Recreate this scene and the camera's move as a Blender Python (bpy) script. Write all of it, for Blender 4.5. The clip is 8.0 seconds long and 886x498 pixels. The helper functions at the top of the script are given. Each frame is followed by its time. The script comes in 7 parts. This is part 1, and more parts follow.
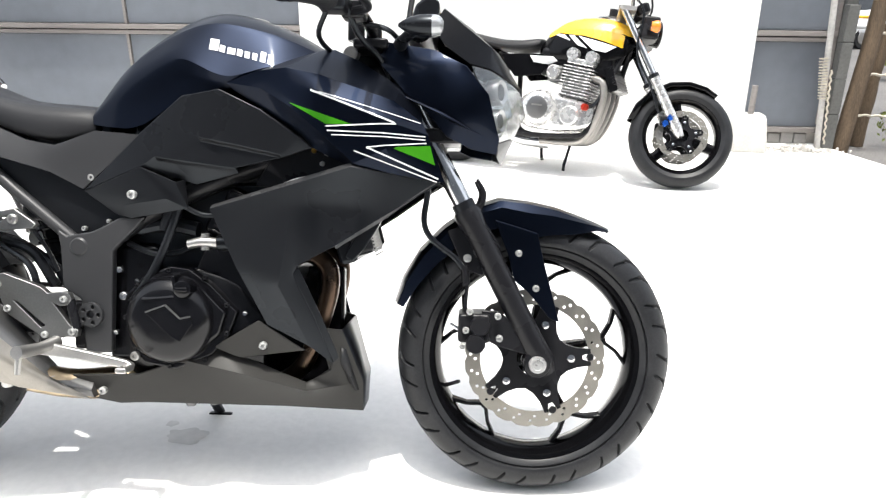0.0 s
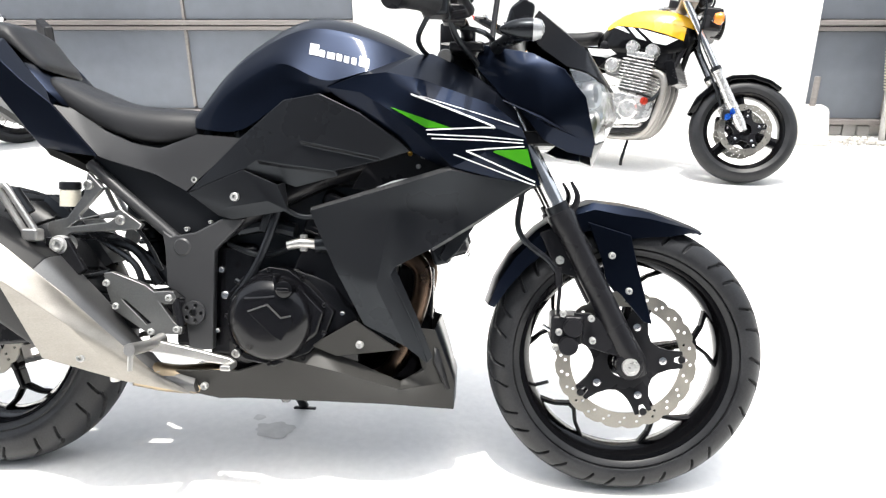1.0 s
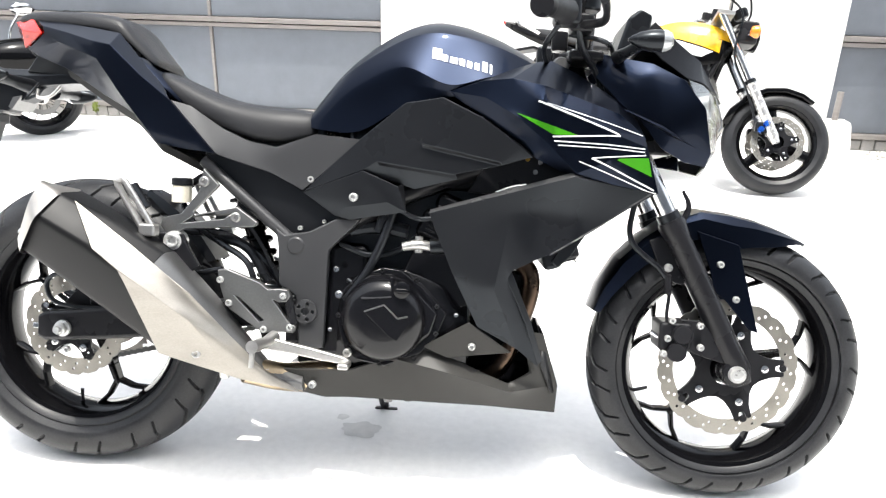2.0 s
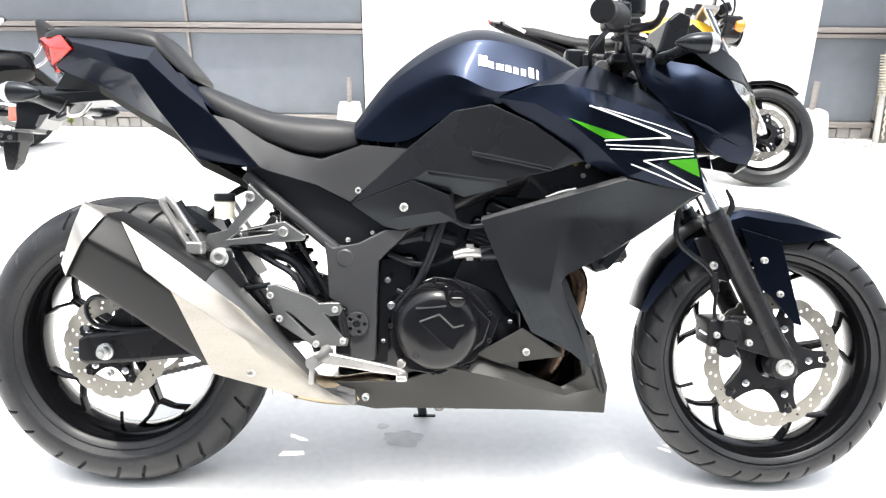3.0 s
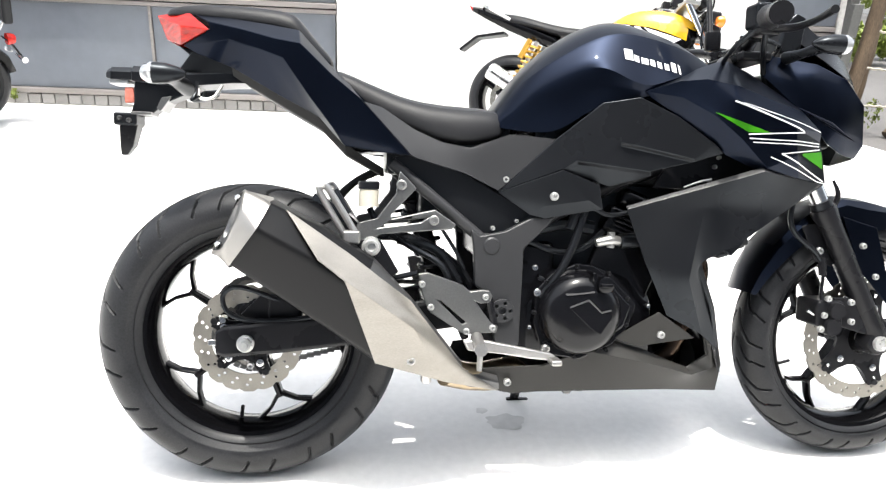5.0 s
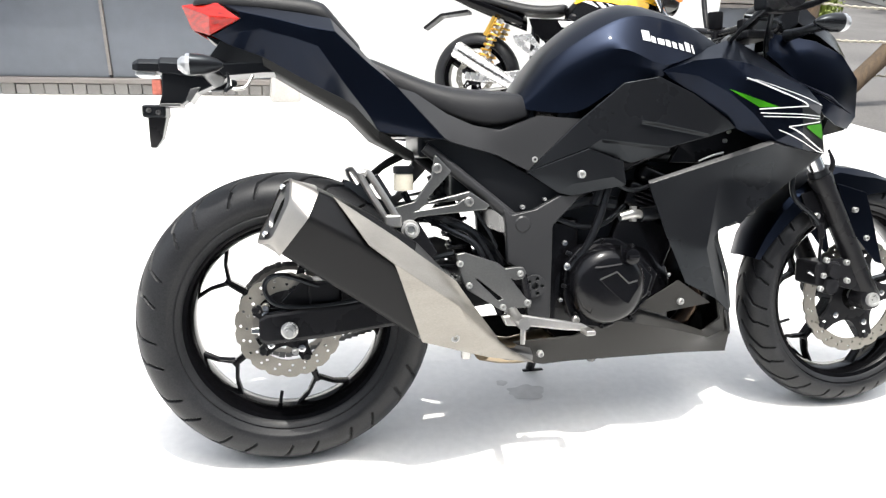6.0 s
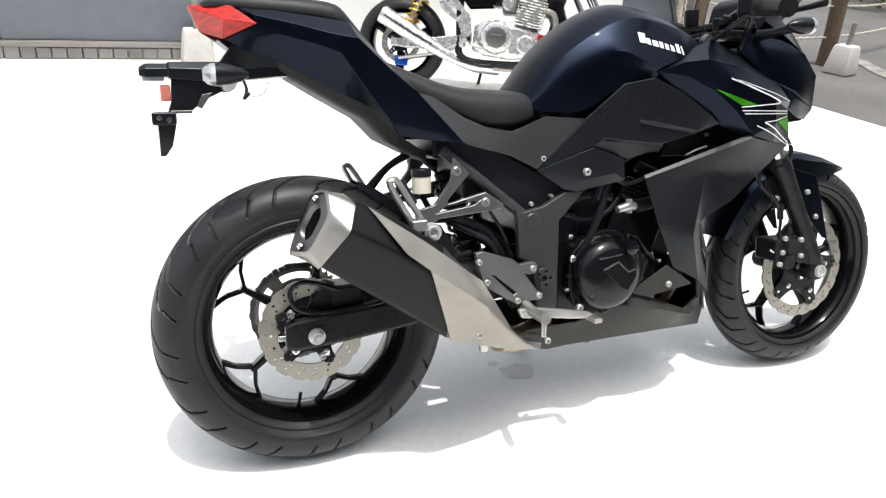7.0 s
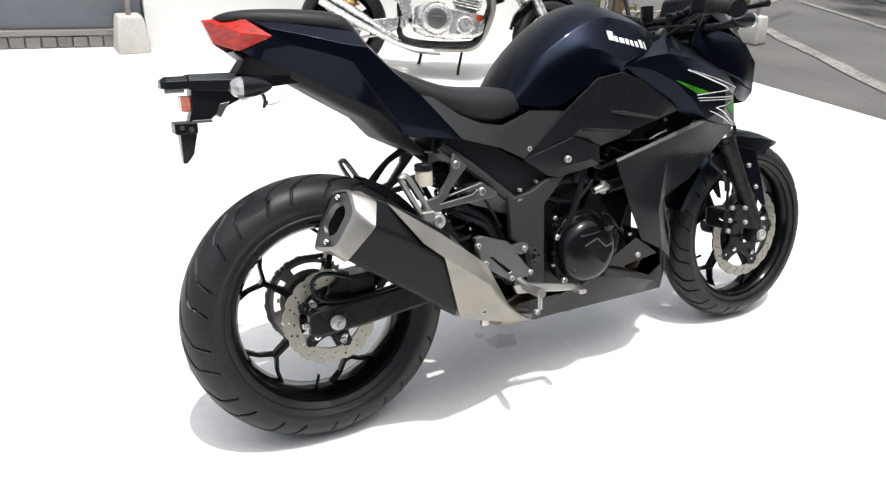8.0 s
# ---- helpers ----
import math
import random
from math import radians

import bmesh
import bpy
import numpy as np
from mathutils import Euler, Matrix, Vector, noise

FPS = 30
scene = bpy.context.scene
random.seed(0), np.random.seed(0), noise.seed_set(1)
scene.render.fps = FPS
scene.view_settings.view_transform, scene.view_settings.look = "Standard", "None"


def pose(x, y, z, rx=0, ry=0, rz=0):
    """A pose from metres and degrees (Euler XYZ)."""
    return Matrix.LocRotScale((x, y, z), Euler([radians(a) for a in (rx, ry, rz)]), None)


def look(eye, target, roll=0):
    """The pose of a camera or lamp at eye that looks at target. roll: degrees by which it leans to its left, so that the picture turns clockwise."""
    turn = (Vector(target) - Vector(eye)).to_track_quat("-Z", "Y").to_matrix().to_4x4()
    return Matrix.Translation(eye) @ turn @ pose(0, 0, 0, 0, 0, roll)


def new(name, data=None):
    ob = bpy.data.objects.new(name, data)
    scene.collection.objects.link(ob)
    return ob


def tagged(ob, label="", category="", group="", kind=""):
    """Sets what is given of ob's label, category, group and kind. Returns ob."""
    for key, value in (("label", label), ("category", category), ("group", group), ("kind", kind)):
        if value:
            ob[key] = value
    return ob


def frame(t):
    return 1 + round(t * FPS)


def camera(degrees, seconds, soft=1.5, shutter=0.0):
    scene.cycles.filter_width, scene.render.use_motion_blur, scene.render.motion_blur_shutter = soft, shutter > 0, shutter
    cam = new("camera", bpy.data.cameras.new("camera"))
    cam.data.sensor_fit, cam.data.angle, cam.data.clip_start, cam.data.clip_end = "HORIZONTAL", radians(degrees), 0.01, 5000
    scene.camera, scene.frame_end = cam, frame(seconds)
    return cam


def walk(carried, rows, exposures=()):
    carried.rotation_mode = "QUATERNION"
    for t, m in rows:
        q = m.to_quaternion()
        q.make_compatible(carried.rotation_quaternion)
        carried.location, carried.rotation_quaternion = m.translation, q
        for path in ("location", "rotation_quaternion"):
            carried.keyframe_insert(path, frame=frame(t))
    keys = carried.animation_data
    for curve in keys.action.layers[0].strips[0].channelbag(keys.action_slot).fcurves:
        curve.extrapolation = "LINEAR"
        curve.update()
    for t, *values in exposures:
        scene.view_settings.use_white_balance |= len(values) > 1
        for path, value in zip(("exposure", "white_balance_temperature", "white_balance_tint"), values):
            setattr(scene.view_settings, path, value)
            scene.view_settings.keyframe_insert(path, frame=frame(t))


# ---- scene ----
cam = camera(64.75, 8.0, soft=1.3)
EXPOSURE = [(0.0, 0.85, 6420, 8), (1.5, 1.1, 6420, 8), (3.0, 1.4, 6420, 8), (4.0, 1.44, 6420, 8), (4.6, 1.22, 6420, 8), (6.0, 0.76, 6420, 8), (7.0, 0.42, 6420, 8), (8.0, 0.18, 6420, 8)]
PATH = [
    (0, (1.257, -1.270, 1.022), (1.209, 0.605, 0.329), 0.4),
    (0.5, (1.228, -1.269, 1.022), (1.061, 0.602, 0.334), -0.5),
    (1, (1.139, -1.280, 1.048), (0.991, 0.581, 0.329), -0.4),
    (1.5, (0.999, -1.305, 1.050), (0.865, 0.558, 0.334), 0.4),
    (1.7, (0.944, -1.310, 1.052), (0.820, 0.555, 0.340), 1.0),
    (2.8, (0.748, -1.315, 1.060), (0.694, 0.554, 0.349), 1.1),
    (3, (0.708, -1.310, 1.069), (0.695, 0.558, 0.353), 0.3),
    (3.5, (0.620, -1.310, 1.081), (0.628, 0.553, 0.353), 0.5),
    (4, (0.485, -1.312, 1.070), (0.544, 0.544, 0.327), 1.8),
    (4.5, (0.352, -1.308, 1.067), (0.528, 0.541, 0.326), 2.0),
    (4.7, (0.291, -1.300, 1.068), (0.499, 0.545, 0.324), 2.6),
    (5.8, (0.075, -1.318, 1.090), (0.437, 0.482, 0.298), 2.4),
    (6, (0.025, -1.313, 1.088), (0.428, 0.474, 0.284), 2.5),
    (6.5, (-0.128, -1.251, 1.107), (0.450, 0.463, 0.253), 2.8),
    (7, (-0.240, -1.231, 1.186), (0.451, 0.409, 0.273), 4.8),
    (7.5, (-0.349, -1.259, 1.223), (0.458, 0.322, 0.302), 3.8),
    (8, (-0.455, -1.262, 1.272), (0.420, 0.253, 0.304), 5.1),
]
walk(cam, [(t, look(eye, target, roll)) for t, eye, target, roll in PATH], EXPOSURE)

# ---- light ----
world = bpy.data.worlds.new("sky")
scene.world = world
world.use_nodes = True
wn = world.node_tree.nodes
sky = wn.new("ShaderNodeTexSky")
sky.sky_type, sky.sun_disc = "NISHITA", False
sky.sun_elevation, sky.sun_rotation = radians(82), radians(180)
sky.air_density, sky.dust_density, sky.ozone_density = 1.0, 4.0, 1.0
background = next(n for n in wn if n.type == "BACKGROUND")
background.inputs["Strength"].default_value = 0.22
haze = wn.new("ShaderNodeHueSaturation")
haze.inputs["Saturation"].default_value = 0.33
world.node_tree.links.new(sky.outputs["Color"], haze.inputs["Color"])
world.node_tree.links.new(haze.outputs["Color"], background.inputs["Color"])
sun = new("sun", bpy.data.lights.new("sun", "SUN"))
sun.data.energy, sun.data.angle, sun.data.color = 2.7, radians(0.53), (1.0, 0.95, 0.88)
sun.matrix_world = look((0, 0, 0), (0.0, 0.15, -1.0))

# ---- materials ----
def surface(name, colour, rough=0.5, metal=0.0, coat=0.0, vary=0.12, grain=60.0, stain=3.0, bump=0.15, depth=0.001,
            stretch=(1, 1, 1), transmission=0.0, emission=0.0, per_piece=0.0, spec=0.5, tint=(1, 1, 1)):
    """A principled material with two scales of colour and gloss variation and a fine relief."""
    m = bpy.data.materials.new(name)
    m.use_nodes = True
    n, links = m.node_tree.nodes, m.node_tree.links
    b = n["Principled BSDF"]
    b.inputs["Metallic"].default_value = metal
    b.inputs["Coat Weight"].default_value = coat
    b.inputs["Specular IOR Level"].default_value = spec
    b.inputs["Specular Tint"].default_value = (*tint, 1)
    b.inputs["Coat Roughness"].default_value = 0.06
    b.inputs["Transmission Weight"].default_value = transmission
    co = n.new("ShaderNodeTexCoord")
    mp = n.new("ShaderNodeMapping")
    mp.inputs["Scale"].default_value = stretch
    links.new(co.outputs["Object"], mp.inputs["Vector"])
    fine, wide = n.new("ShaderNodeTexNoise"), n.new("ShaderNodeTexNoise")
    for t, s, d in ((fine, grain, 3.0), (wide, stain, 6.0)):
        t.inputs["Scale"].default_value, t.inputs["Detail"].default_value = s, d
        links.new(mp.outputs["Vector"], t.inputs["Vector"])
    add = n.new("ShaderNodeMath")
    add.operation = "ADD"
    links.new(fine.outputs["Fac"], add.inputs[0])
    links.new(wide.outputs["Fac"], add.inputs[1])
    ramp = n.new("ShaderNodeMapRange")
    ramp.inputs["From Min"].default_value, ramp.inputs["From Max"].default_value = 0.6, 1.4
    ramp.inputs["To Min"].default_value, ramp.inputs["To Max"].default_value = 1 - vary, 1 + vary
    links.new(add.outputs[0], ramp.inputs["Value"])
    shade = n.new("ShaderNodeVectorMath")
    shade.operation = "SCALE"
    shade.inputs[0].default_value = colour
    out = ramp.outputs["Result"]
    if per_piece:
        info, spread, mul = n.new("ShaderNodeObjectInfo"), n.new("ShaderNodeMapRange"), n.new("ShaderNodeMath")
        spread.inputs["To Min"].default_value, spread.inputs["To Max"].default_value = 1 - per_piece, 1 + per_piece
        mul.operation = "MULTIPLY"
        links.new(info.outputs["Random"], spread.inputs["Value"])
        links.new(spread.outputs["Result"], mul.inputs[0])
        links.new(out, mul.inputs[1])
        out = mul.outputs[0]
    links.new(out, shade.inputs["Scale"])
    links.new(shade.outputs["Vector"], b.inputs["Base Color"])
    gloss = n.new("ShaderNodeMapRange")
    gloss.inputs["From Min"].default_value, gloss.inputs["From Max"].default_value = 0.3, 0.7
    gloss.inputs["To Min"].default_value, gloss.inputs["To Max"].default_value = max(rough - 0.07, 0.02), rough + 0.07
    links.new(wide.outputs["Fac"], gloss.inputs["Value"])
    links.new(gloss.outputs["Result"], b.inputs["Roughness"])
    if bump:
        bp = n.new("ShaderNodeBump")
        bp.inputs["Strength"].default_value, bp.inputs["Distance"].default_value = bump, depth
        links.new(fine.outputs["Fac"], bp.inputs["Height"])
        links.new(bp.outputs["Normal"], b.inputs["Normal"])
    if emission:
        b.inputs["Emission Color"].default_value = (*colour, 1)
        b.inputs["Emission Strength"].default_value = emission
    return m


PAINT = surface("metallic_black_paint", (0.0066, 0.0094, 0.0178), 0.38, 1.0, 0.14, 0.08, 900, 4, 0.02, 0.0003)
PLASTIC = surface("matte_black_plastic", (0.0080, 0.0083, 0.0095), 0.31, 0, 0, 0.16, 1400, 6, 0.1, 0.0004, spec=0.25, tint=(0.82, 0.91, 1.0))
SLEEVE = surface("heatproof_black_sleeve", (0.006, 0.006, 0.0066), 0.42, 0, 0, 0.12, 900, 6, 0.2, 0.0004, spec=0.2)
UNDERTRAY = surface("matte_undertray_plastic", (0.022, 0.022, 0.022), 0.6, 0, 0, 0.2, 700, 8, 0.3, 0.0005, spec=0.2)
FADED_PLASTIC = surface("faded_black_plastic", (0.031, 0.0302, 0.0285), 0.45, 0, 0, 0.2, 900, 7, 0.15, 0.0004, spec=0.15)
# paler, glossier copy of the black plastic, to paint light on edges
GLINT_PLASTIC = surface("edge_glint_plastic", (0.03, 0.03, 0.031), 0.3, 0, 0, 0.15, 900, 8, 0.1, 0.0004, spec=0.45)
GREY_PLASTIC = surface("dark_grey_plastic", (0.033, 0.0335, 0.0355), 0.38, 0.1, 0, 0.12, 1400, 6, 0.12, 0.0004, spec=0.35)
VINYL = surface("black_vinyl", (0.0145, 0.0148, 0.0165), 0.46, 0, 0, 0.18, 900, 8, 0.5, 0.0006, spec=0.25)
RUBBER = surface("tyre_rubber", (0.0165, 0.017, 0.0188), 0.42, 0, 0, 0.5, 300, 12, 0.3, 0.0006, spec=0.26)
GLOSS = surface("gloss_black_enamel", (0.0028, 0.0028, 0.0033), 0.15, 0, 0.06, 0.1, 400, 8, 0.03, 0.0004, spec=0.15)
SATIN = surface("satin_black_metal", (0.010, 0.010, 0.0115), 0.28, 0.0, 0, 0.15, 500, 9, 0.12, 0.0004, spec=0.2)
ENGINE = surface("engine_black", (0.0042, 0.0042, 0.0052), 0.2, 0.0, 0.0, 0.25, 420, 12, 0.1, 0.0005, spec=0.3)
STEEL = surface("brushed_steel", (0.33, 0.315, 0.295), 0.40, 0.8, 0, 0.14, 260, 5, 0.15, 0.0003, (1, 6, 6))
GUARD_STEEL = surface("satin_guard_steel", (0.28, 0.262, 0.235), 0.36, 0.6, 0, 0.2, 200, 6, 0.15, 0.0003, (1, 5, 5))
DISC_STEEL = surface("disc_steel", (0.36, 0.34, 0.30), 0.36, 1.0, 0, 0.12, 380, 20, 0.1, 0.0003)
CHROME = surface("chrome", (0.62, 0.62, 0.62), 0.2, 1.0, 0, 0.06, 200, 9, 0.02, 0.0002)
POLISHED = surface("polished_alloy", (0.66, 0.655, 0.645), 0.27, 0.7, 0, 0.18, 120, 30, 0.15, 0.0004)
FASTENER = surface("zinc_plated_steel", (0.50, 0.50, 0.49), 0.33, 0.55, 0, 0.2, 240, 40, 0.1, 0.0003)
ALLOY = surface("cast_alloy", (0.46, 0.45, 0.435), 0.36, 0.9, 0, 0.12, 300, 12, 0.15, 0.0004)
ALLOY_DARK = surface("grey_alloy", (0.14, 0.14, 0.14), 0.42, 0.8, 0, 0.1, 300, 12, 0.12, 0.0004)
BRONZE = surface("heat_stained_pipe", (0.075, 0.05, 0.035), 0.3, 0.9, 0, 0.3, 40, 14, 0.05, 0.0003)
GREEN = surface("green_decal", (0.03, 0.19, 0.002), 0.35, 0, 0.0, 0.05, 300, 5, 0.0, spec=0.3)
WHITE = surface("white_decal", (0.8, 0.8, 0.8), 0.35, 0, 0.3, 0.04, 300, 5, 0.0)
RED_LENS = surface("red_lens", (0.46, 0.010, 0.004), 0.12, 0, 0, 0.6, 45, 60, 0.35, 0.003, (1, 1, 3), spec=0.5)
PINK_LENS = surface("faded_red_lens", (0.5, 0.16, 0.12), 0.15, 0, 0, 0.35, 160, 60, 0.1, 0.0006)
CLEAR_LENS = surface("clear_lens", (0.34, 0.35, 0.36), 0.1, 0.4, 0.8, 0.2, 90, 30, 0.2, 0.001)
TAN_STEEL = surface("heat_tanned_steel", (0.42, 0.33, 0.22), 0.32, 1.0, 0, 0.2, 60, 9, 0.08, 0.0003)
REFLECTOR = surface("lamp_reflector", (0.5, 0.51, 0.52), 0.12, 1.0, 0, 0.3, 38, 22, 1.0, 0.012)
GLASS = surface("lamp_glass", (0.95, 0.96, 0.97), 0.03, 0, 0, 0.02, 60, 9, 0.03, 0.0004, transmission=1.0)
CAR_PAINT = surface("white_car_paint", (0.75, 0.76, 0.77), 0.25, 0, 0.6, 0.03, 40, 2, 0.0)
DARK_GLASS = surface("dark_car_glass", (0.02, 0.022, 0.025), 0.08, 0, 0.3, 0.1, 20, 3, 0.0)
BARK = surface("dark_weathered_wood", (0.12, 0.085, 0.055), 0.85, 0, 0, 0.5, 30, 4, 0.9, 0.005, (6, 6, 1))
STAIN = surface("damp_concrete_stain", (0.6, 0.59, 0.57), 0.8, 0, 0, 0.15, 30, 6, 0.3, 0.002)
OUTLET_BLACK = surface("outlet_black", (0.004, 0.004, 0.004), 0.9, 0, 0, 0.2, 200, 20, 0.2, 0.0005, spec=0.05)
HEEL = surface("satin_grey_alloy", (0.21, 0.21, 0.207), 0.36, 0.9, 0, 0.14, 300, 12, 0.15, 0.0004)
GATE = surface("grey_weathered_concrete", (0.12, 0.12, 0.115), 0.85, 0, 0, 0.25, 50, 5, 0.5, 0.003)
SCREEN_BLACK = surface("gloss_screen_black", (0.002, 0.0022, 0.003), 0.2, 0, 0, 0.1, 400, 6, 0.02, 0.0003, spec=0.06)
POLE = surface("scuffed_pole_paint", (0.42, 0.41, 0.39), 0.6, 0, 0, 0.3, 40, 6, 0.3, 0.001)
AMBER = surface("amber_lens", (0.8, 0.22, 0.02), 0.15, 0, 0.5, 0.1, 120, 30, 0.1, 0.0006)
RESERVOIR = surface("milky_plastic", (0.62, 0.58, 0.48), 0.4, 0, 0, 0.08, 200, 20, 0.05, 0.0004)
YELLOW = surface("yellow_paint", (0.75, 0.42, 0.01), 0.22, 0, 0.8, 0.05, 300, 4, 0.0)
GOLD = surface("gold_spring", (0.7, 0.42, 0.08), 0.3, 0.8, 0, 0.08, 200, 9, 0.05, 0.0003)
BLUE = surface("blue_anodised", (0.02, 0.12, 0.55), 0.3, 0.8, 0, 0.08, 200, 9, 0.05, 0.0003)
RED = surface("red_anodised", (0.5, 0.04, 0.02), 0.3, 0.6, 0, 0.08, 200, 9, 0.05, 0.0003)
CONCRETE = surface("pale_concrete", (0.8, 0.79, 0.77), 0.85, 0, 0, 0.07, 45, 1.3, 0.35, 0.002)
BLOCK = surface("cast_concrete", (0.55, 0.53, 0.5), 0.85, 0, 0, 0.14, 60, 5, 0.5, 0.003)
ASPHALT = surface("asphalt", (0.105, 0.10, 0.096), 0.9, 0, 0, 0.5, 90, 0.9, 0.6, 0.004)
WHITE_WALL = surface("white_wall_paint", (0.82, 0.82, 0.81), 0.7, 0, 0, 0.03, 80, 1.2, 0.2, 0.001)
PANEL = surface("blue_grey_steel_panel", (0.14, 0.155, 0.18), 0.45, 0, 0, 0.12, 8, 1.1, 0.05, 0.001)
RAIL = surface("weathered_rail", (0.24, 0.22, 0.21), 0.45, 0.2, 0, 0.2, 12, 2, 0.1, 0.001, (0.3, 1, 4))
BRICK = surface("grey_brick", (0.27, 0.26, 0.25), 0.85, 0, 0, 0.2, 90, 9, 0.6, 0.002, per_piece=0.15)
WOOD = surface("weathered_wood", (0.2, 0.155, 0.11), 0.8, 0, 0, 0.45, 30, 4, 0.8, 0.004, (6, 6, 1))
ROPE = surface("pale_rope", (0.5, 0.46, 0.38), 0.9, 0, 0, 0.2, 200, 9, 0.5, 0.002)
GRAVEL = surface("pale_gravel", (0.5, 0.48, 0.45), 0.9, 0, 0, 0.3, 60, 20, 0.6, 0.003)
LEAF = surface("leaf_green", (0.15, 0.19, 0.028), 0.6, 0, 0, 0.5, 5, 1.2, 0.0)
FADED = surface("faded_road_paint", (0.21, 0.205, 0.19), 0.85, 0, 0, 0.7, 26, 3.5, 0.4, 0.002)
HEDGE_DARK = surface("dark_ivy", (0.03, 0.045, 0.015), 0.7, 0, 0, 0.5, 6, 1.5, 0.0)

# ---- building tools ----
def part(name, bm, material, parent=None, label="", smooth=True, bevel=0.0, solid=0.0, subsurf=0, segments=2, soft=None):
    """Links a bmesh as one mesh object, under a thing or a part where one is given."""
    bmesh.ops.recalc_face_normals(bm, faces=bm.faces)
    me = bpy.data.meshes.new(name)
    bm.to_mesh(me)
    bm.free()
    me.materials.append(material)
    ob = new(name, me)
    if smooth:
        me.shade_smooth()
        me.set_sharp_from_angle(angle=radians(32))
    if soft is not None:
        soften(ob, soft)
    if solid:
        mod = ob.modifiers.new("solid", "SOLIDIFY")
        mod.thickness, mod.offset = solid, -1
    if bevel:
        mod = ob.modifiers.new("bevel", "BEVEL")
        mod.width, mod.segments, mod.limit_method, mod.angle_limit = bevel, segments, "ANGLE", radians(28)
        mod.harden_normals = True
    if subsurf:
        mod = ob.modifiers.new("subsurf", "SUBSURF")
        mod.levels = mod.render_levels = subsurf
    if parent is not None:
        ob.parent = parent
    if label:
        ob["label"] = label
    return ob


def box(x0, x1, y0, y1, z0, z1, bm=None, m=None):
    bm = bm or bmesh.new()
    c = [bm.verts.new((x, y, z)) for z in (z0, z1) for x, y in ((x0, y0), (x1, y0), (x1, y1), (x0, y1))]
    if m is not None:
        for v in c:
            v.co = m @ v.co
    for f in ((0, 3, 2, 1), (4, 5, 6, 7), (0, 1, 5, 4), (1, 2, 6, 5), (2, 3, 7, 6), (3, 0, 4, 7)):
        bm.faces.new([c[i] for i in f])
    return bm


def plate(loops, y0, y1, bm=None):
    """A flat piece in the xz plane, with holes (the loops after the first), from y0 to y1 thick."""
    bm = bm or bmesh.new()
    edges = []
    for loop in loops:
        vs = [bm.verts.new((x, y0, z)) for x, z in loop]
        edges += [bm.edges.new((a, b)) for a, b in zip(vs, vs[1:] + vs[:1])]
    made = bmesh.ops.triangle_fill(bm, use_beauty=True, use_dissolve=False, edges=edges)
    faces = [g for g in made["geom"] if isinstance(g, bmesh.types.BMFace)]
    ext = bmesh.ops.extrude_face_region(bm, geom=faces)
    bmesh.ops.translate(bm, verts=[g for g in ext["geom"] if isinstance(g, bmesh.types.BMVert)], vec=(0, y1 - y0, 0))
    return bm


def circle(x, z, r, n=12, turn=0.0):
    return [(x + r * math.cos(turn + i * math.tau / n), z + r * math.sin(turn + i * math.tau / n)) for i in range(n)]


def lathe(profile, n=64, x=0.0, z=0.0, bm=None):
    """Turns (radius, y) pairs round an axle along y through (x, z)."""
    bm = bm or bmesh.new()
    rings = []
    for i in range(n):
        a = i * math.tau / n
        rings.append([bm.verts.new((x + r * math.cos(a), y, z + r * math.sin(a))) for r, y in profile])
    closed = profile[0] == profile[-1]
    for a, b in zip(rings, rings[1:] + rings[:1]):
        for j in range(len(profile) - 1):
            bm.faces.new((a[j], a[j + 1], b[j + 1], b[j]))
    if closed:
        bmesh.ops.remove_doubles(bm, verts=bm.verts, dist=1e-6)
    else:
        bmesh.ops.remove_doubles(bm, verts=[v for v in bm.verts if math.hypot(v.co.x - x, v.co.z - z) < 1e-5], dist=1e-5)
    return bm


def spline(points, steps=6):
    """A smooth run of points through those given."""
    p = [Vector(q) for q in points]
    p = [2 * p[0] - p[1]] + p + [2 * p[-1] - p[-2]]
    out = []
    for a, b, c, d in zip(p, p[1:], p[2:], p[3:]):
        for i in range(steps):
            t = i / steps
            out.append(0.5 * (2 * b + (c - a) * t + (2 * a - 5 * b + 4 * c - d) * t * t + (3 * b - a - 3 * c + d) * t ** 3))
    return out + [p[-2]]


def tube(points, r, n=10, bm=None, steps=5, cap=True):
    """A round bar or hose through points; r is one radius or one a point."""
    bm = bm or bmesh.new()
    radii = list(r) if isinstance(r, (tuple, list)) else [r] * len(points)
    run = spline(points, steps) if steps > 1 and len(points) > 2 else [Vector(q) for q in points]
    if len(run) != len(points):
        at = np.linspace(0, len(points) - 1, len(run))
        radii = [float(q) for q in np.interp(at, range(len(points)), radii)]
    up, rings = None, []
    for i, q in enumerate(run):
        d = (run[min(i + 1, len(run) - 1)] - run[max(i - 1, 0)]).normalized()
        if up is None:
            up = d.orthogonal().normalized()
        up = (up - up.dot(d) * d).normalized()
        side = d.cross(up)
        rings.append([bm.verts.new(q + radii[i] * (math.cos(k * math.tau / n) * up + math.sin(k * math.tau / n) * side)) for k in range(n)])
    for a, b in zip(rings, rings[1:]):
        for k in range(n):
            bm.faces.new((a[k], a[(k + 1) % n], b[(k + 1) % n], b[k]))
    if cap:
        bm.faces.new(rings[0][::-1])
        bm.faces.new(rings[-1])
    return bm


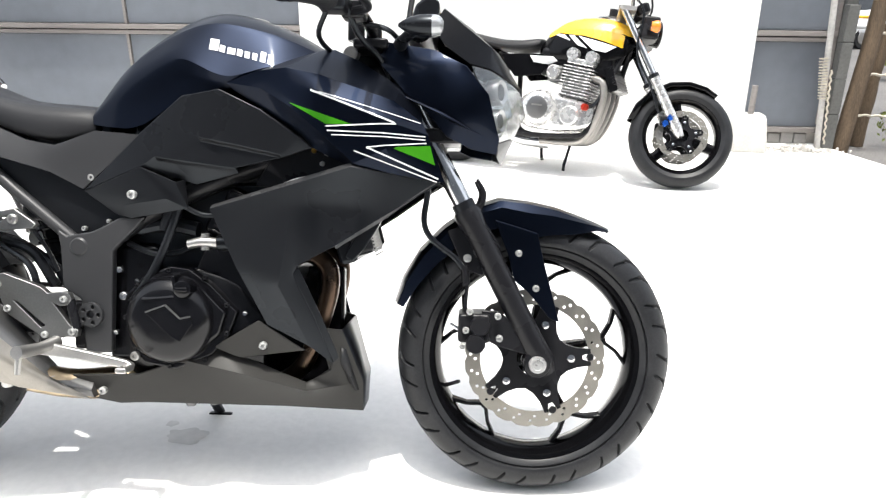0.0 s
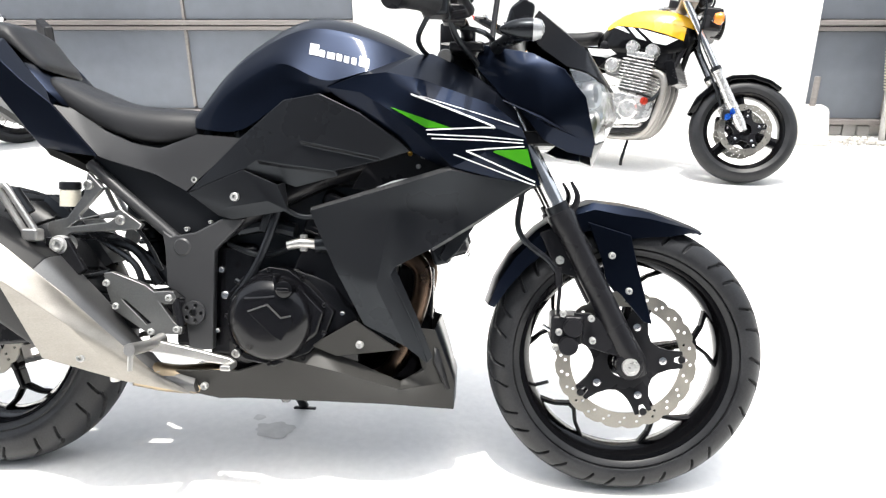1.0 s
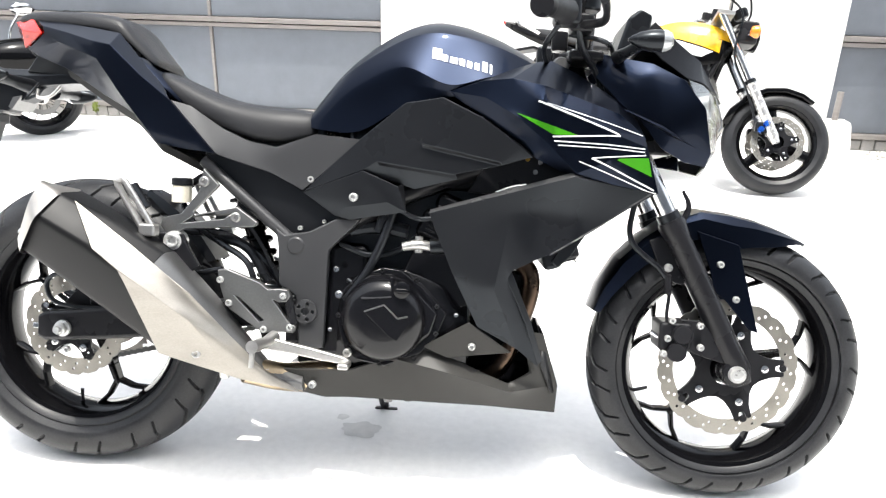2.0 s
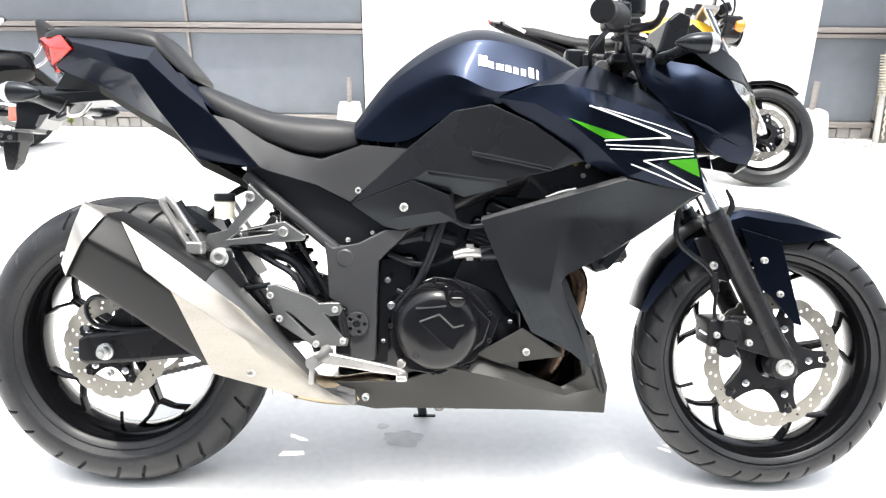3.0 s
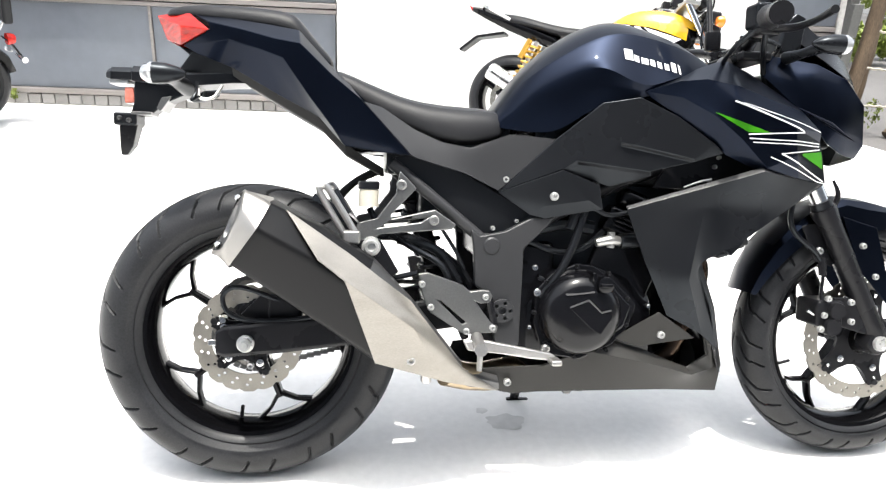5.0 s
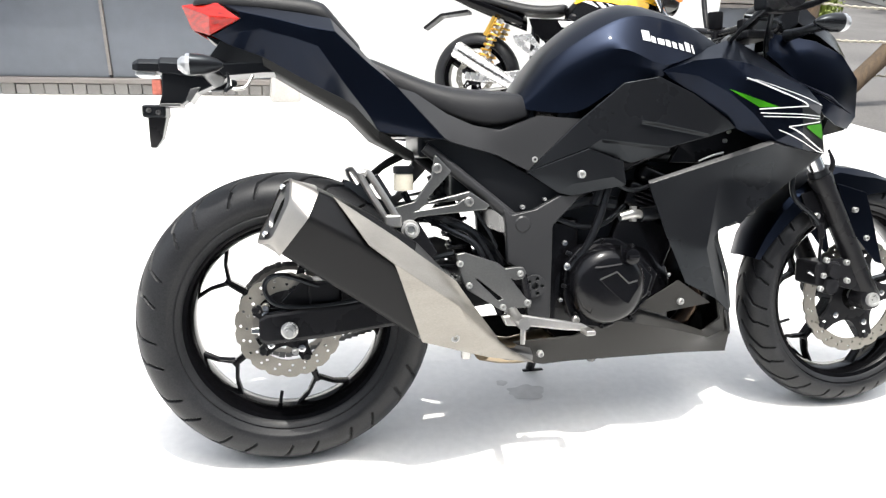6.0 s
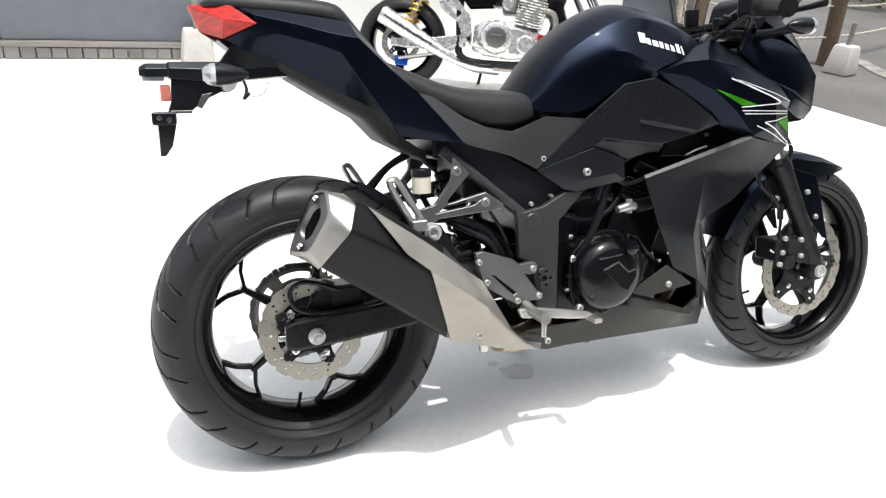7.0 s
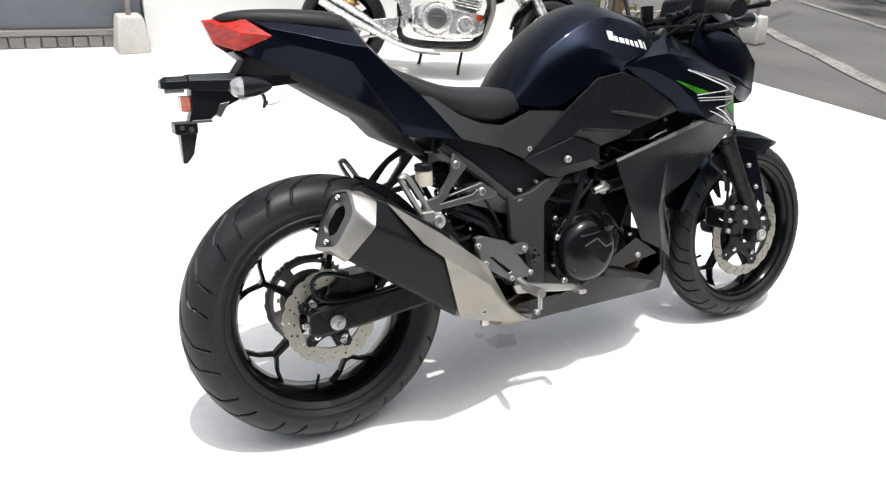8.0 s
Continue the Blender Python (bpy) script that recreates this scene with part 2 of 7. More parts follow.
def soften(ob, angle):
    """Rounds a faceted panel, but keeps its outline and the creases steeper than the angle."""
    me = ob.data
    bm = bmesh.new()
    bm.from_mesh(me)
    hard_e = [e.is_boundary or len(e.link_faces) != 2 or e.calc_face_angle(0.0) > angle for e in bm.edges]
    hard_v = [False] * len(bm.verts)
    for e, h in zip(bm.edges, hard_e):
        if h:
            hard_v[e.verts[0].index] = hard_v[e.verts[1].index] = True
    bm.free()
    ce, cv = me.attributes.new("crease_edge", "FLOAT", "EDGE"), me.attributes.new("crease_vert", "FLOAT", "POINT")
    ce.data.foreach_set("value", [float(h) for h in hard_e])
    cv.data.foreach_set("value", [float(h) for h in hard_v])
    sharp = me.attributes.get("sharp_edge") or me.attributes.new("sharp_edge", "BOOLEAN", "EDGE")
    sharp.data.foreach_set("value", hard_e)
    mod = ob.modifiers.new("round", "SUBSURF")
    mod.levels = mod.render_levels = 3


def skin(verts, faces, bm=None, mirror=False):
    """A faceted panel from a few corners. mirror: on the other side of the middle plane."""
    bm = bm or bmesh.new()
    vs = [bm.verts.new((x, -y if mirror else y, z)) for x, y, z in verts]
    for f in faces:
        bm.faces.new([vs[i] for i in f])
    return bm


def loft(sections, bm=None, close=False, cap=True):
    """A skin through rows of points of one length."""
    bm = bm or bmesh.new()
    rows = [[bm.verts.new(p) for p in s] for s in sections]
    k = len(rows[0])
    for a, b in zip(rows, rows[1:]):
        for j in range(k if close else k - 1):
            bm.faces.new((a[j], a[(j + 1) % k], b[(j + 1) % k], b[j]))
    if cap and close:
        bm.faces.new(rows[0][::-1])
        bm.faces.new(rows[-1])
    return bm


def bolt(x, y, z, r, parent, material=None, name="bolt", out=-1):
    """A socket-head bolt whose head faces along y."""
    r *= 0.84
    bm = lathe([(0.0, y + 0.0005 * out), (r * 0.38, y + 0.0005 * out), (r * 0.42, y + 0.0052 * out), (r * 0.8, y + 0.0056 * out), (r * 0.96, y + 0.0042 * out), (r, y + 0.0025 * out), (r, y - 0.004 * out)], 14, x, z)
    return part(name, bm, material or FASTENER, parent)


def thing(name, label, category, m=None, group=""):
    ob = tagged(new(name), label, category, group)
    ob.empty_display_size = 0.1
    if m is not None:
        ob.matrix_basis = m
    return ob

# ---- setting ----
def setting(name, bm, material, label, category, bevel=0.0, smooth=False):
    return tagged(part(name, bm, material, None, label, smooth, bevel), label, category, "", "structure")


# asphalt to the horizon, and the pale concrete forecourt lying on it
setting("ground", box(-400, 400, -400, 400, -0.5, -0.03), ASPHALT, "grey worn asphalt road surface", "road")
FORECOURT = [(-14, -3.2), (5.18, -3.2), (3.66, 4.72), (-14, 4.72)]
bm = bmesh.new()
low, high = [[bm.verts.new((x, y, z)) for x, y in FORECOURT] for z in (-0.3, 0.0)]
bm.faces.new(low[::-1]), bm.faces.new(high)
for i in range(4):
    bm.faces.new((low[i], low[(i + 1) % 4], high[(i + 1) % 4], high[i]))
setting("pavement", bm, CONCRETE, "pale sunlit concrete forecourt", "pavement", 0.01)

WALL = 5.1
# white plastered wall between the steel panels
setting("wall_white", box(-0.07, 3.80, WALL - 0.05, WALL + 0.3, 0, 3.2), WHITE_WALL, "bright white painted shop wall", "wall", 0.006)
setting("wall_white_return", box(-14, 4.62, WALL + 0.3, WALL + 0.5, 0, 3.4), WHITE_WALL, "white shop wall behind the steel panels", "wall")
for k, (a, b) in enumerate(((-9.0, -0.075), (3.805, 4.46))):
    setting(f"base_{k + 1}", box(a, b, WALL + 0.03, WALL + 0.3, 0, 0.100), BLOCK, "mortar bed of the low brick plinth", "wall")
    setting(f"sill_{k + 1}", box(a, b, WALL - 0.03, WALL + 0.12, 0.100, 0.142), RAIL, "brown grey metal sill rail", "rail", 0.004)
    setting(f"rail_{k + 1}", box(a, b, WALL - 0.02, WALL + 0.1, 0.86, 0.895), RAIL, "brown grey metal cross rail", "rail", 0.004)
    setting(f"rail_{k + 3}", box(a, b, WALL - 0.035, WALL + 0.1, 0.905, 0.945), RAIL, "brown grey metal cross rail", "rail", 0.004)
    seams = [a] + [s for s in (-7.3, -4.47, -1.65) if a < s < b] + [b]
    for i, (p, q) in enumerate(zip(seams, seams[1:])):
        for j, (z0, z1) in enumerate(((0.146, 0.855), (0.95, 3.1))):
            setting(f"wall_panel_{k}{i}{j}", box(p + 0.014, q - 0.014, WALL + 0.02, WALL + 0.1, z0, z1), PANEL, "blue grey painted steel wall panel", "panel", 0.004)
    for i, s in enumerate(seams[1:-1]):
        setting(f"trim_{i + 1}", box(s - 0.012, s + 0.012, WALL - 0.005, WALL + 0.1, 0.17, 3.1), RAIL, "narrow metal cover strip", "trim", 0.002)
setting("trim_end", box(4.43, 4.46, WALL - 0.03, WALL + 0.12, 0.17, 3.1), RAIL, "metal edge trim of the last panel", "trim", 0.003)
setting("wall_end", box(4.465, 4.55, WALL - 0.08, WALL + 0.3, 0, 3.3), GATE, "dark weathered end post of the shop wall", "post", 0.006)
# unseen wall, added behind the camera to keep the side reflections dark
setting("reflection_wall", box(-30, 40, -11.4, -11.0, -0.03, 14.0), PANEL, "unseen dark wall added to darken reflections", "wall")

# ---- motorcycle parts ----
TREAD = (  # strokes across one pitch of the tread: along, across, along, across
    (0.00, -0.05, 0.34, -0.22), (0.34, -0.22, 0.62, -0.50), (0.62, -0.50, 0.72, -0.86), (0.56, -0.12, 0.92, -0.34), (0.92, -0.34, 1.02, -0.48), (1.02, -0.56, 1.14, -0.86),
    (0.50, 0.05, 0.84, 0.22), (0.84, 0.22, 1.12, 0.50), (1.12, 0.50, 1.22, 0.86), (1.06, 0.12, 1.42, 0.34), (1.42, 0.34, 1.52, 0.48), (0.52, 0.56, 0.64, 0.86))


def tyre(radius, half, bead, pitches, parent, label):
    """A tubeless tyre with its tread cut into the crown."""
    crown = half * 0.86
    prof = []
    for t in np.linspace(-1, 1, 119):
        a = t * radians(88)
        prof.append((radius - crown + crown * math.cos(a), half * math.sin(a), t))
    side = lambda s: [(radius - crown * 1.12, s * half * 0.995, 2), (radius - crown * 1.16, s * half * 0.97, 2), (bead + 0.016, s * half * 0.86, 2), (bead + 0.012, s * half * 0.9, 2), (bead + 0.002, s * half * 0.82, 2), (bead - 0.004, s * half * 0.7, 2)]
    prof = [(bead - 0.004, 0, 2)] + side(-1)[::-1] + prof + side(1) + [(bead - 0.004, 0, 2)]
    n, k = 1080, len(prof)
    ang = np.arange(n) * math.tau / n
    r = np.tile([p[0] for p in prof], (n, 1)).astype(float)
    y = np.tile([p[1] for p in prof], (n, 1)).astype(float)
    v = np.array([p[2] for p in prof])[None, :]
    u = ((ang / math.tau * pitches) % 1.0)[:, None]
    size = math.tau * radius / pitches
    cut = np.full((n, k), 9.0)
    for a, b, c, d in TREAD:
        for shift in (-1, 0, 1):
            px, py = (u - a - shift) * size, (v - b) * half * 1.3
            dx, dy = (c - a) * size, (d - b) * half * 1.3
            h = np.clip((px * dx + py * dy) / (dx * dx + dy * dy), 0, 1)
            cut = np.minimum(cut, np.hypot(px - h * dx, py - h * dy))
    depth = np.clip((0.0032 - cut) / 0.0010, 0, 1) * 0.006 * (np.abs(v) < 1.5)
    r = r - depth * np.cos(np.clip(v, -1, 1) * radians(80))
    y = y - depth * np.sin(np.clip(v, -1, 1) * radians(80))
    co = np.stack([r * np.cos(ang)[:, None], y, r * np.sin(ang)[:, None]], -1).reshape(-1, 3)
    i, j = np.meshgrid(np.arange(n), np.arange(k - 1), indexing="ij")
    e = (i + 1) % n
    quads = np.stack([i * k + j, i * k + j + 1, e * k + j + 1, e * k + j], -1).reshape(-1, 4)
    me = bpy.data.meshes.new("tyre")
    me.from_pydata(co.tolist(), [], quads.tolist())
    me.materials.append(RUBBER)
    me.shade_smooth()
    me.set_sharp_from_angle(angle=radians(50))
    ob = new("tyre", me)
    ob.parent = parent
    ob["label"] = label
    return ob


def spoke_bar(bm, r0, a0, r1, a1, w0, w1, t0, t1, y=0.0):
    """A tapered spoke between two polar points."""
    p, q = Vector((r0 * math.cos(a0), y, r0 * math.sin(a0))), Vector((r1 * math.cos(a1), y, r1 * math.sin(a1)))
    d = (q - p).normalized()
    s = d.cross(Vector((0, 1, 0)))
    rows = []
    for c, w, t in ((p, w0, t0), (q, w1, t1)):
        rows.append([c + s * w * 0.5 + Vector((0, -t * 0.35, 0)), c + s * w * 0.28 + Vector((0, -t * 0.5, 0)), c - s * w * 0.28 + Vector((0, -t * 0.5, 0)), c - s * w * 0.5 + Vector((0, -t * 0.35, 0)),
                     c - s * w * 0.5 + Vector((0, t * 0.5, 0)), c + s * w * 0.5 + Vector((0, t * 0.5, 0))])
    loft(rows, bm, close=True)


def cast_wheel(bead, half, spokes, turn, name, label, split=radians(19), hub=0.038, hub_half=0.045):
    h = half * 0.78
    bm = lathe([(bead, -h), (bead + 0.006, -h), (bead + 0.006, -h + 0.007), (bead - 0.012, -h * 0.7), (bead - 0.016, 0), (bead - 0.012, h * 0.7), (bead + 0.006, h - 0.007), (bead + 0.006, h), (bead, h),
                (bead - 0.009, h - 0.002), (bead - 0.021, h * 0.6), (bead - 0.024, 0), (bead - 0.021, -h * 0.6), (bead - 0.009, -h + 0.002), (bead, -h)], 96)
    ob = part(name, bm, GLOSS, bike, label)
    bm = lathe([(0.014, -hub_half), (hub * 0.8, -hub_half), (hub, -hub_half + 0.012), (hub, hub_half - 0.012), (hub * 0.8, hub_half), (0.014, hub_half), (0.014, -hub_half)], 32)
    part("hub", bm, GLOSS, ob)
    for i in range(spokes):
        bm = bmesh.new()
        a = turn + i * math.tau / spokes
        fork = bead * 0.715
        spoke_bar(bm, hub * 0.8, a, fork * 0.72, a, 0.026, 0.016, 0.046, 0.030)
        spoke_bar(bm, fork * 0.72, a, fork + 0.002, a, 0.016, 0.0135, 0.030, 0.026)
        for s in (-1, 1):
            spoke_bar(bm, fork - 0.006, a + s * 0.018, fork + 0.022, a + s * split * 0.52, 0.0085, 0.0075, 0.026, 0.024)
            spoke_bar(bm, fork + 0.021, a + s * split * 0.50, bead - 0.016, a + s * split, 0.0075, 0.0095, 0.024, 0.026)
        part("spoke", bm, GLOSS, ob, "forked spoke", bevel=0.002)
    return ob


def wave_disc(outer, inner, lobes, y, parent, label, holes=24, arms=5, turn=0.0, material=None, carrier=None, bolts=0.68):
    """A petal brake disc with drilled holes on a dark carrier, held by bolts."""
    rim = []
    for i in range(lobes * 8):
        a = i * math.tau / (lobes * 8)
        r = outer - 0.0045 * max(0.0, math.cos(a * lobes)) ** 2
        rim.append((r * math.cos(a), r * math.sin(a)))
    loops = [rim, circle(0, 0, inner, 72)]
    mid = (outer + inner) / 2
    for i in range(holes):
        a = i * math.tau / holes
        w = (outer - inner - 0.005) * 0.21
        for dr, da in ((w - 0.002, -0.035), (-w, 0.035)):
            loops.append(circle((mid + dr) * math.cos(a + da), (mid + dr) * math.sin(a + da), 0.0034, 8))
    disc = part("brake_disc", plate(loops, y - 0.0025, y + 0.0025), material or DISC_STEEL, parent, label, smooth=False)
    star = []
    for i in range(arms):
        a = turn + i * math.tau / arms
        star += [((inner * k + e) * math.cos(a + q * math.pi / arms), (inner * k + e) * math.sin(a + q * math.pi / arms)) for q, k, e in
                 ((-0.62, 0.64, 0), (-0.36, 0.80, 0), (-0.24, 1, 0.004), (-0.13, 1, 0.004), (-0.07, 0.88, 0), (0.07, 0.88, 0), (0.13, 1, 0.004), (0.24, 1, 0.004), (0.36, 0.80, 0), (0.62, 0.64, 0), (1.0, 0.58, 0))]
    part("disc_carrier", plate([star, circle(0, 0, inner * 0.33, 24)], y - 0.006, y + 0.001), carrier or SATIN, disc, "black disc carrier")
    for i in range(arms):
        a = turn + i * math.tau / arms
        b = part("bolt", lathe([(0, -0.006), (0.0035, -0.006), (0.004, -0.009), (0.008, -0.008), (0.0085, 0.0)], 12), CHROME, disc)
        b.location = (inner * bolts * math.cos(a), y - 0.005, inner * bolts * math.sin(a))
        rivet = part("rivet", lathe([(0, -0.004), (0.006, -0.004), (0.008, -0.001), (0.008, 0.002)], 12), SATIN, disc)
        rivet.location = ((inner + 0.002) * math.cos(a), y - 0.004, (inner + 0.002) * math.sin(a))
    return disc

# ---- the black street bike ----
LEAN_LEFT = 16.5
bike = thing("motorcycle", "black naked sport motorcycle with green decals leaning on its stand", "motorcycle", pose(0, 0, 0, -LEAN_LEFT, 0, 0) @ pose(0, 0, 0.015, 0, 0.6, 0))
FRONT, REAR = Vector((1.4146, 0, 0.2955)), Vector((-0.005, 0, 0.307))


def panel(name, verts, faces, material, label="", bevel=0.004, solid=0.004, sides=(False, True), parent=None, soft=None):
    made = []
    for m in sides:
        made.append(part(name, skin(verts, faces, mirror=m), material, parent or bike, label, bevel=bevel, solid=solid, soft=soft))
    return made[0]


# wheels
fw = cast_wheel(0.221, 0.056, 5, radians(13), "front_wheel", "gloss black five spoke cast wheel")
fw.location = FRONT
tyre(0.292, 0.0553, 0.221, 15, fw, "black road tyre with slanted tread grooves")
wave_disc(0.147, 0.114, 20, -0.050, fw, "drilled petal brake disc of bare steel", 24, 5, radians(3), bolts=0.66)
rw = cast_wheel(0.222, 0.070, 5, radians(3), "rear_wheel", "gloss black five spoke cast wheel")
rw.location = REAR
tyre(0.3215, 0.0722, 0.222, 13, rw, "wide black road tyre with slanted tread grooves")
wave_disc(0.113, 0.076, 18, -0.084, rw, "drilled petal brake disc of bare steel", 20, 5, radians(8), bolts=0.72)
for w, a in ((fw, radians(202)), (rw, radians(262))):
    bm = tube([(0.205 * math.cos(a), 0, 0.205 * math.sin(a)), (0.192 * math.cos(a), -0.008, 0.192 * math.sin(a)), (0.168 * math.cos(a), -0.016, 0.168 * math.sin(a))], (0.006, 0.004, 0.004), 8)
    part("valve", bm, SATIN, w, "black rubber tyre valve")
for a in (222, 229, 236, 289):
    m = Matrix.Rotation(-radians(a), 4, "Y")
    part("balance_weight", box(0.203, 0.209, -0.012, 0.006, -0.009, 0.009, None, m), ALLOY, rw, "small stick-on balance weight", bevel=0.001)
sprocket = []
for i in range(43 * 4):
    a = i * math.tau / (43 * 4)
    r = (0.108, 0.112, 0.104, 0.104)[i % 4]
    sprocket.append((r * math.cos(a), r * math.sin(a)))
slots = []
for i in range(5):
    a0 = radians(20) + i * math.tau / 5
    arc = np.linspace(-0.45, 0.45, 9)
    slots.append([(0.094 * math.cos(a0 + q), 0.094 * math.sin(a0 + q)) for q in arc] + [(0.078 * math.cos(a0 + q), 0.078 * math.sin(a0 + q)) for q in arc[::-1]])
sp = part("sprocket", plate([sprocket, circle(0, 0, 0.045, 32)] + slots, 0.072, 0.077), STEEL, rw, "steel rear sprocket", smooth=False)
part("sprocket_carrier", lathe([(0.03, 0.04), (0.055, 0.05), (0.066, 0.066), (0.066, 0.071), (0.03, 0.072), (0.03, 0.04)], 32), SATIN, sp)
# chain: a run of links along both strands
bm = bmesh.new()
for z0, z1 in ((0.308 + 0.107, 0.402), (0.308 - 0.107, 0.318)):
    for i in range(28):
        x = 0.0 + i * 0.0159
        z = z0 + (z1 - z0) * i / 28
        box(x - 0.0085, x + 0.0085, 0.0695, 0.0715 + 0.001 * (i % 2), z - 0.005, z + 0.005, bm)
        box(x - 0.0085, x + 0.0085, 0.078, 0.080 + 0.001 * (i % 2), z - 0.005, z + 0.005, bm)
        lathe([(0, 0.0695), (0.0045, 0.0695), (0.0045, 0.08), (0, 0.08)], 8, x, z, bm)
for i in range(23):
    a = radians(90) + math.pi * (i + 0.5) / 23
    m = Matrix.Translation((REAR.x + 0.109 * math.cos(a), 0, REAR.z + 0.109 * math.sin(a))) @ Matrix.Rotation(-a - math.pi / 2, 4, "Y")
    for y in (0.0695, 0.078):
        box(-0.0070, 0.0070, y, y + 0.002 + 0.001 * (i % 2), -0.0060 if i % 2 else -0.0042, 0.0066 if i % 2 else 0.0046, bm, m)
tagged(part("chain", bm, ALLOY_DARK, bike, "oily steel drive chain"), kind="stuff")

# front fork, both legs
RAKE = Vector((-0.194, 0, 0.363)).normalized()
for s in (-1, 1):
    y = s * 0.088
    low = Vector((1.424, y, 0.300))
    slider = part("fork_slider", tube([low - RAKE * 0.03, low, low + RAKE * 0.05, low + RAKE * 0.30, low + RAKE * 0.335, low + RAKE * 0.345], (0.016, 0.027, 0.0245, 0.0255, 0.029, 0.027), 20, steps=1), SATIN, bike, "satin black fork slider")
    part("fork_tube", tube([low + RAKE * 0.33, low + RAKE * 0.60], 0.0195, 20, steps=1), CHROME, bike, "polished fork tube")
    part("dust_seal", tube([low + RAKE * 0.345, low + RAKE * 0.362], 0.0235, 20, steps=1), PLASTIC, slider)
    part("axle_clamp", lathe([(0, y - 0.024), (0.012, y - 0.024), (0.026, y - 0.02), (0.03, y - 0.012), (0.03, y + 0.02), (0, y + 0.02)], 24, FRONT.x, FRONT.z), SATIN, slider)
    part("lower_yoke", box(1.13, 1.25, min(y * 1.25, y * 0.0), max(y * 1.25, 0.0), 0.735, 0.765), SATIN, bike, bevel=0.006)
    # forked stay that stands on the slider in front of the tube
    top = low + RAKE * 0.345
    part("cable_stay", tube([top + Vector((0.022, 0, -0.01)), top + Vector((0.036, 0, 0.03)), top + Vector((0.022, 0, 0.062))], (0.007, 0.006, 0.003), 8), SATIN, slider)
part("axle", lathe([(0, -0.116), (0.010, -0.116), (0.011, -0.119), (0.0165, -0.119), (0.018, -0.114), (0.018, -0.104), (0.011, -0.102), (0.011, 0.12), (0, 0.12)], 20, FRONT.x, FRONT.z), FASTENER, bike, "bare steel front axle nut")

# front mudguard: a crown over the tyre with side wings that reach down behind the fork
rows = []
for a, r, w, d in ((160, 0.316, 0.052, 0.020), (150, 0.324, 0.060, 0.034), (138, 0.331, 0.066, 0.045), (126, 0.336, 0.069, 0.050), (114, 0.343, 0.070, 0.052), (104, 0.343, 0.070, 0.060),
                   (94, 0.328, 0.069, 0.074), (84, 0.318, 0.066, 0.056), (74, 0.311, 0.062, 0.037), (66, 0.310, 0.050, 0.014), (61, 0.311, 0.030, 0.003)):
    c, s = math.cos(radians(a)), math.sin(radians(a))
    rows.append([Vector((FRONT.x + (r - q) * c, y, FRONT.z + (r - q) * s)) for y, q in ((-w, d), (-w, d * 0.3), (-w * 0.82, 0.004), (-w * 0.3, -0.003), (w * 0.3, -0.003), (w * 0.82, 0.004), (w, d * 0.3), (w, d))])
guard = part("front_mudguard", loft(rows), PAINT, bike, "dark metallic front mudguard", solid=0.004, bevel=0.003)
WING = [(1.322, -0.078, 0.585), (1.410, -0.078, 0.560), (1.424, -0.086, 0.500), (1.458, -0.090, 0.380), (1.440, -0.088, 0.385), (1.392, -0.084, 0.440), (1.364, -0.082, 0.462), (1.352, -0.080, 0.51)]
for m in (False, True):
    part("mudguard_wing", skin(WING, [(0, 1, 2, 6, 7), (2, 3, 4, 5, 6)], mirror=m), PAINT, guard, solid=0.004, bevel=0.002)
for x, z in ((1.372, 0.518), (1.409, 0.447)):
    bolt(x, -0.086, z, 0.0085, guard)
STAY = [(1.225, -0.07, 0.56), (1.30, -0.075, 0.585), (1.335, -0.078, 0.53), (1.30, -0.078, 0.47), (1.262, -0.074, 0.48)]
panel("mudguard_stay", STAY, [(0, 1, 2, 3, 4)], SATIN, parent=guard)
bolt(1.268, -0.079, 0.505, 0.0105, guard)

# front caliper on its bracket, and the brake hose
cal = part("front_caliper", box(1.252, 1.318, -0.112, -0.03, 0.335, 0.395), SATIN, bike, "black two piston front caliper", bevel=0.008, segments=3)
part("caliper_piston_housing", lathe([(0, -0.124), (0.018, -0.124), (0.02, -0.12), (0.02, -0.10), (0, -0.10)], 20, 1.296, 0.372), SATIN, cal)
part("caliper_piston_housing", lathe([(0, -0.124), (0.018, -0.124), (0.02, -0.12), (0.02, -0.10), (0, -0.10)], 20, 1.288, 0.335), SATIN, cal)
part("caliper_bracket", plate([[(1.30, 0.40), (1.335, 0.40), (1.40, 0.345), (1.40, 0.31), (1.33, 0.33), (1.30, 0.345)]], -0.10, -0.088), SATIN, cal, bevel=0.002)
for x, z in ((1.332, 0.392), (1.336, 0.347), (1.262, 0.330), (1.275, 0.40), (1.268, 0.362)):
    bolt(x, -0.114, z, 0.0085, cal)
part("bleed_nipple", tube([(1.252, -0.10, 0.362), (1.236, -0.10, 0.372)], 0.004, 8, steps=1), CHROME, cal)
hose = tube([(1.15, -0.09, 0.70), (1.184, -0.1, 0.655), (1.178, -0.1, 0.580), (1.196, -0.1, 0.542), (1.240, -0.1, 0.508), (1.262, -0.1, 0.482)], 0.0062, 10)
hp = part("brake_hose", hose, PLASTIC, bike, "black rubber brake hose")
part("hose_pipe", tube([(1.262, -0.1, 0.482), (1.268, -0.1, 0.45), (1.266, -0.1, 0.41), (1.27, -0.104, 0.385)], 0.004, 8), SATIN, hp)
part("hose_fitting", tube([(1.262, -0.1, 0.492), (1.266, -0.1, 0.452)], 0.0085, 10, steps=1), SATIN, hp)

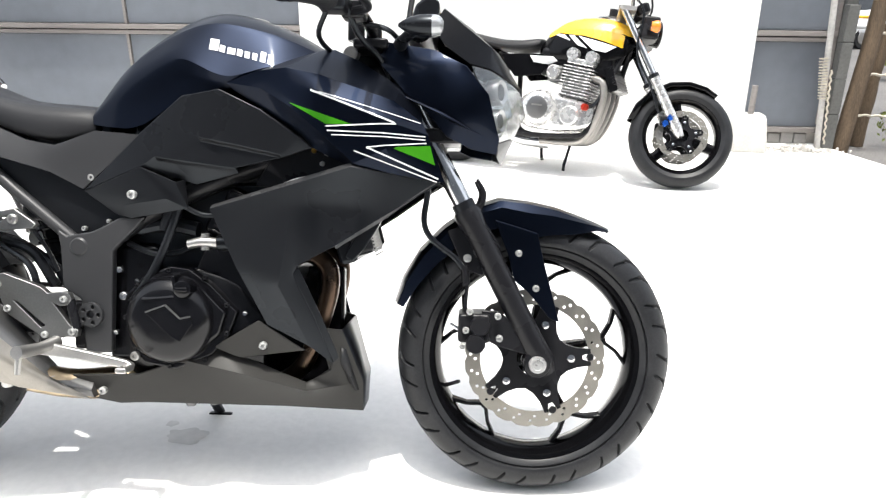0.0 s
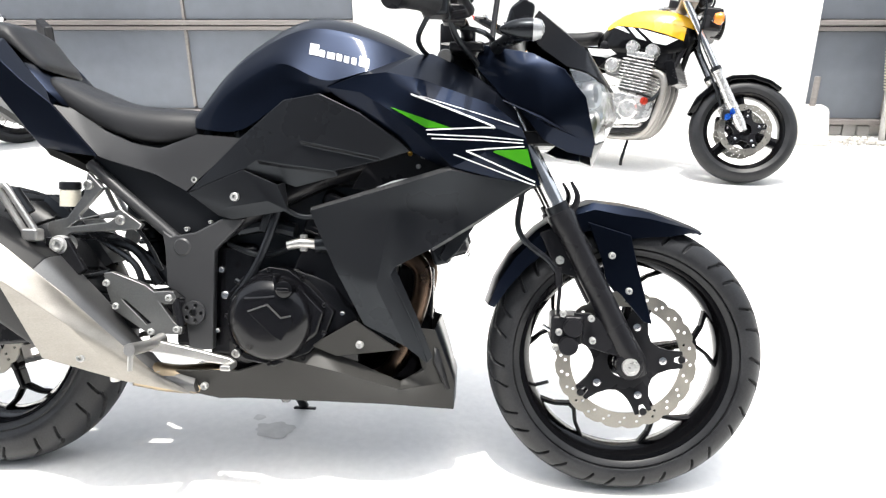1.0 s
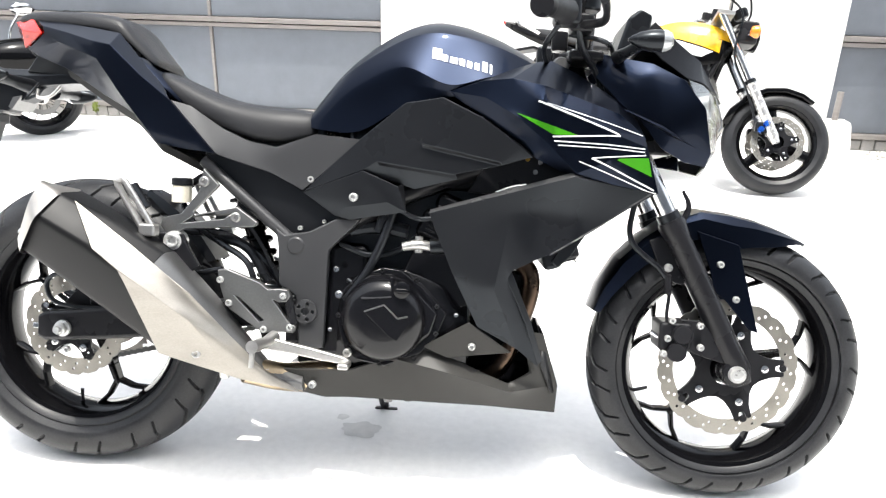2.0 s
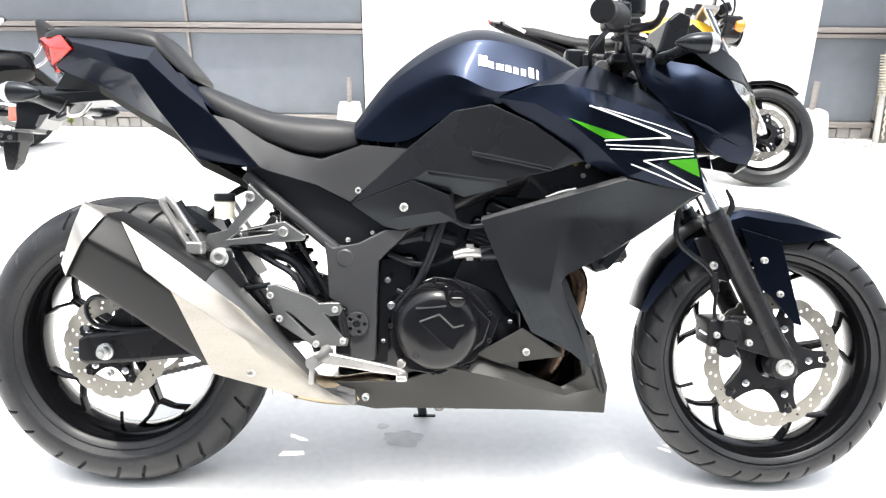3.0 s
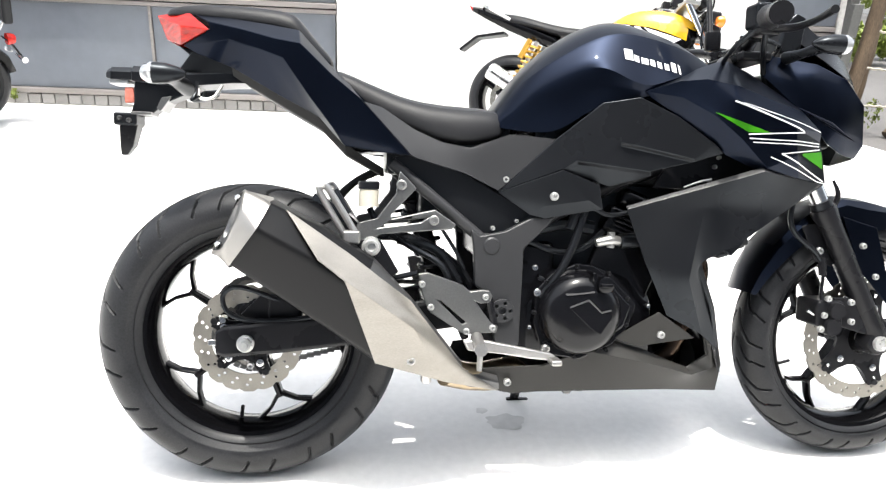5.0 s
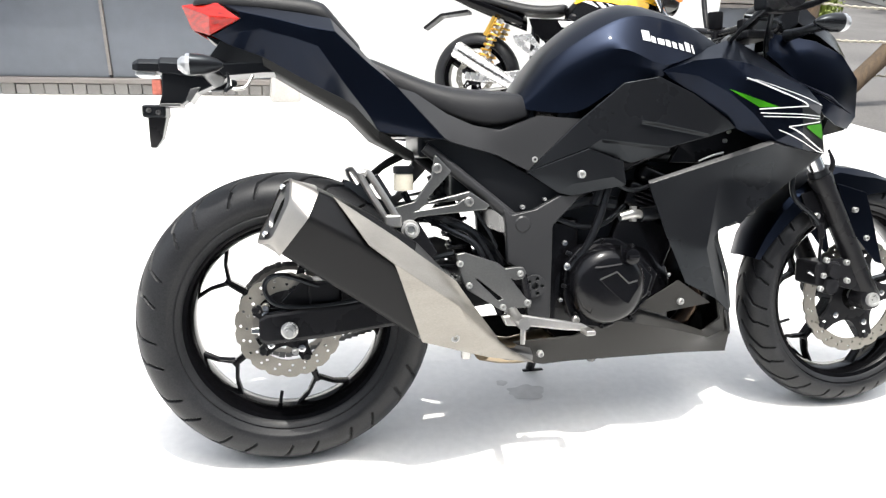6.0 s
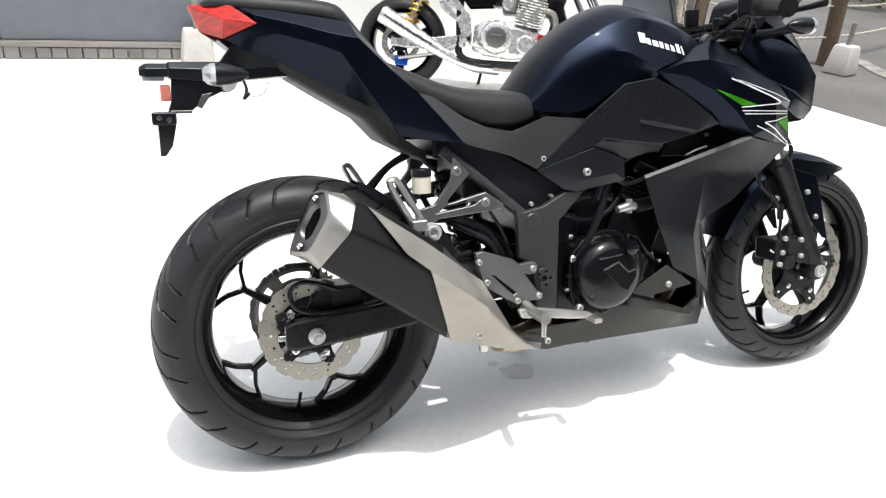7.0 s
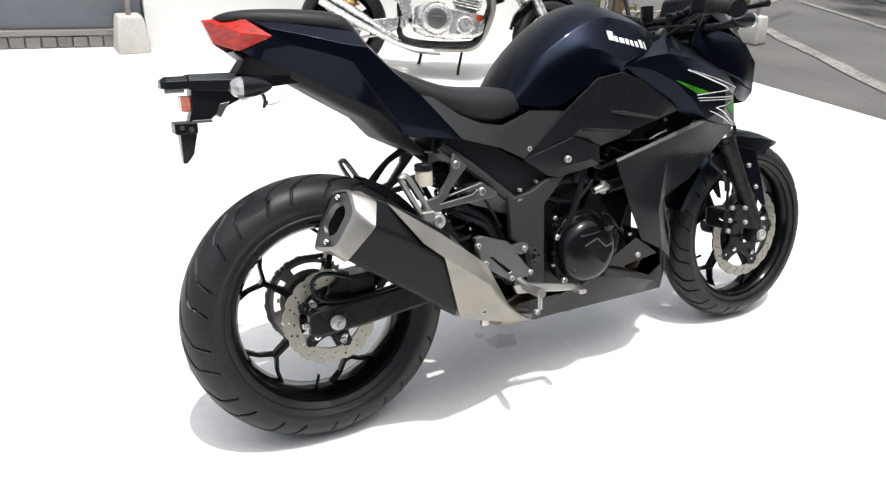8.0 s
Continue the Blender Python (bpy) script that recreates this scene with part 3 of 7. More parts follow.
# fuel tank: rows from seat to headstock, each from the ridge over the shoulder and the knee facet to the lower edge
TANK = ((0.500, 0.795, ((0.07, 0.79), (0.085, 0.782), (0.10, 0.772), (0.102, 0.765), (0.104, 0.757))), (0.556, 0.884, ((0.100, 0.856), (0.111, 0.836), (0.116, 0.818), (0.121, 0.785), (0.126, 0.750))),
        (0.622, 0.945, ((0.113, 0.901), (0.124, 0.878), (0.131, 0.854), (0.133, 0.800), (0.142, 0.744))), (0.690, 0.988, ((0.117, 0.942), (0.134, 0.919), (0.150, 0.896), (0.144, 0.850), (0.150, 0.802))),
        (0.750, 1.008, ((0.120, 0.961), (0.143, 0.913), (0.166, 0.864), (0.158, 0.842), (0.156, 0.815))), (0.801, 1.002, ((0.120, 0.956), (0.144, 0.899), (0.169, 0.840), (0.165, 0.833), (0.158, 0.824))),
        (0.860, 0.984, ((0.119, 0.943), (0.140, 0.905), (0.160, 0.867), (0.157, 0.860), (0.154, 0.850))), (0.915, 0.962, ((0.116, 0.927), (0.130, 0.903), (0.144, 0.878), (0.143, 0.872), (0.142, 0.864))),
        (1.010, 0.902, ((0.08, 0.886), (0.09, 0.88), (0.10, 0.872), (0.10, 0.865), (0.098, 0.858))))
rows = []
for x, zt, side in TANK:
    ys, zs = side[0]
    half = [(0.0, zt), (ys * 0.62, zt - (zt - zs) * 0.28)] + list(side)
    rows.append([Vector((x, -y, z)) for y, z in half[::-1]] + [Vector((x, y, z)) for y, z in half[1:]])
bm = loft(rows)
bm.verts.index_update()
crease = bm.edges.layers.float.new("crease_edge")
for e in bm.edges:
    i, j = sorted(v.index for v in e.verts)
    if j - i == 13 and i % 13 in (4, 8) and 13 <= i < 104:
        e[crease] = 0.92
    if j - i == 13 and i % 13 in (2, 10) and 39 <= i < 91:
        e[crease] = 1.0
    if j - i == 13 and i % 13 in (1, 11) and 39 <= i < 78:
        e[crease] = 0.5
tank = part("fuel_tank", bm, PAINT, bike, "metallic black fuel tank", subsurf=3)
for e, c in zip(tank.data.edges, tank.data.attributes["crease_edge"].data):
    e.use_edge_sharp = c.value > 0.9
part("fuel_cap", lathe([(0, 0.0), (0.02, 0.0), (0.036, -0.002), (0.041, -0.008), (0.041, -0.02)], 32), STEEL, tank, "brushed fuel filler cap").matrix_basis = pose(0.80, 0, 0.992, 87, 0, 0)

# ---- bodywork of the black bike ----
from mathutils.bvhtree import BVHTree

# tank shroud with its raised crest, one each side
SHROUD = [(0.797, -0.165, 0.836), (0.862, -0.181, 0.857), (0.917, -0.191, 0.862), (0.983, -0.199, 0.849), (1.124, -0.197, 0.803), (1.176, -0.186, 0.764), (0.900, -0.135, 0.884), (0.969, -0.118, 0.909), (0.997, -0.116, 0.912), (1.049, -0.116, 0.889),
          (1.129, -0.123, 0.840), (1.168, -0.138, 0.800), (0.868, -0.187, 0.824), (0.930, -0.207, 0.788), (0.985, -0.213, 0.744), (1.049, -0.206, 0.686), (0.812, -0.166, 0.822), (0.864, -0.171, 0.790), (0.944, -0.175, 0.738), (0.972, -0.177, 0.712),
          (1.045, -0.188, 0.678), (0.990, -0.213, 0.815), (1.100, -0.217, 0.768), (1.186, -0.170, 0.744), (1.200, -0.164, 0.707), (1.218, -0.152, 0.656), (1.132, -0.186, 0.667), (1.110, -0.211, 0.714)]
SHROUD_FACES = [(0, 1, 6), (1, 2, 7, 6), (2, 3, 8, 7), (3, 9, 8), (3, 4, 10, 9), (4, 5, 11, 10), (0, 12, 1), (1, 12, 2), (2, 12, 13, 21), (2, 21, 3), (3, 21, 22, 4), (4, 22, 5), (5, 22, 23), (21, 13, 14, 22), (22, 14, 27), (22, 27, 24, 23),
                (14, 15, 27), (27, 15, 26), (27, 26, 25, 24), (0, 16, 17, 12), (12, 17, 18, 13), (13, 18, 19, 14), (14, 19, 20, 15), (15, 20, 26)]
shroud = panel("tank_shroud", SHROUD, SHROUD_FACES, PAINT, "metallic black tank shroud with decals", bevel=0.004, solid=0.005, soft=radians(17))


def on_side(tree, x, z):
    """The outer side of a panel at (x, z), seen from the bike's right."""
    hit = tree.ray_cast(Vector((x, -1.0, z)), Vector((0, 1, 0)))[0]
    return hit.y if hit else -0.18


def decal(name, lower, upper, material, tree, parent, label="", n=14, lift=0.0016):
    """A strip of film between two edges, laid on a panel on the right side and on the left."""
    for s in (1, -1):
        bm = bmesh.new()
        rows = []
        for i in range(n + 1):
            row = []
            for k in range(4):
                t, c = i / n, k / 3
                q = []
                for edge in (lower, upper):
                    f = t * (len(edge) - 1)
                    a = min(int(f), len(edge) - 2)
                    q.append(Vector(edge[a]).lerp(Vector(edge[a + 1]), f - a))
                p = q[0].lerp(q[1], c)
                row.append(Vector((p.x, s * (on_side(tree, p.x, p.y) - lift), p.y)))
            rows.append(row)
        part(name, loft(rows, bm), material, parent, label)


def stripe(a, b, w=0.0032):
    """Lower and upper edge of a straight line of film."""
    a, b = Vector(a), Vector(b)
    d = (b - a).normalized().orthogonal() * w / 2
    return [a - d, b - d], [a + d, b + d]


dg = bpy.context.evaluated_depsgraph_get()
dg.update()
side_tree = BVHTree.FromObject(shroud, dg)
decal("green_flash", [(0.930, 0.794), (0.998, 0.757)], [(0.930, 0.795), (1.050, 0.756)], GREEN, side_tree, shroud, "bright green wedge decal")
decal("green_flash", [(1.124, 0.715), (1.200, 0.688)], [(1.128, 0.7185), (1.190, 0.724)], GREEN, side_tree, shroud, "bright green wedge decal")
for a, b, w in (((0.968, 0.819), (1.125, 0.762), 0.0042), ((1.127, 0.7605), (0.998, 0.753), 0.0032), ((0.985, 0.8155), (1.172, 0.764), 0.0020), ((1.001, 0.745), (1.181, 0.7405), 0.0026), ((1.009, 0.7375), (1.181, 0.7345), 0.0024),
                ((1.074, 0.716), (1.183, 0.7285), 0.0028), ((1.074, 0.716), (1.207, 0.662), 0.0036), ((1.051, 0.709), (1.205, 0.6555), 0.0026)):
    decal("white_line", *stripe(a, b, w * 0.78), WHITE, side_tree, shroud, "thin white line decal", 16, 0.002)

# maker's mark on the tank, as plain bars along a slanting line
MARK_BARS = []
for s in (-1, 1):
    for i, w in enumerate((0.018, 0.0105, 0.0155, 0.0105, 0.0095, 0.0095, 0.0105, 0.0045)):
        x = 0.757 + i * 0.0152 + (0.005 if i > 0 else 0) + (0.004 if i > 2 else 0)
        z = 0.902 - i * 0.0037
        h = (0.023, 0.014, 0.013, 0.014, 0.0135, 0.014, 0.021, 0.02)[i]
        quad = []
        for px, pz in ((x, z), (x + w, z - 0.003), (x + w, z + h - 0.003), (x, z + h)):
            quad.append((px, pz))
        MARK_BARS.append((s, quad))

dg = bpy.context.evaluated_depsgraph_get()
dg.update()
tank_tree = BVHTree.FromObject(tank, dg)
for s, quad in MARK_BARS:
    pts = []
    for k in range(7):
        row = []
        for j in range(4):
            lo = Vector(quad[0]).lerp(Vector(quad[1]), j / 3)
            hi = Vector(quad[3]).lerp(Vector(quad[2]), j / 3)
            p = lo.lerp(hi, k / 6)
            row.append(Vector((p.x, s * (on_side(tank_tree, p.x, p.y) - 0.0015), p.y)))
        pts.append(row)
    part("mark_bar", loft(pts), WHITE, tank, "white raised bar of the maker's mark")

# knee panel of matte plastic below the tank, with its stepped lower half
KNEE = [(0.503, -0.130, 0.623), (0.623, -0.145, 0.738), (0.710, -0.158, 0.810), (0.785, -0.169, 0.823), (0.864, -0.175, 0.787), (0.944, -0.179, 0.735), (0.967, -0.177, 0.716), (0.748, -0.170, 0.731), (0.783, -0.177, 0.726), (0.903, -0.174, 0.703),
        (0.659, -0.162, 0.693), (0.630, -0.156, 0.672), (0.750, -0.163, 0.725), (0.787, -0.169, 0.719), (0.907, -0.167, 0.697), (0.693, -0.171, 0.689), (0.817, -0.165, 0.675), (0.664, -0.156, 0.687), (0.698, -0.163, 0.682), (0.822, -0.158, 0.667), (0.735, -0.146, 0.642)]
KNEE_FACES = [(0, 1, 10, 11), (1, 2, 7, 10), (2, 3, 8, 7), (3, 4, 9, 8), (4, 5, 9), (5, 6, 14, 9), (7, 8, 13, 12), (8, 9, 14, 13), (7, 12, 15, 10), (12, 13, 16, 15), (13, 14, 16), (10, 15, 18, 17), (15, 16, 19, 18), (11, 10, 17), (11, 17, 18, 20), (18, 19, 20)]
knee = panel("knee_panel", KNEE, KNEE_FACES, PLASTIC, "matte black plastic knee panel with stepped fins", bevel=0.0025, solid=0.005)
# light caught by the two fin edges, painted as thin pale strips
for run in ((7, 8, 9), (10, 15, 16)):
    upper = [Vector(KNEE[i]) + Vector((0, -0.0012, -0.0005)) for i in run]
    lower = [p + Vector((0.001, -0.0012, -0.0034)) for p in upper]
    panel("fin_glint", [tuple(p) for p in upper + lower], [(0, 1, 4, 3), (1, 2, 5, 4)], GLINT_PLASTIC, "pale strip painting the light on a fin's edge", bevel=0, solid=0.002, parent=knee)
WING_PLATE = [(0.503, -0.134, 0.623), (0.630, -0.167, 0.672), (0.704, -0.177, 0.644), (0.684, -0.174, 0.612), (0.721, -0.158, 0.593), (0.602, -0.144, 0.571), (0.571, -0.140, 0.578), (0.600, -0.160, 0.598), (0.712, -0.148, 0.650)]
panel("knee_wing", WING_PLATE, [(0, 7, 3, 1), (1, 3, 4, 2), (0, 6, 5, 7), (7, 5, 4, 3), (2, 4, 8)], PLASTIC, "raised plastic wing of the knee panel", bevel=0.0025, solid=0.004, parent=knee)
bolt(0.614, -0.166, 0.618, 0.0105, knee)

# grey side cover under the seat
SIDE = [(0.226, -0.146, 0.796), (0.330, -0.131, 0.745), (0.385, -0.131, 0.722), (0.444, -0.132, 0.712), (0.525, -0.135, 0.742), (0.621, -0.142, 0.735), (0.503, -0.138, 0.627), (0.436, -0.140, 0.660), (0.334, -0.146, 0.688), (0.322, -0.149, 0.694), (0.43, -0.136, 0.69), (0.262, -0.133, 0.788)]
side = panel("side_cover", SIDE, [(0, 9, 11), (11, 9, 1), (1, 9, 8, 2), (2, 8, 7, 10), (2, 10, 3), (3, 10, 4), (4, 10, 6, 5), (10, 7, 6)], GREY_PLASTIC, "dark grey plastic side cover", bevel=0.0025, solid=0.005, soft=radians(45))
bolt(0.519, -0.134, 0.650, 0.0085, side)
INNER = [(0.285, -0.108, 0.690), (0.330, -0.112, 0.698), (0.436, -0.118, 0.660), (0.505, -0.12, 0.622), (0.600, -0.12, 0.574), (0.585, -0.12, 0.545), (0.520, -0.118, 0.536), (0.450, -0.114, 0.538), (0.383, -0.112, 0.598)]
inner = panel("inner_cover", INNER, [(0, 1, 8), (1, 2, 8), (2, 3, 7, 8), (3, 4, 5, 6, 7)], PLASTIC, "black plastic inner cover", bevel=0.003, solid=0.005)
for x, z, r in ((0.497, 0.548, 0.006), (0.547, 0.564, 0.005), (0.60, 0.565, 0.005)):
    bolt(x, -0.122, z, r, inner)

# dark frame spar seen through the gap above the side cowl
part("frame_spar", plate([[(0.84, 0.64), (0.90, 0.74), (1.06, 0.80), (1.10, 0.74), (1.075, 0.66), (1.03, 0.635)]], -0.125, -0.112), SATIN, bike, "black frame spar", bevel=0.003)
part("frame_gusset", box(0.99, 1.15, -0.098, 0.098, 0.665, 0.795), SATIN, bike, "black frame gusset behind the shroud", bevel=0.01)
for x, z, mtl in ((0.959, 0.713, GOLD), (0.976, 0.688, FASTENER), (0.985, 0.708, FASTENER)):
    bolt(x, -0.126, z, 0.006, bike, mtl, "frame_bolt")
part("gap_clip", tube([(0.898, -0.15, 0.643), (0.930, -0.152, 0.655), (0.958, -0.15, 0.661)], (0.002, 0.0026, 0.003), 8), FASTENER, bike, "small bright metal clip")
# side cowl beside the radiator
COWL = [(0.768, -0.172, 0.594), (1.045, -0.207, 0.679), (1.212, -0.154, 0.655), (1.105, -0.172, 0.589), (1.012, -0.186, 0.529), (0.940, -0.176, 0.490), (0.930, -0.171, 0.472), (0.973, -0.150, 0.384), (1.004, -0.132, 0.290),
        (0.876, -0.152, 0.369), (0.818, -0.164, 0.480), (0.93, -0.183, 0.600), (0.905, -0.184, 0.450), (0.768, -0.162, 0.6030), (1.045, -0.197, 0.6885), (1.204, -0.145, 0.663), (0.960, -0.146, 0.326)]
COWL_FACES = [(0, 11, 1), (1, 11, 3), (1, 3, 2), (11, 4, 3), (11, 5, 4), (0, 10, 11), (10, 12, 11), (11, 12, 6, 5), (10, 9, 12), (12, 9, 16), (12, 16, 7, 6), (16, 8, 7)]
cowl = panel("side_cowl", COWL, COWL_FACES, PLASTIC, "matte black angular radiator side cowl", bevel=0.003, solid=0.005, soft=radians(30))
# sheen along the cowl's top edge, put in as a paler strip
RIM = [(0.768, -0.1725, 0.5945), (1.045, -0.2075, 0.6795), (1.212, -0.1545, 0.6555), (0.768, -0.164, 0.6025), (1.045, -0.197, 0.6895), (1.204, -0.149, 0.6605)]
panel("cowl_glint", RIM, [(3, 0, 1, 4), (4, 1, 2, 5)], GLINT_PLASTIC, "pale strip painting the sky sheen on the cowl's top edge", bevel=0.002, solid=0.005, parent=cowl)
LIP = [(0.928, -0.172, 0.474), (0.940, -0.165, 0.486), (0.985, -0.150, 0.385), (1.015, -0.12, 0.30), (1.004, -0.128, 0.29), (0.972, -0.158, 0.384)]
panel("cowl_lip", LIP, [(0, 1, 2, 5), (5, 2, 3, 4)], PLASTIC, "", bevel=0.002, solid=0.004, parent=cowl)
panel("cowl_lip", [(1.205, -0.158, 0.655), (1.19, -0.145, 0.645), (1.095, -0.155, 0.575), (1.012, -0.165, 0.522), (1.012, -0.180, 0.529), (1.105, -0.172, 0.589)], [(0, 1, 2, 5), (5, 2, 3, 4)], GREY_PLASTIC, "", bevel=0.0015, solid=0.003, parent=cowl)

# belly pan, both sides and the floor between them
BELLY = [(0.455, -0.132, 0.250), (0.612, -0.136, 0.256), (0.702, -0.142, 0.291), (0.764, -0.118, 0.317), (0.812, -0.116, 0.299), (0.946, -0.110, 0.245), (0.996, -0.110, 0.270), (0.968, -0.126, 0.362), (1.016, -0.098, 0.352),
         (1.056, -0.062, 0.236), (1.055, -0.045, 0.170), (0.904, -0.090, 0.188), (0.612, -0.100, 0.190), (0.556, -0.098, 0.186), (0.440, -0.124, 0.216), (0.834, -0.152, 0.267), (0.950, -0.132, 0.233)]
BELLY_FACES = [(0, 14, 13, 12, 1), (1, 12, 2), (2, 12, 11, 15), (2, 15, 3), (3, 15, 4), (4, 15, 16, 5), (15, 11, 16), (16, 11, 10, 9), (5, 16, 9, 6), (6, 9, 8, 7)]
belly = panel("belly_pan", BELLY, BELLY_FACES, FADED_PLASTIC, "matte black belly pan", bevel=0.003, solid=0.005, soft=radians(25))
k = len(BELLY)
floor = BELLY + [(x, -y, z) for x, y, z in BELLY]
part("belly_floor", skin(floor, [(14, 13, 13 + k, 14 + k), (13, 12, 12 + k, 13 + k), (12, 11, 11 + k, 12 + k), (11, 10, 10 + k, 11 + k), (10, 9, 9 + k, 10 + k), (9, 8, 8 + k, 9 + k)]), PLASTIC, belly, solid=0.004)
FLAP = [(0.764, -0.140, 0.318), (0.858, -0.152, 0.376), (0.905, -0.150, 0.345), (0.950, -0.138, 0.316), (0.817, -0.140, 0.298)]
# the shaded slot is no hole: a thin dark sheet stands in for it
panel("slot_shade", [(1.015, -0.099, 0.316), (1.014, -0.097, 0.284), (1.041, -0.080, 0.222), (1.049, -0.072, 0.222), (1.024, -0.094, 0.312)], [(0, 1, 2, 3, 4)], RUBBER, "dark sheet painting the shaded slot in the belly pan", bevel=0, solid=0.002, parent=belly)
flap = panel("belly_flap", FLAP, [(0, 4, 3, 2, 1)], FADED_PLASTIC, "", bevel=0.003, solid=0.005, parent=belly)
bolt(0.867, -0.147, 0.326, 0.0095, flap)
bolt(0.537, -0.132, 0.221, 0.0095, belly)

# tail cowl: a long faceted blade each side
TAIL = [(-0.127, -0.050, 0.973), (-0.041, -0.080, 0.957), (0.037, -0.100, 0.945), (0.097, -0.108, 0.935), (0.165, -0.118, 0.862), (0.200, -0.126, 0.828), (-0.084, -0.088, 0.947), (-0.009, -0.120, 0.928), (0.052, -0.144, 0.910), (0.103, -0.160, 0.900),
        (0.165, -0.156, 0.843), (0.223, -0.151, 0.798), (0.321, -0.151, 0.692), (-0.035, -0.107, 0.908), (0.028, -0.135, 0.889), (0.069, -0.151, 0.873), (0.118, -0.147, 0.804), (0.167, -0.140, 0.741), (0.295, -0.149, 0.713), (-0.138, -0.056, 0.903),
        (-0.108, -0.060, 0.886), (-0.039, -0.070, 0.861), (0.058, -0.095, 0.806), (0.111, -0.105, 0.779), (0.138, -0.112, 0.764), (0.189, -0.125, 0.708), (0.254, -0.138, 0.698), (-0.077, -0.096, 0.931)]
TAIL_FACES = [(0, 1, 7, 6), (1, 2, 8, 7), (2, 3, 9, 8), (3, 4, 10, 9), (4, 5, 11, 10), (6, 7, 14, 13, 27), (7, 8, 15, 14), (8, 9, 15), (9, 10, 16, 15), (10, 11, 17, 16), (11, 12, 18, 17), (27, 13, 20, 19), (13, 21, 20), (13, 14, 22, 21),
              (14, 15, 23, 22), (15, 16, 24, 23), (16, 17, 25, 24), (17, 18, 26, 25), (18, 12, 26)]
tail = panel("tail_cowl", TAIL, TAIL_FACES, PAINT, "metallic black angular tail cowl", bevel=0.003, solid=0.005)
# grey undertray: a narrow strip inside the cowl's lower edge on each side, and the floor between
EDGE = [(-0.040, -0.066, 0.866, 0.847), (0.058, -0.090, 0.812, 0.790), (0.138, -0.106, 0.770, 0.746), (0.189, -0.114, 0.715, 0.694), (0.269, -0.058, 0.668, 0.650)]
TRIM = [(x, y, z) for x, y, z, low in EDGE] + [(x + 0.003, y * 0.9, low) for x, y, z, low in EDGE]
panel("tail_trim", TRIM, [(i, i + 1, i + 6, i + 5) for i in range(4)], UNDERTRAY, "dark grey plastic undertray", bevel=0.0015, solid=0.003, parent=tail)
FLOOR = [(x, y, z + 0.002) for x, y, z in TRIM[5:]]
part("tail_underside", skin(FLOOR + [(x, -y, z) for x, y, z in FLOOR], [(i, i + 1, i + 6, i + 5) for i in range(4)]), UNDERTRAY, tail, solid=0.003)
part("mudguard_strut", tube([(0.262, 0.03, 0.664), (0.205, 0.03, 0.632), (0.150, 0.03, 0.574)], (0.010, 0.008, 0.012), 8), UNDERTRAY, tail, "black strut down to the mudguard")
part("tail_core", box(-0.055, 0.06, -0.062, 0.062, 0.885, 0.945), PLASTIC, tail, bevel=0.01)
part("seat_step", skin([(0.145, -0.112, 0.885), (0.165, -0.117, 0.861), (0.200, -0.125, 0.827), (0.230, -0.12, 0.80), (0.145, 0.112, 0.885), (0.165, 0.117, 0.861), (0.200, 0.125, 0.827), (0.230, 0.12, 0.80)], [(0, 1, 5, 4), (1, 2, 6, 5), (2, 3, 7, 6)]), PAINT, tail, "black step between the two seats", solid=0.004)
part("seat_pan", box(0.19, 0.54, -0.092, 0.092, 0.70, 0.765), PLASTIC, tail, bevel=0.01)

# tail light
LAMP = [(-0.195, -0.006, 0.970), (-0.127, -0.052, 0.970), (-0.077, -0.097, 0.929), (-0.138, -0.058, 0.904), (-0.176, -0.006, 0.922), (-0.136, -0.072, 0.938), (-0.195, 0.006, 0.970), (-0.176, 0.006, 0.922)]
lamp = panel("tail_light", LAMP, [(0, 5, 1), (1, 5, 2), (5, 3, 2), (0, 4, 3, 5), (0, 6, 7, 4)], RED_LENS, "red faceted tail light", bevel=0.002, solid=0.004)


# pillion pad and rider seat, as rounded cushions
def cushion(name, rows, label):
    """Rows of (x, half width, top, bottom) along a cushion."""
    secs = []
    for x, w, zt, zb in rows:
        h = zt - zb
        secs.append([Vector((x, y * w, zb + q * h)) for y, q in ((-0.97, 0.0), (-1.0, 0.18), (-0.985, 0.52), (-0.86, 0.88), (-0.4, 1.0), (0.4, 1.0), (0.86, 0.88), (0.985, 0.52), (1.0, 0.18), (0.97, 0.0))])
    return part(name, loft(secs, close=True), VINYL, bike, label, subsurf=2)


cushion("pillion_seat", [(-0.178, 0.032, 0.974, 0.965), (-0.155, 0.050, 0.985, 0.963), (-0.105, 0.070, 0.990, 0.957), (-0.02, 0.085, 0.990, 0.946), (0.050, 0.091, 0.985, 0.938), (0.080, 0.092, 0.979, 0.931), (0.092, 0.092, 0.972, 0.924), (0.112, 0.088, 0.947, 0.908), (0.138, 0.081, 0.917, 0.884), (0.156, 0.074, 0.898, 0.874), (0.162, 0.068, 0.888, 0.874)], "black vinyl pillion pad")
cushion("rider_seat", [(0.156, 0.058, 0.866, 0.846), (0.172, 0.078, 0.871, 0.832), (0.198, 0.090, 0.862, 0.812), (0.247, 0.103, 0.842, 0.776), (0.320, 0.118, 0.814, 0.742), (0.392, 0.124, 0.806, 0.718), (0.450, 0.124, 0.804, 0.714), (0.505, 0.112, 0.800, 0.728), (0.527, 0.098, 0.788, 0.742)], "black vinyl rider seat with a low dip")

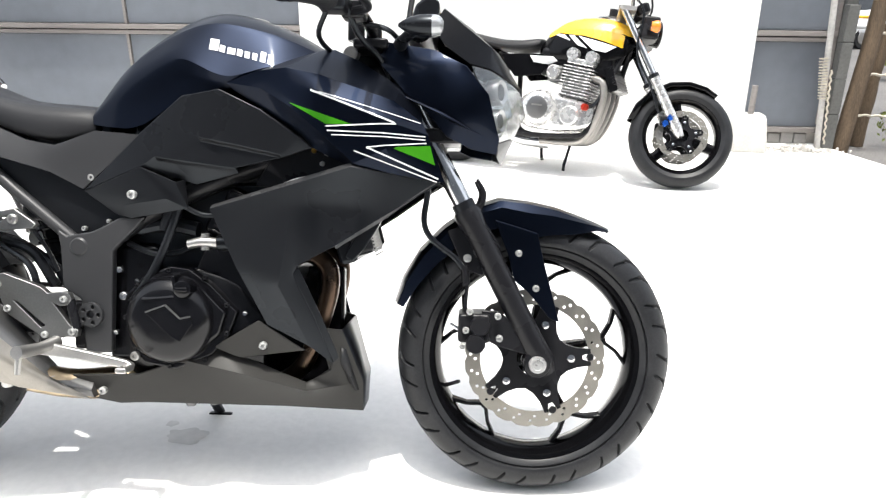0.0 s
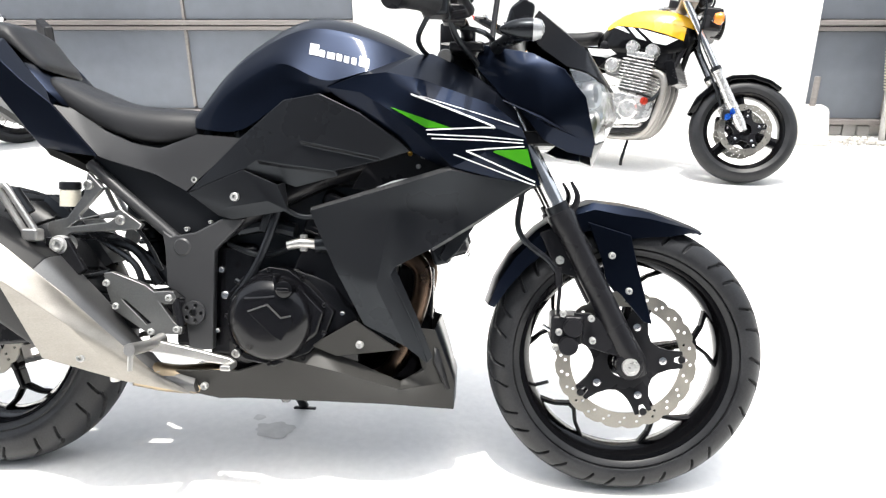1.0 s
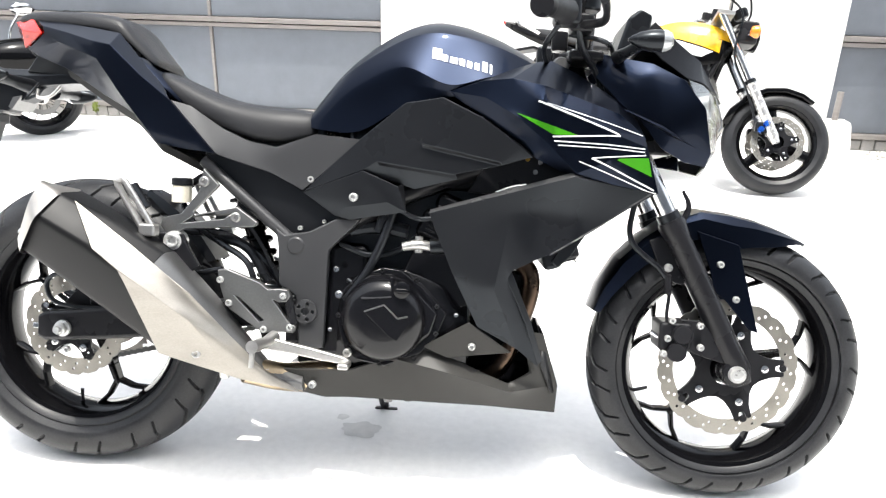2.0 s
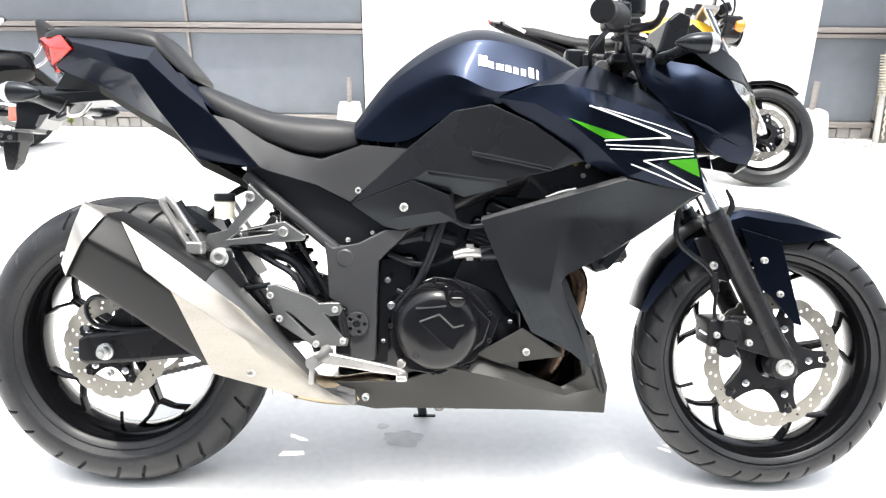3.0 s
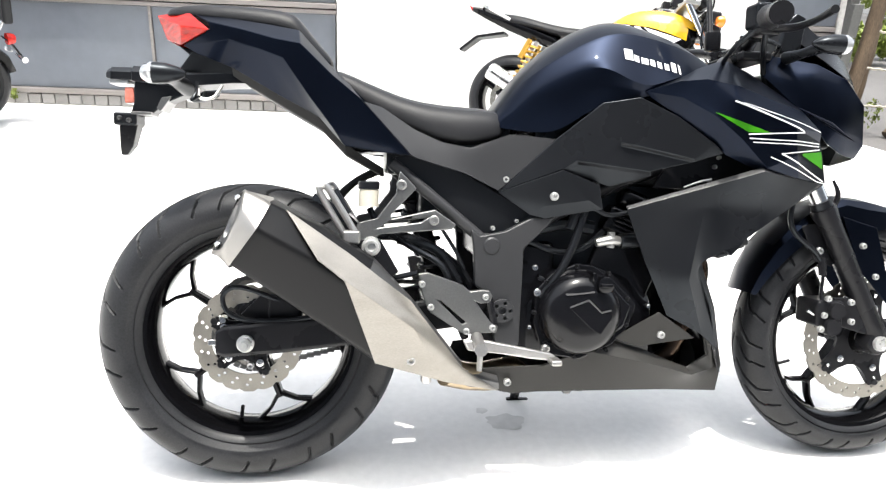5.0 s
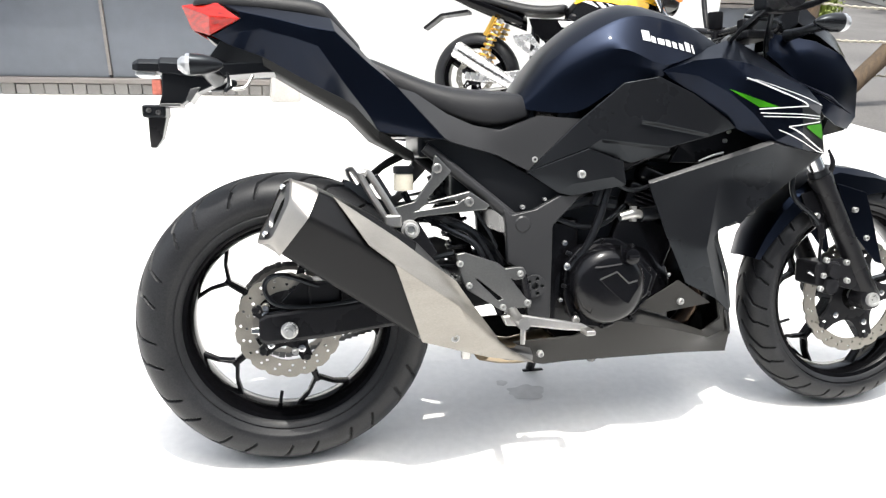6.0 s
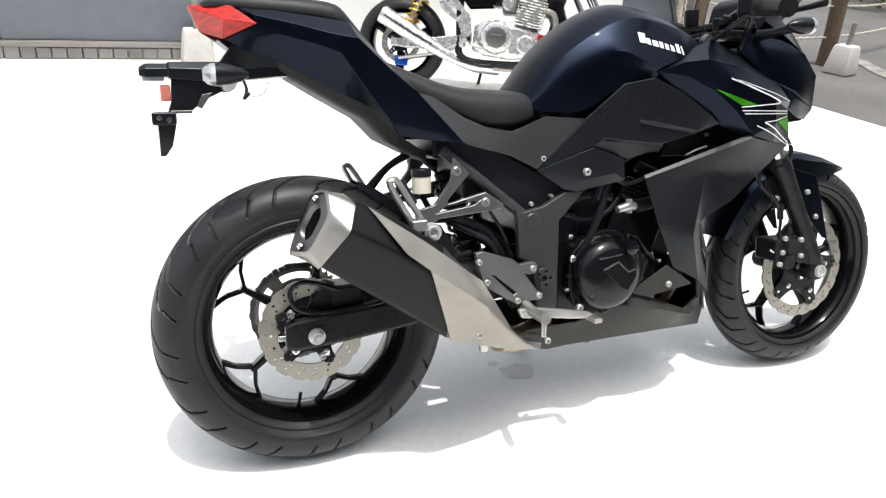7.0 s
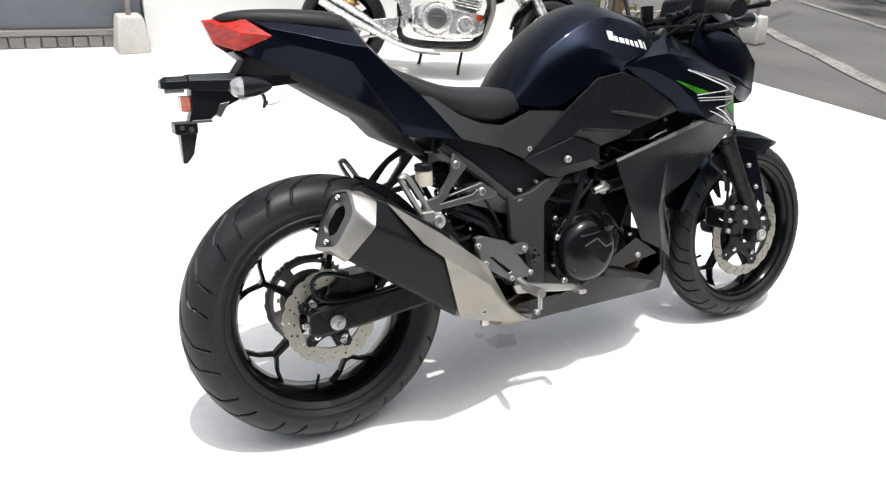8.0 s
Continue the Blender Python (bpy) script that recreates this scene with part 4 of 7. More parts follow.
# headlight cowl, its lamp, small screen and dash
NOSE = [(1.094, -0.100, 0.934), (1.195, -0.130, 0.913), (1.212, -0.144, 0.889), (1.256, -0.146, 0.880), (1.300, -0.146, 0.827), (1.324, -0.120, 0.742), (1.320, -0.100, 0.714), (1.271, -0.122, 0.722), (1.220, -0.142, 0.745), (1.171, -0.145, 0.801),
        (1.139, -0.138, 0.826), (1.080, -0.102, 0.893), (1.262, -0.166, 0.806), (1.160, -0.146, 0.876)]
nose = panel("headlight_cowl", NOSE, [(0, 11, 13, 1), (1, 13, 2), (1, 2, 3), (11, 10, 13), (13, 10, 9, 12, 2), (2, 12, 4, 3), (9, 8, 12), (12, 8, 7), (12, 7, 5, 4), (7, 6, 5)], PAINT, "metallic black angular headlight cowl", bevel=0.003, solid=0.005, soft=radians(36))
LENS = [(1.266, -0.132, 0.884), (1.302, -0.098, 0.882), (1.346, -0.048, 0.866), (1.372, 0.0, 0.852), (1.384, 0.0, 0.805), (1.352, -0.058, 0.752), (1.322, -0.120, 0.739), (1.300, -0.132, 0.811), (1.358, 0.0, 0.752), (1.345, -0.085, 0.815)]
LENS_FACES = [(0, 7, 9, 1), (1, 9, 2), (2, 9, 4, 3), (9, 7, 6, 5), (9, 5, 8, 4)]
glass = panel("headlight", LENS, LENS_FACES, GLASS, "clear faceted headlight", bevel=0.003, solid=0.003, parent=nose)
BOWL = [(x - 0.028, y * 0.93, 0.815 + (z - 0.815) * 0.95) for x, y, z in LENS]
BOWL[9] = (1.285, -0.075, 0.815)
panel("reflector", BOWL, LENS_FACES, REFLECTOR, "bright headlight reflector", bevel=0.002, solid=0.003, parent=glass)
for z, r in ((0.842, 0.024), (0.785, 0.022)):
    for s_ in (-1, 1):
        b = part("lamp_ring", lathe([(r * 0.7, -0.012), (r, -0.016), (r * 1.12, -0.01), (r * 1.1, 0.01), (r * 0.7, 0.0)], 24), ALLOY, glass, "round bulb surround")
        b.matrix_basis = Matrix.Translation((1.315, s_ * 0.066, z)) @ Matrix.Rotation(radians(62 if s_ < 0 else 118), 4, "Z")
panel("cowl_ridge", [(1.139, -0.150, 0.821), (1.215, -0.166, 0.788), (1.292, -0.140, 0.748), (1.229, -0.158, 0.770)], [(0, 1, 2), (0, 2, 3)], PAINT, "raised ridge of the headlight cowl", bevel=0.002, solid=0.006, parent=nose)
CHIN = [(1.322, -0.108, 0.737), (1.352, -0.058, 0.750), (1.358, 0.0, 0.750), (1.335, 0.0, 0.70), (1.322, -0.09, 0.712)]
panel("chin", CHIN, [(0, 1, 2, 3, 4)], PLASTIC, parent=nose)
SCREEN = [(1.182, -0.066, 0.975), (1.208, -0.058, 1.012), (1.252, -0.062, 0.975), (1.306, -0.060, 0.934), (1.348, -0.050, 0.868), (1.302, -0.098, 0.884), (1.262, -0.128, 0.888), (1.215, -0.122, 0.922), (1.214, 0, 1.020), (1.266, 0, 0.985), (1.324, 0, 0.934), (1.374, 0, 0.858)]
panel("fly_screen", SCREEN, [(0, 7, 2, 1), (7, 6, 3, 2), (6, 5, 4, 3), (1, 2, 9, 8), (2, 3, 10, 9), (3, 4, 11, 10)], SCREEN_BLACK, "small black fly screen", bevel=0.003, solid=0.004, parent=nose)
part("dash", plate([[(1.130, 0.945), (1.150, 1.015), (1.173, 1.033), (1.200, 1.020), (1.190, 0.955), (1.165, 0.940)]], -0.078, 0.078), PLASTIC, bike, "black instrument housing", bevel=0.008, segments=3)
part("headlight_bowl", box(1.10, 1.25, -0.09, 0.09, 0.74, 0.90), PLASTIC, nose, bevel=0.02)

# handlebar, grips, levers, master cylinder, mirrors' stalks
bar = part("handlebar", tube([(0.965, -0.34, 0.962), (1.01, -0.24, 0.976), (1.05, -0.14, 0.975), (1.065, -0.05, 0.955), (1.065, 0.05, 0.955), (1.05, 0.14, 0.975), (1.01, 0.24, 0.976), (0.965, 0.34, 0.962)], 0.0112, 12), SATIN, bike, "black handlebar")
part("top_yoke", box(1.03, 1.10, -0.115, 0.115, 0.918, 0.938), SATIN, bike, "black top yoke", bevel=0.006)
for s in (-1, 1):
    part("grip", tube([(0.963, s * 0.345, 0.960), (0.992, s * 0.285, 0.970), (1.004, s * 0.25, 0.976)], (0.0185, 0.0180, 0.024), 16), VINYL, bar, "ribbed rubber grip")
    part("bar_end", tube([(0.962, s * 0.347, 0.960), (0.952, s * 0.372, 0.954)], 0.021, 16, steps=1), SATIN, bar)
    sw = part("switch_housing", box(0.985, 1.035, min(s * 0.19, s * 0.24), max(s * 0.19, s * 0.24), 0.958, 1.008), PLASTIC, bar, bevel=0.008)
    part("lever", tube([(1.045, s * 0.19, 0.968), (1.075, s * 0.23, 0.965), (1.07, s * 0.30, 0.964), (1.055, s * 0.37, 0.966)], (0.009, 0.008, 0.006, 0.008), 10), SATIN, bar, "black brake lever")
    part("lever_clamp", box(1.02, 1.065, min(s * 0.155, s * 0.195), max(s * 0.155, s * 0.195), 0.955, 0.99), SATIN, bar, bevel=0.006)
    fx = 0.0 if s < 0 else 0.07
    part("mirror_stalk", tube([(1.04 + fx, s * 0.17, 0.975), (1.045 + fx, s * 0.20, 1.05), (1.06 + fx, s * 0.25, 1.20)], 0.007, 10), SATIN, bar)
    part("mirror", lathe([(0, -0.012), (0.03, -0.012), (0.05, -0.004), (0.052, 0.008), (0.03, 0.02), (0, 0.022)], 24), PLASTIC, bar, "black round backed mirror").matrix_basis = pose(1.07 + fx, s * 0.27, 1.235, 0, 0, 90) @ Matrix.Diagonal((1.4, 1, 0.8, 1))
    part("riser", box(1.05, 1.08, min(s * 0.04, s * 0.065), max(s * 0.04, s * 0.065), 0.935, 0.972), SATIN, bar, bevel=0.005)
    ring = lambda x, r: [Vector((x, s * 0.205 + 0.022 * r * math.cos(a), 0.940 + 0.0205 * r * math.sin(a))) for a in np.linspace(0, math.tau, 19)[:-1]]
    ind = part("indicator", loft([ring(1.128, 0.15), ring(1.136, 0.42), ring(1.150, 0.75), ring(1.168, 0.95), ring(1.186, 1.0), ring(1.195, 0.97)], close=True), PLASTIC, nose, "indicator in a black housing")
    part("lens", loft([ring(1.190, 1.005), ring(1.198, 0.97), ring(1.206, 0.8), ring(1.211, 0.4)], close=True), CLEAR_LENS, ind, "clear indicator lens")
    part("indicator_stem", tube([(1.125, s * 0.12, 0.924), (1.138, s * 0.16, 0.928), (1.158, s * 0.194, 0.936)], (0.014, 0.010, 0.012), 12), PLASTIC, ind)
part("brake_fluid_pot", lathe([(0, -0.022), (0.02, -0.022), (0.024, -0.018), (0.024, 0.02), (0.02, 0.024), (0, 0.024)], 24), PLASTIC, bar, "black brake fluid pot").matrix_basis = pose(1.055, -0.165, 1.02, 90, 0, 0)
for pts, r in (([(1.03, -0.2, 0.975), (1.05, -0.16, 0.93), (1.09, -0.1, 0.89), (1.13, -0.07, 0.80), (1.16, -0.09, 0.70)], 0.006), ([(1.0, -0.22, 0.965), (0.975, -0.17, 0.925), (1.0, -0.09, 0.90), (1.06, -0.05, 0.86)], 0.005),
               ([(1.0, 0.22, 0.965), (0.96, 0.15, 0.93), (0.97, 0.06, 0.90), (1.02, 0.02, 0.86)], 0.006), ([(1.03, -0.1, 0.97), (1.1, -0.13, 0.95), (1.13, -0.05, 0.93)], 0.005)):
    part("control_cable", tube(pts, r, 8), PLASTIC, bar, "black control cable")
part("headstock", tube([(1.03, 0, 0.93), (1.13, 0, 0.74)], 0.035, 20, steps=1), SATIN, bike, "black steering head")
lock = part("ignition_lock", lathe([(0, 0), (0.016, 0), (0.018, -0.004), (0.018, -0.04), (0, -0.04)], 20), SATIN, bike)
lock.matrix_basis = pose(1.02, 0, 0.955, -90, 0, 0)
part("horn", lathe([(0, -0.01), (0.014, -0.01), (0.018, 0), (0.014, 0.012), (0, 0.014)], 20, 1.02, 0.915), ALLOY_DARK, bike, "small round horn").location = (0, -0.06, 0)

# ---- frame, engine, exhaust and rear end of the black bike ----
frame_part = part("frame", tube([(1.09, -0.045, 0.80), (0.95, -0.09, 0.72), (0.78, -0.10, 0.66), (0.63, -0.108, 0.585), (0.56, -0.112, 0.54)], (0.026, 0.026, 0.024, 0.022, 0.022), 14), SATIN, bike, "black tubular steel frame")
part("frame_rail", tube([(1.09, 0.045, 0.80), (0.95, 0.11, 0.70), (0.78, 0.128, 0.63), (0.63, 0.122, 0.575), (0.56, 0.12, 0.54)], (0.026, 0.026, 0.024, 0.022, 0.022), 14), SATIN, frame_part)
for s in (-1, 1):
    part("down_tube", tube([(1.08, s * 0.04, 0.77), (1.00, s * 0.075, 0.62), (0.93, s * 0.085, 0.50)], 0.017, 12), SATIN, frame_part)
    part("seat_rail", tube([(0.475, s * 0.122, 0.525), (0.36, s * 0.122, 0.618), (0.285, s * 0.112, 0.678)], 0.0125, 14, steps=1), GREY_PLASTIC, frame_part, "dark grey painted seat rail")
    part("upper_seat_rail", tube([(0.58, s * 0.10, 0.62), (0.40, s * 0.10, 0.70), (0.20, s * 0.09, 0.80)], 0.0125, 10), SATIN, frame_part)
    # pivot plate with its round cap and vented boss
    P = [(0.448, 0.548), (0.470, 0.533), (0.520, 0.543), (0.575, 0.572), (0.628, 0.576), (0.612, 0.556), (0.562, 0.506), (0.558, 0.300), (0.506, 0.296), (0.496, 0.406), (0.460, 0.428), (0.455, 0.51)]
    y0, y1 = s * 0.118, s * 0.138
    pv = part("pivot_plate", plate([P], min(y0, y1), max(y0, y1)), GREY_PLASTIC, frame_part, "dark grey swingarm pivot plate", bevel=0.005)
    part("pivot_cap", lathe([(0, y1 + s * 0.003), (0.015, y1 + s * 0.003), (0.0185, y1), (0.0185, y1 - s * 0.01), (0, y1 - s * 0.01)], 28, 0.493, 0.512), GREY_PLASTIC, pv, "round black blanking cap")
    boss = plate([circle(0.519, 0.377, 0.025, 28)] + [circle(0.519 + 0.0165 * math.cos(a), 0.377 + 0.0165 * math.sin(a), 0.0042, 8) for a in np.linspace(0, math.tau, 6)[:-1]] + [circle(0.519, 0.377, 0.008, 12)], min(y1, y1 + s * 0.008), max(y1, y1 + s * 0.008))
    part("pivot_boss", boss, GREY_PLASTIC, pv, "black pivot boss with six drillings", bevel=0.001)
part("frame_bridge", box(0.47, 0.55, -0.12, 0.12, 0.30, 0.36), SATIN, frame_part, bevel=0.01)
part("frame_bridge", box(0.47, 0.55, -0.12, 0.12, 0.48, 0.54), SATIN, frame_part, bevel=0.01)

# swingarm with chain adjusters and axle
for s in (-1, 1):
    y = s * 0.112
    rows = [[Vector((x, y + s * q * 0.5 * t, z0 + (z1 - z0) * k)) for q, k in ((-1, 0.1), (-0.7, 0), (0.7, 0), (1, 0.1), (1, 0.9), (0.7, 1), (-0.7, 1), (-1, 0.9))] for x, z0, z1, t in
            ((-0.066, 0.284, 0.330, 0.026), (-0.05, 0.276, 0.340, 0.028), (0.06, 0.284, 0.352, 0.032), (0.20, 0.300, 0.368, 0.034), (0.36, 0.330, 0.392, 0.038), (0.515, 0.350, 0.405, 0.04))]
    arm = part("swingarm", loft(rows, close=True), SATIN, bike, "satin black steel swingarm", bevel=0.003)
    part("adjuster", box(-0.082, -0.060, y - 0.006, y + 0.006, 0.300, 0.312), CHROME, arm, "bright chain adjuster", bevel=0.002)
    bolt(0.005, y + s * 0.02, 0.262, 0.0085, arm, out=s)
part("swingarm_bridge", box(0.36, 0.44, -0.10, 0.10, 0.34, 0.39), SATIN, bike, bevel=0.01)
part("rear_axle", lathe([(0, -0.158), (0.007, -0.158), (0.008, -0.150), (0.011, -0.150), (0.013, -0.147), (0.013, -0.138), (0.0175, -0.136), (0.0175, -0.130), (0.01, -0.13), (0.01, 0.14), (0, 0.14)], 20, REAR.x, REAR.z), FASTENER, bike, "bare steel rear axle nut and washer")
rc = part("rear_caliper", box(0.035, 0.105, -0.105, -0.03, 0.352, 0.402), SATIN, bike, "black rear caliper", bevel=0.008, segments=3)
part("caliper_bracket", plate([[(-0.02, 0.36), (0.02, 0.40), (0.10, 0.395), (0.10, 0.35), (0.02, 0.33)]], -0.100, -0.090), SATIN, rc, bevel=0.002)
part("rear_hose", tube([(0.06, -0.1, 0.39), (-0.02, -0.115, 0.42), (-0.052, -0.115, 0.40), (-0.03, -0.118, 0.36), (0.06, -0.12, 0.352), (0.18, -0.125, 0.37), (0.30, -0.122, 0.40)], 0.0052, 8), PLASTIC, rc, "black rear brake hose")
part("speed_sensor_bolt", lathe([(0, -0.118), (0.006, -0.118), (0.009, -0.112), (0.009, -0.1), (0, -0.1)], 12, -0.052, 0.352), CHROME, rc)
# hugger over the chain and rear inner mudguard
rows = []
for a, w in ((28, 0.05), (38, 0.055), (50, 0.055), (60, 0.05), (67, 0.035)):
    c, s_ = math.cos(radians(a)), math.sin(radians(a))
    rows.append([Vector((REAR.x + (0.330 - q) * c, y + 0.01, REAR.z + (0.330 - q) * s_)) for y, q in ((-w, 0.02), (-w * 0.9, 0), (w * 0.9, 0), (w, 0.02))])
part("inner_mudguard", loft(rows), PLASTIC, bike, "black plastic rear mudguard above the tyre", solid=0.003, bevel=0.002)
# rear shock
part("shock_body", tube([(0.33, 0.0, 0.62), (0.40, 0.0, 0.42)], 0.022, 16, steps=1), SATIN, bike, "black rear shock")
spring = [Vector((0.33 + 0.07 * t, 0, 0.62 - 0.2 * t)) + 0.03 * Vector((math.cos(t * 44) * 0.94, math.sin(t * 44), math.cos(t * 44) * 0.34)) for t in np.linspace(0.08, 0.92, 90)]
part("shock_spring", tube(spring, 0.0055, 6, steps=1), SATIN, bike)

# engine: crankcase, cylinder, covers
case = [[Vector((x, y * w, z0 + (z1 - z0) * q)) for y, q in ((-0.85, 0), (-1, 0.2), (-1, 0.8), (-0.85, 1), (0.85, 1), (1, 0.8), (1, 0.2), (0.85, 0))] for x, w, z0, z1 in
        ((0.565, 0.10, 0.26, 0.40), (0.62, 0.118, 0.215, 0.455), (0.72, 0.124, 0.205, 0.475), (0.80, 0.122, 0.215, 0.45), (0.86, 0.11, 0.24, 0.40))]
engine = part("engine", loft(case, close=True), ENGINE, bike, "black water cooled twin engine", bevel=0.008)
part("gearbox", box(0.535, 0.64, -0.105, 0.105, 0.275, 0.52), ENGINE, engine, "black gearbox casing", bevel=0.015)
up = Vector((0.38, 0, 0.92)).normalized()
m = Matrix.Translation((0.775, 0, 0.42)) @ Vector((0, 0, 1)).rotation_difference(up).to_matrix().to_4x4()
part("cylinder", box(-0.075, 0.075, -0.105, 0.105, 0.0, 0.10, None, m), ENGINE, engine, bevel=0.008)
part("cylinder_head", box(-0.088, 0.085, -0.118, 0.118, 0.103, 0.165, None, m), ENGINE, engine, bevel=0.012)
part("head_cover", box(-0.075, 0.072, -0.118, 0.118, 0.168, 0.21, None, m), ENGINE, engine, bevel=0.016, segments=3)
for i in range(5):
    part("head_rib", box(-0.07, 0.05, -0.124, -0.116, 0.112 + i * 0.010, 0.116 + i * 0.010, None, m), ENGINE, engine, bevel=0.001)
# clutch cover, domed with a raised ring and ribs
cc = part("clutch_cover", lathe([(0, -0.188), (0.040, -0.1875), (0.062, -0.184), (0.076, -0.176), (0.085, -0.163), (0.089, -0.148), (0.090, -0.115)], 56, 0.684, 0.374), ENGINE, engine, "black round clutch cover", bevel=0.0)
part("cover_flange", plate([[(0.586, 0.35), (0.590, 0.42), (0.623, 0.457), (0.675, 0.477), (0.716, 0.473), (0.760, 0.442), (0.812, 0.390), (0.794, 0.338), (0.76, 0.300), (0.69, 0.270), (0.63, 0.280), (0.60, 0.308)]], -0.140, -0.112), ENGINE, engine, bevel=0.004)
part("front_cover", plate([[(0.728, 0.452), (0.748, 0.436), (0.794, 0.390), (0.780, 0.344), (0.748, 0.318), (0.765, 0.380)]], -0.156, -0.13), ENGINE, engine, "black generator side cover", bevel=0.006)
FACET = [(0.624, -0.150, 0.436), (0.645, -0.140, 0.466), (0.698, -0.140, 0.466), (0.704, -0.1905, 0.422), (0.641, -0.1905, 0.416)]
facet = skin(FACET + [(x, -0.125, z) for x, y, z in FACET], [(0, 1, 2, 3, 4), (0, 5, 6, 1), (1, 6, 7, 2), (2, 7, 8, 3), (3, 8, 9, 4), (4, 9, 5, 0)])
part("cover_facet", facet, ENGINE, cc, "sloping facet of the clutch cover", bevel=0.003)
part("cover_rib", plate([[(0.698, 0.464), (0.704, 0.464), (0.709, 0.424), (0.703, 0.422)]], -0.184, -0.145), ENGINE, cc, bevel=0.002)
ZIG = [(0.650, 0.393), (0.689, 0.408), (0.717, 0.382), (0.737, 0.387)]
part("cover_step", plate([ZIG + [(0.741, 0.372), (0.717, 0.336), (0.700, 0.345), (0.655, 0.386)]], -0.1900, -0.180), ENGINE, cc, "raised step of the clutch cover", bevel=0.001)
# thin grey strips along the upper edge of the step
for a, b in zip(ZIG, ZIG[1:]):
    lo, hi = stripe(a, b, 0.003)
    part("cover_edge", plate([[tuple(v) for v in (*lo, *hi[::-1])]], -0.1912, -0.1885), ALLOY_DARK, cc, "thin bright edge of the step")
cap = part("oil_filler_cap", lathe([(0, -0.196), (0.012, -0.196), (0.0165, -0.194), (0.0175, -0.182), (0.0175, -0.165), (0, -0.165)], 24, 0.723, 0.440), ENGINE, engine, "black oil filler cap")
part("cap_grip", box(0.711, 0.735, -0.203, -0.194, 0.436, 0.444, None, None), ENGINE, cap, bevel=0.002)
for a in np.linspace(0.3, 6.0, 9):
    bolt(0.692 + 0.104 * math.cos(a), -0.138, 0.374 + 0.098 * math.sin(a), 0.006, engine, SATIN)
for x, z, r, mtl in ((0.583, 0.470, 0.008, CHROME), (0.590, 0.418, 0.010, CHROME), (0.612, 0.298, 0.011, ALLOY), (0.575, 0.345, 0.006, CHROME), (0.832, 0.39, 0.006, CHROME)):
    bolt(x, -0.150, z, r, engine, mtl)
# coolant elbow, hoses, oil cooler lines and loom behind the cowl
part("coolant_elbow", tube([(0.775, -0.13, 0.525), (0.745, -0.14, 0.528), (0.715, -0.142, 0.522)], (0.010, 0.011, 0.009), 14), ALLOY, engine, "bright alloy coolant elbow")
part("elbow_clip", tube([(0.748, -0.14, 0.512), (0.748, -0.14, 0.545)], 0.008, 10, steps=1), ALLOY, engine)
part("coolant_hose", tube([(0.77, -0.13, 0.525), (0.82, -0.125, 0.53), (0.87, -0.11, 0.55), (0.95, -0.1, 0.58)], 0.016, 12), PLASTIC, engine, "black coolant hose")
for pts, r in (([(0.60, -0.135, 0.405), (0.64, -0.14, 0.46), (0.672, -0.138, 0.53), (0.70, -0.13, 0.62)], 0.0085), ([(0.69, -0.125, 0.63), (0.67, -0.13, 0.575), (0.662, -0.128, 0.55)], 0.011), ([(0.58, -0.11, 0.52), (0.64, -0.115, 0.50), (0.70, -0.11, 0.51), (0.76, -0.1, 0.56)], 0.006),
               ([(0.60, -0.1, 0.55), (0.66, -0.1, 0.56), (0.72, -0.1, 0.55)], 0.016), ([(0.60, -0.12, 0.445), (0.63, -0.13, 0.43), (0.65, -0.138, 0.41)], 0.005), ([(0.70, -0.14, 0.60), (0.75, -0.13, 0.58), (0.83, -0.12, 0.60)], 0.005)):
    part("hose", tube(pts, r, 10), PLASTIC, engine, "black hose beside the engine")
part("throttle_body", lathe([(0, -0.11), (0.026, -0.11), (0.03, -0.1), (0.03, 0.1), (0.026, 0.11), (0, 0.11)], 24, 0.66, 0.60), ENGINE, engine, "black throttle bodies")
part("intake", box(0.56, 0.92, -0.085, 0.085, 0.44, 0.66), PLASTIC, bike, "black intake between tank and engine", bevel=0.02)
part("air_box", box(0.58, 0.92, -0.11, 0.11, 0.64, 0.80), PLASTIC, bike, "black air box under the tank", bevel=0.03)
# added dark box that hides the lit inside of the far cover
part("seat_filler", box(0.275, 0.34, -0.092, 0.092, 0.655, 0.745), PLASTIC, bike, "plain dark filler box added under the seat", bevel=0.01)
part("battery_box", box(0.345, 0.52, -0.095, 0.095, 0.56, 0.70), PLASTIC, bike, "black battery tray", bevel=0.02)
# radiator behind the front wheel: core of fine fins between two tanks
mr = pose(1.035, 0, 0.595, 0, -16, 0)
rad = part("radiator", box(-0.016, 0.016, -0.098, 0.098, -0.09, 0.11, None, mr), RUBBER, bike, "black radiator", bevel=0.002)
for i in range(28):
    z = -0.10 + i * 0.0073
    part("radiator_fin", box(0.016, 0.0185, -0.06, 0.06, z, z + 0.003, None, mr), RUBBER, rad)
for s in (-1, 1):
    part("radiator_tank", box(-0.02, 0.022, min(s * 0.096, s * 0.110), max(s * 0.096, s * 0.110), -0.085, 0.105, None, mr), RUBBER, rad, bevel=0.006)
part("fan_shroud", box(-0.055, -0.016, -0.1, 0.1, -0.1, 0.08, None, mr), PLASTIC, rad, bevel=0.01)
part("radiator_bracket", plate([[(1.02, 0.505), (1.035, 0.494), (1.06, 0.52), (1.09, 0.57), (1.10, 0.60), (1.07, 0.60)]], -0.115, -0.095), PLASTIC, rad, bevel=0.003)

# added dark plate that blocks the bright gap behind the pipes
part("gap_plate", box(0.76, 1.0, 0.02, 0.05, 0.21, 0.47), ENGINE, engine, "plain dark plate added behind the header pipes", bevel=0.008)
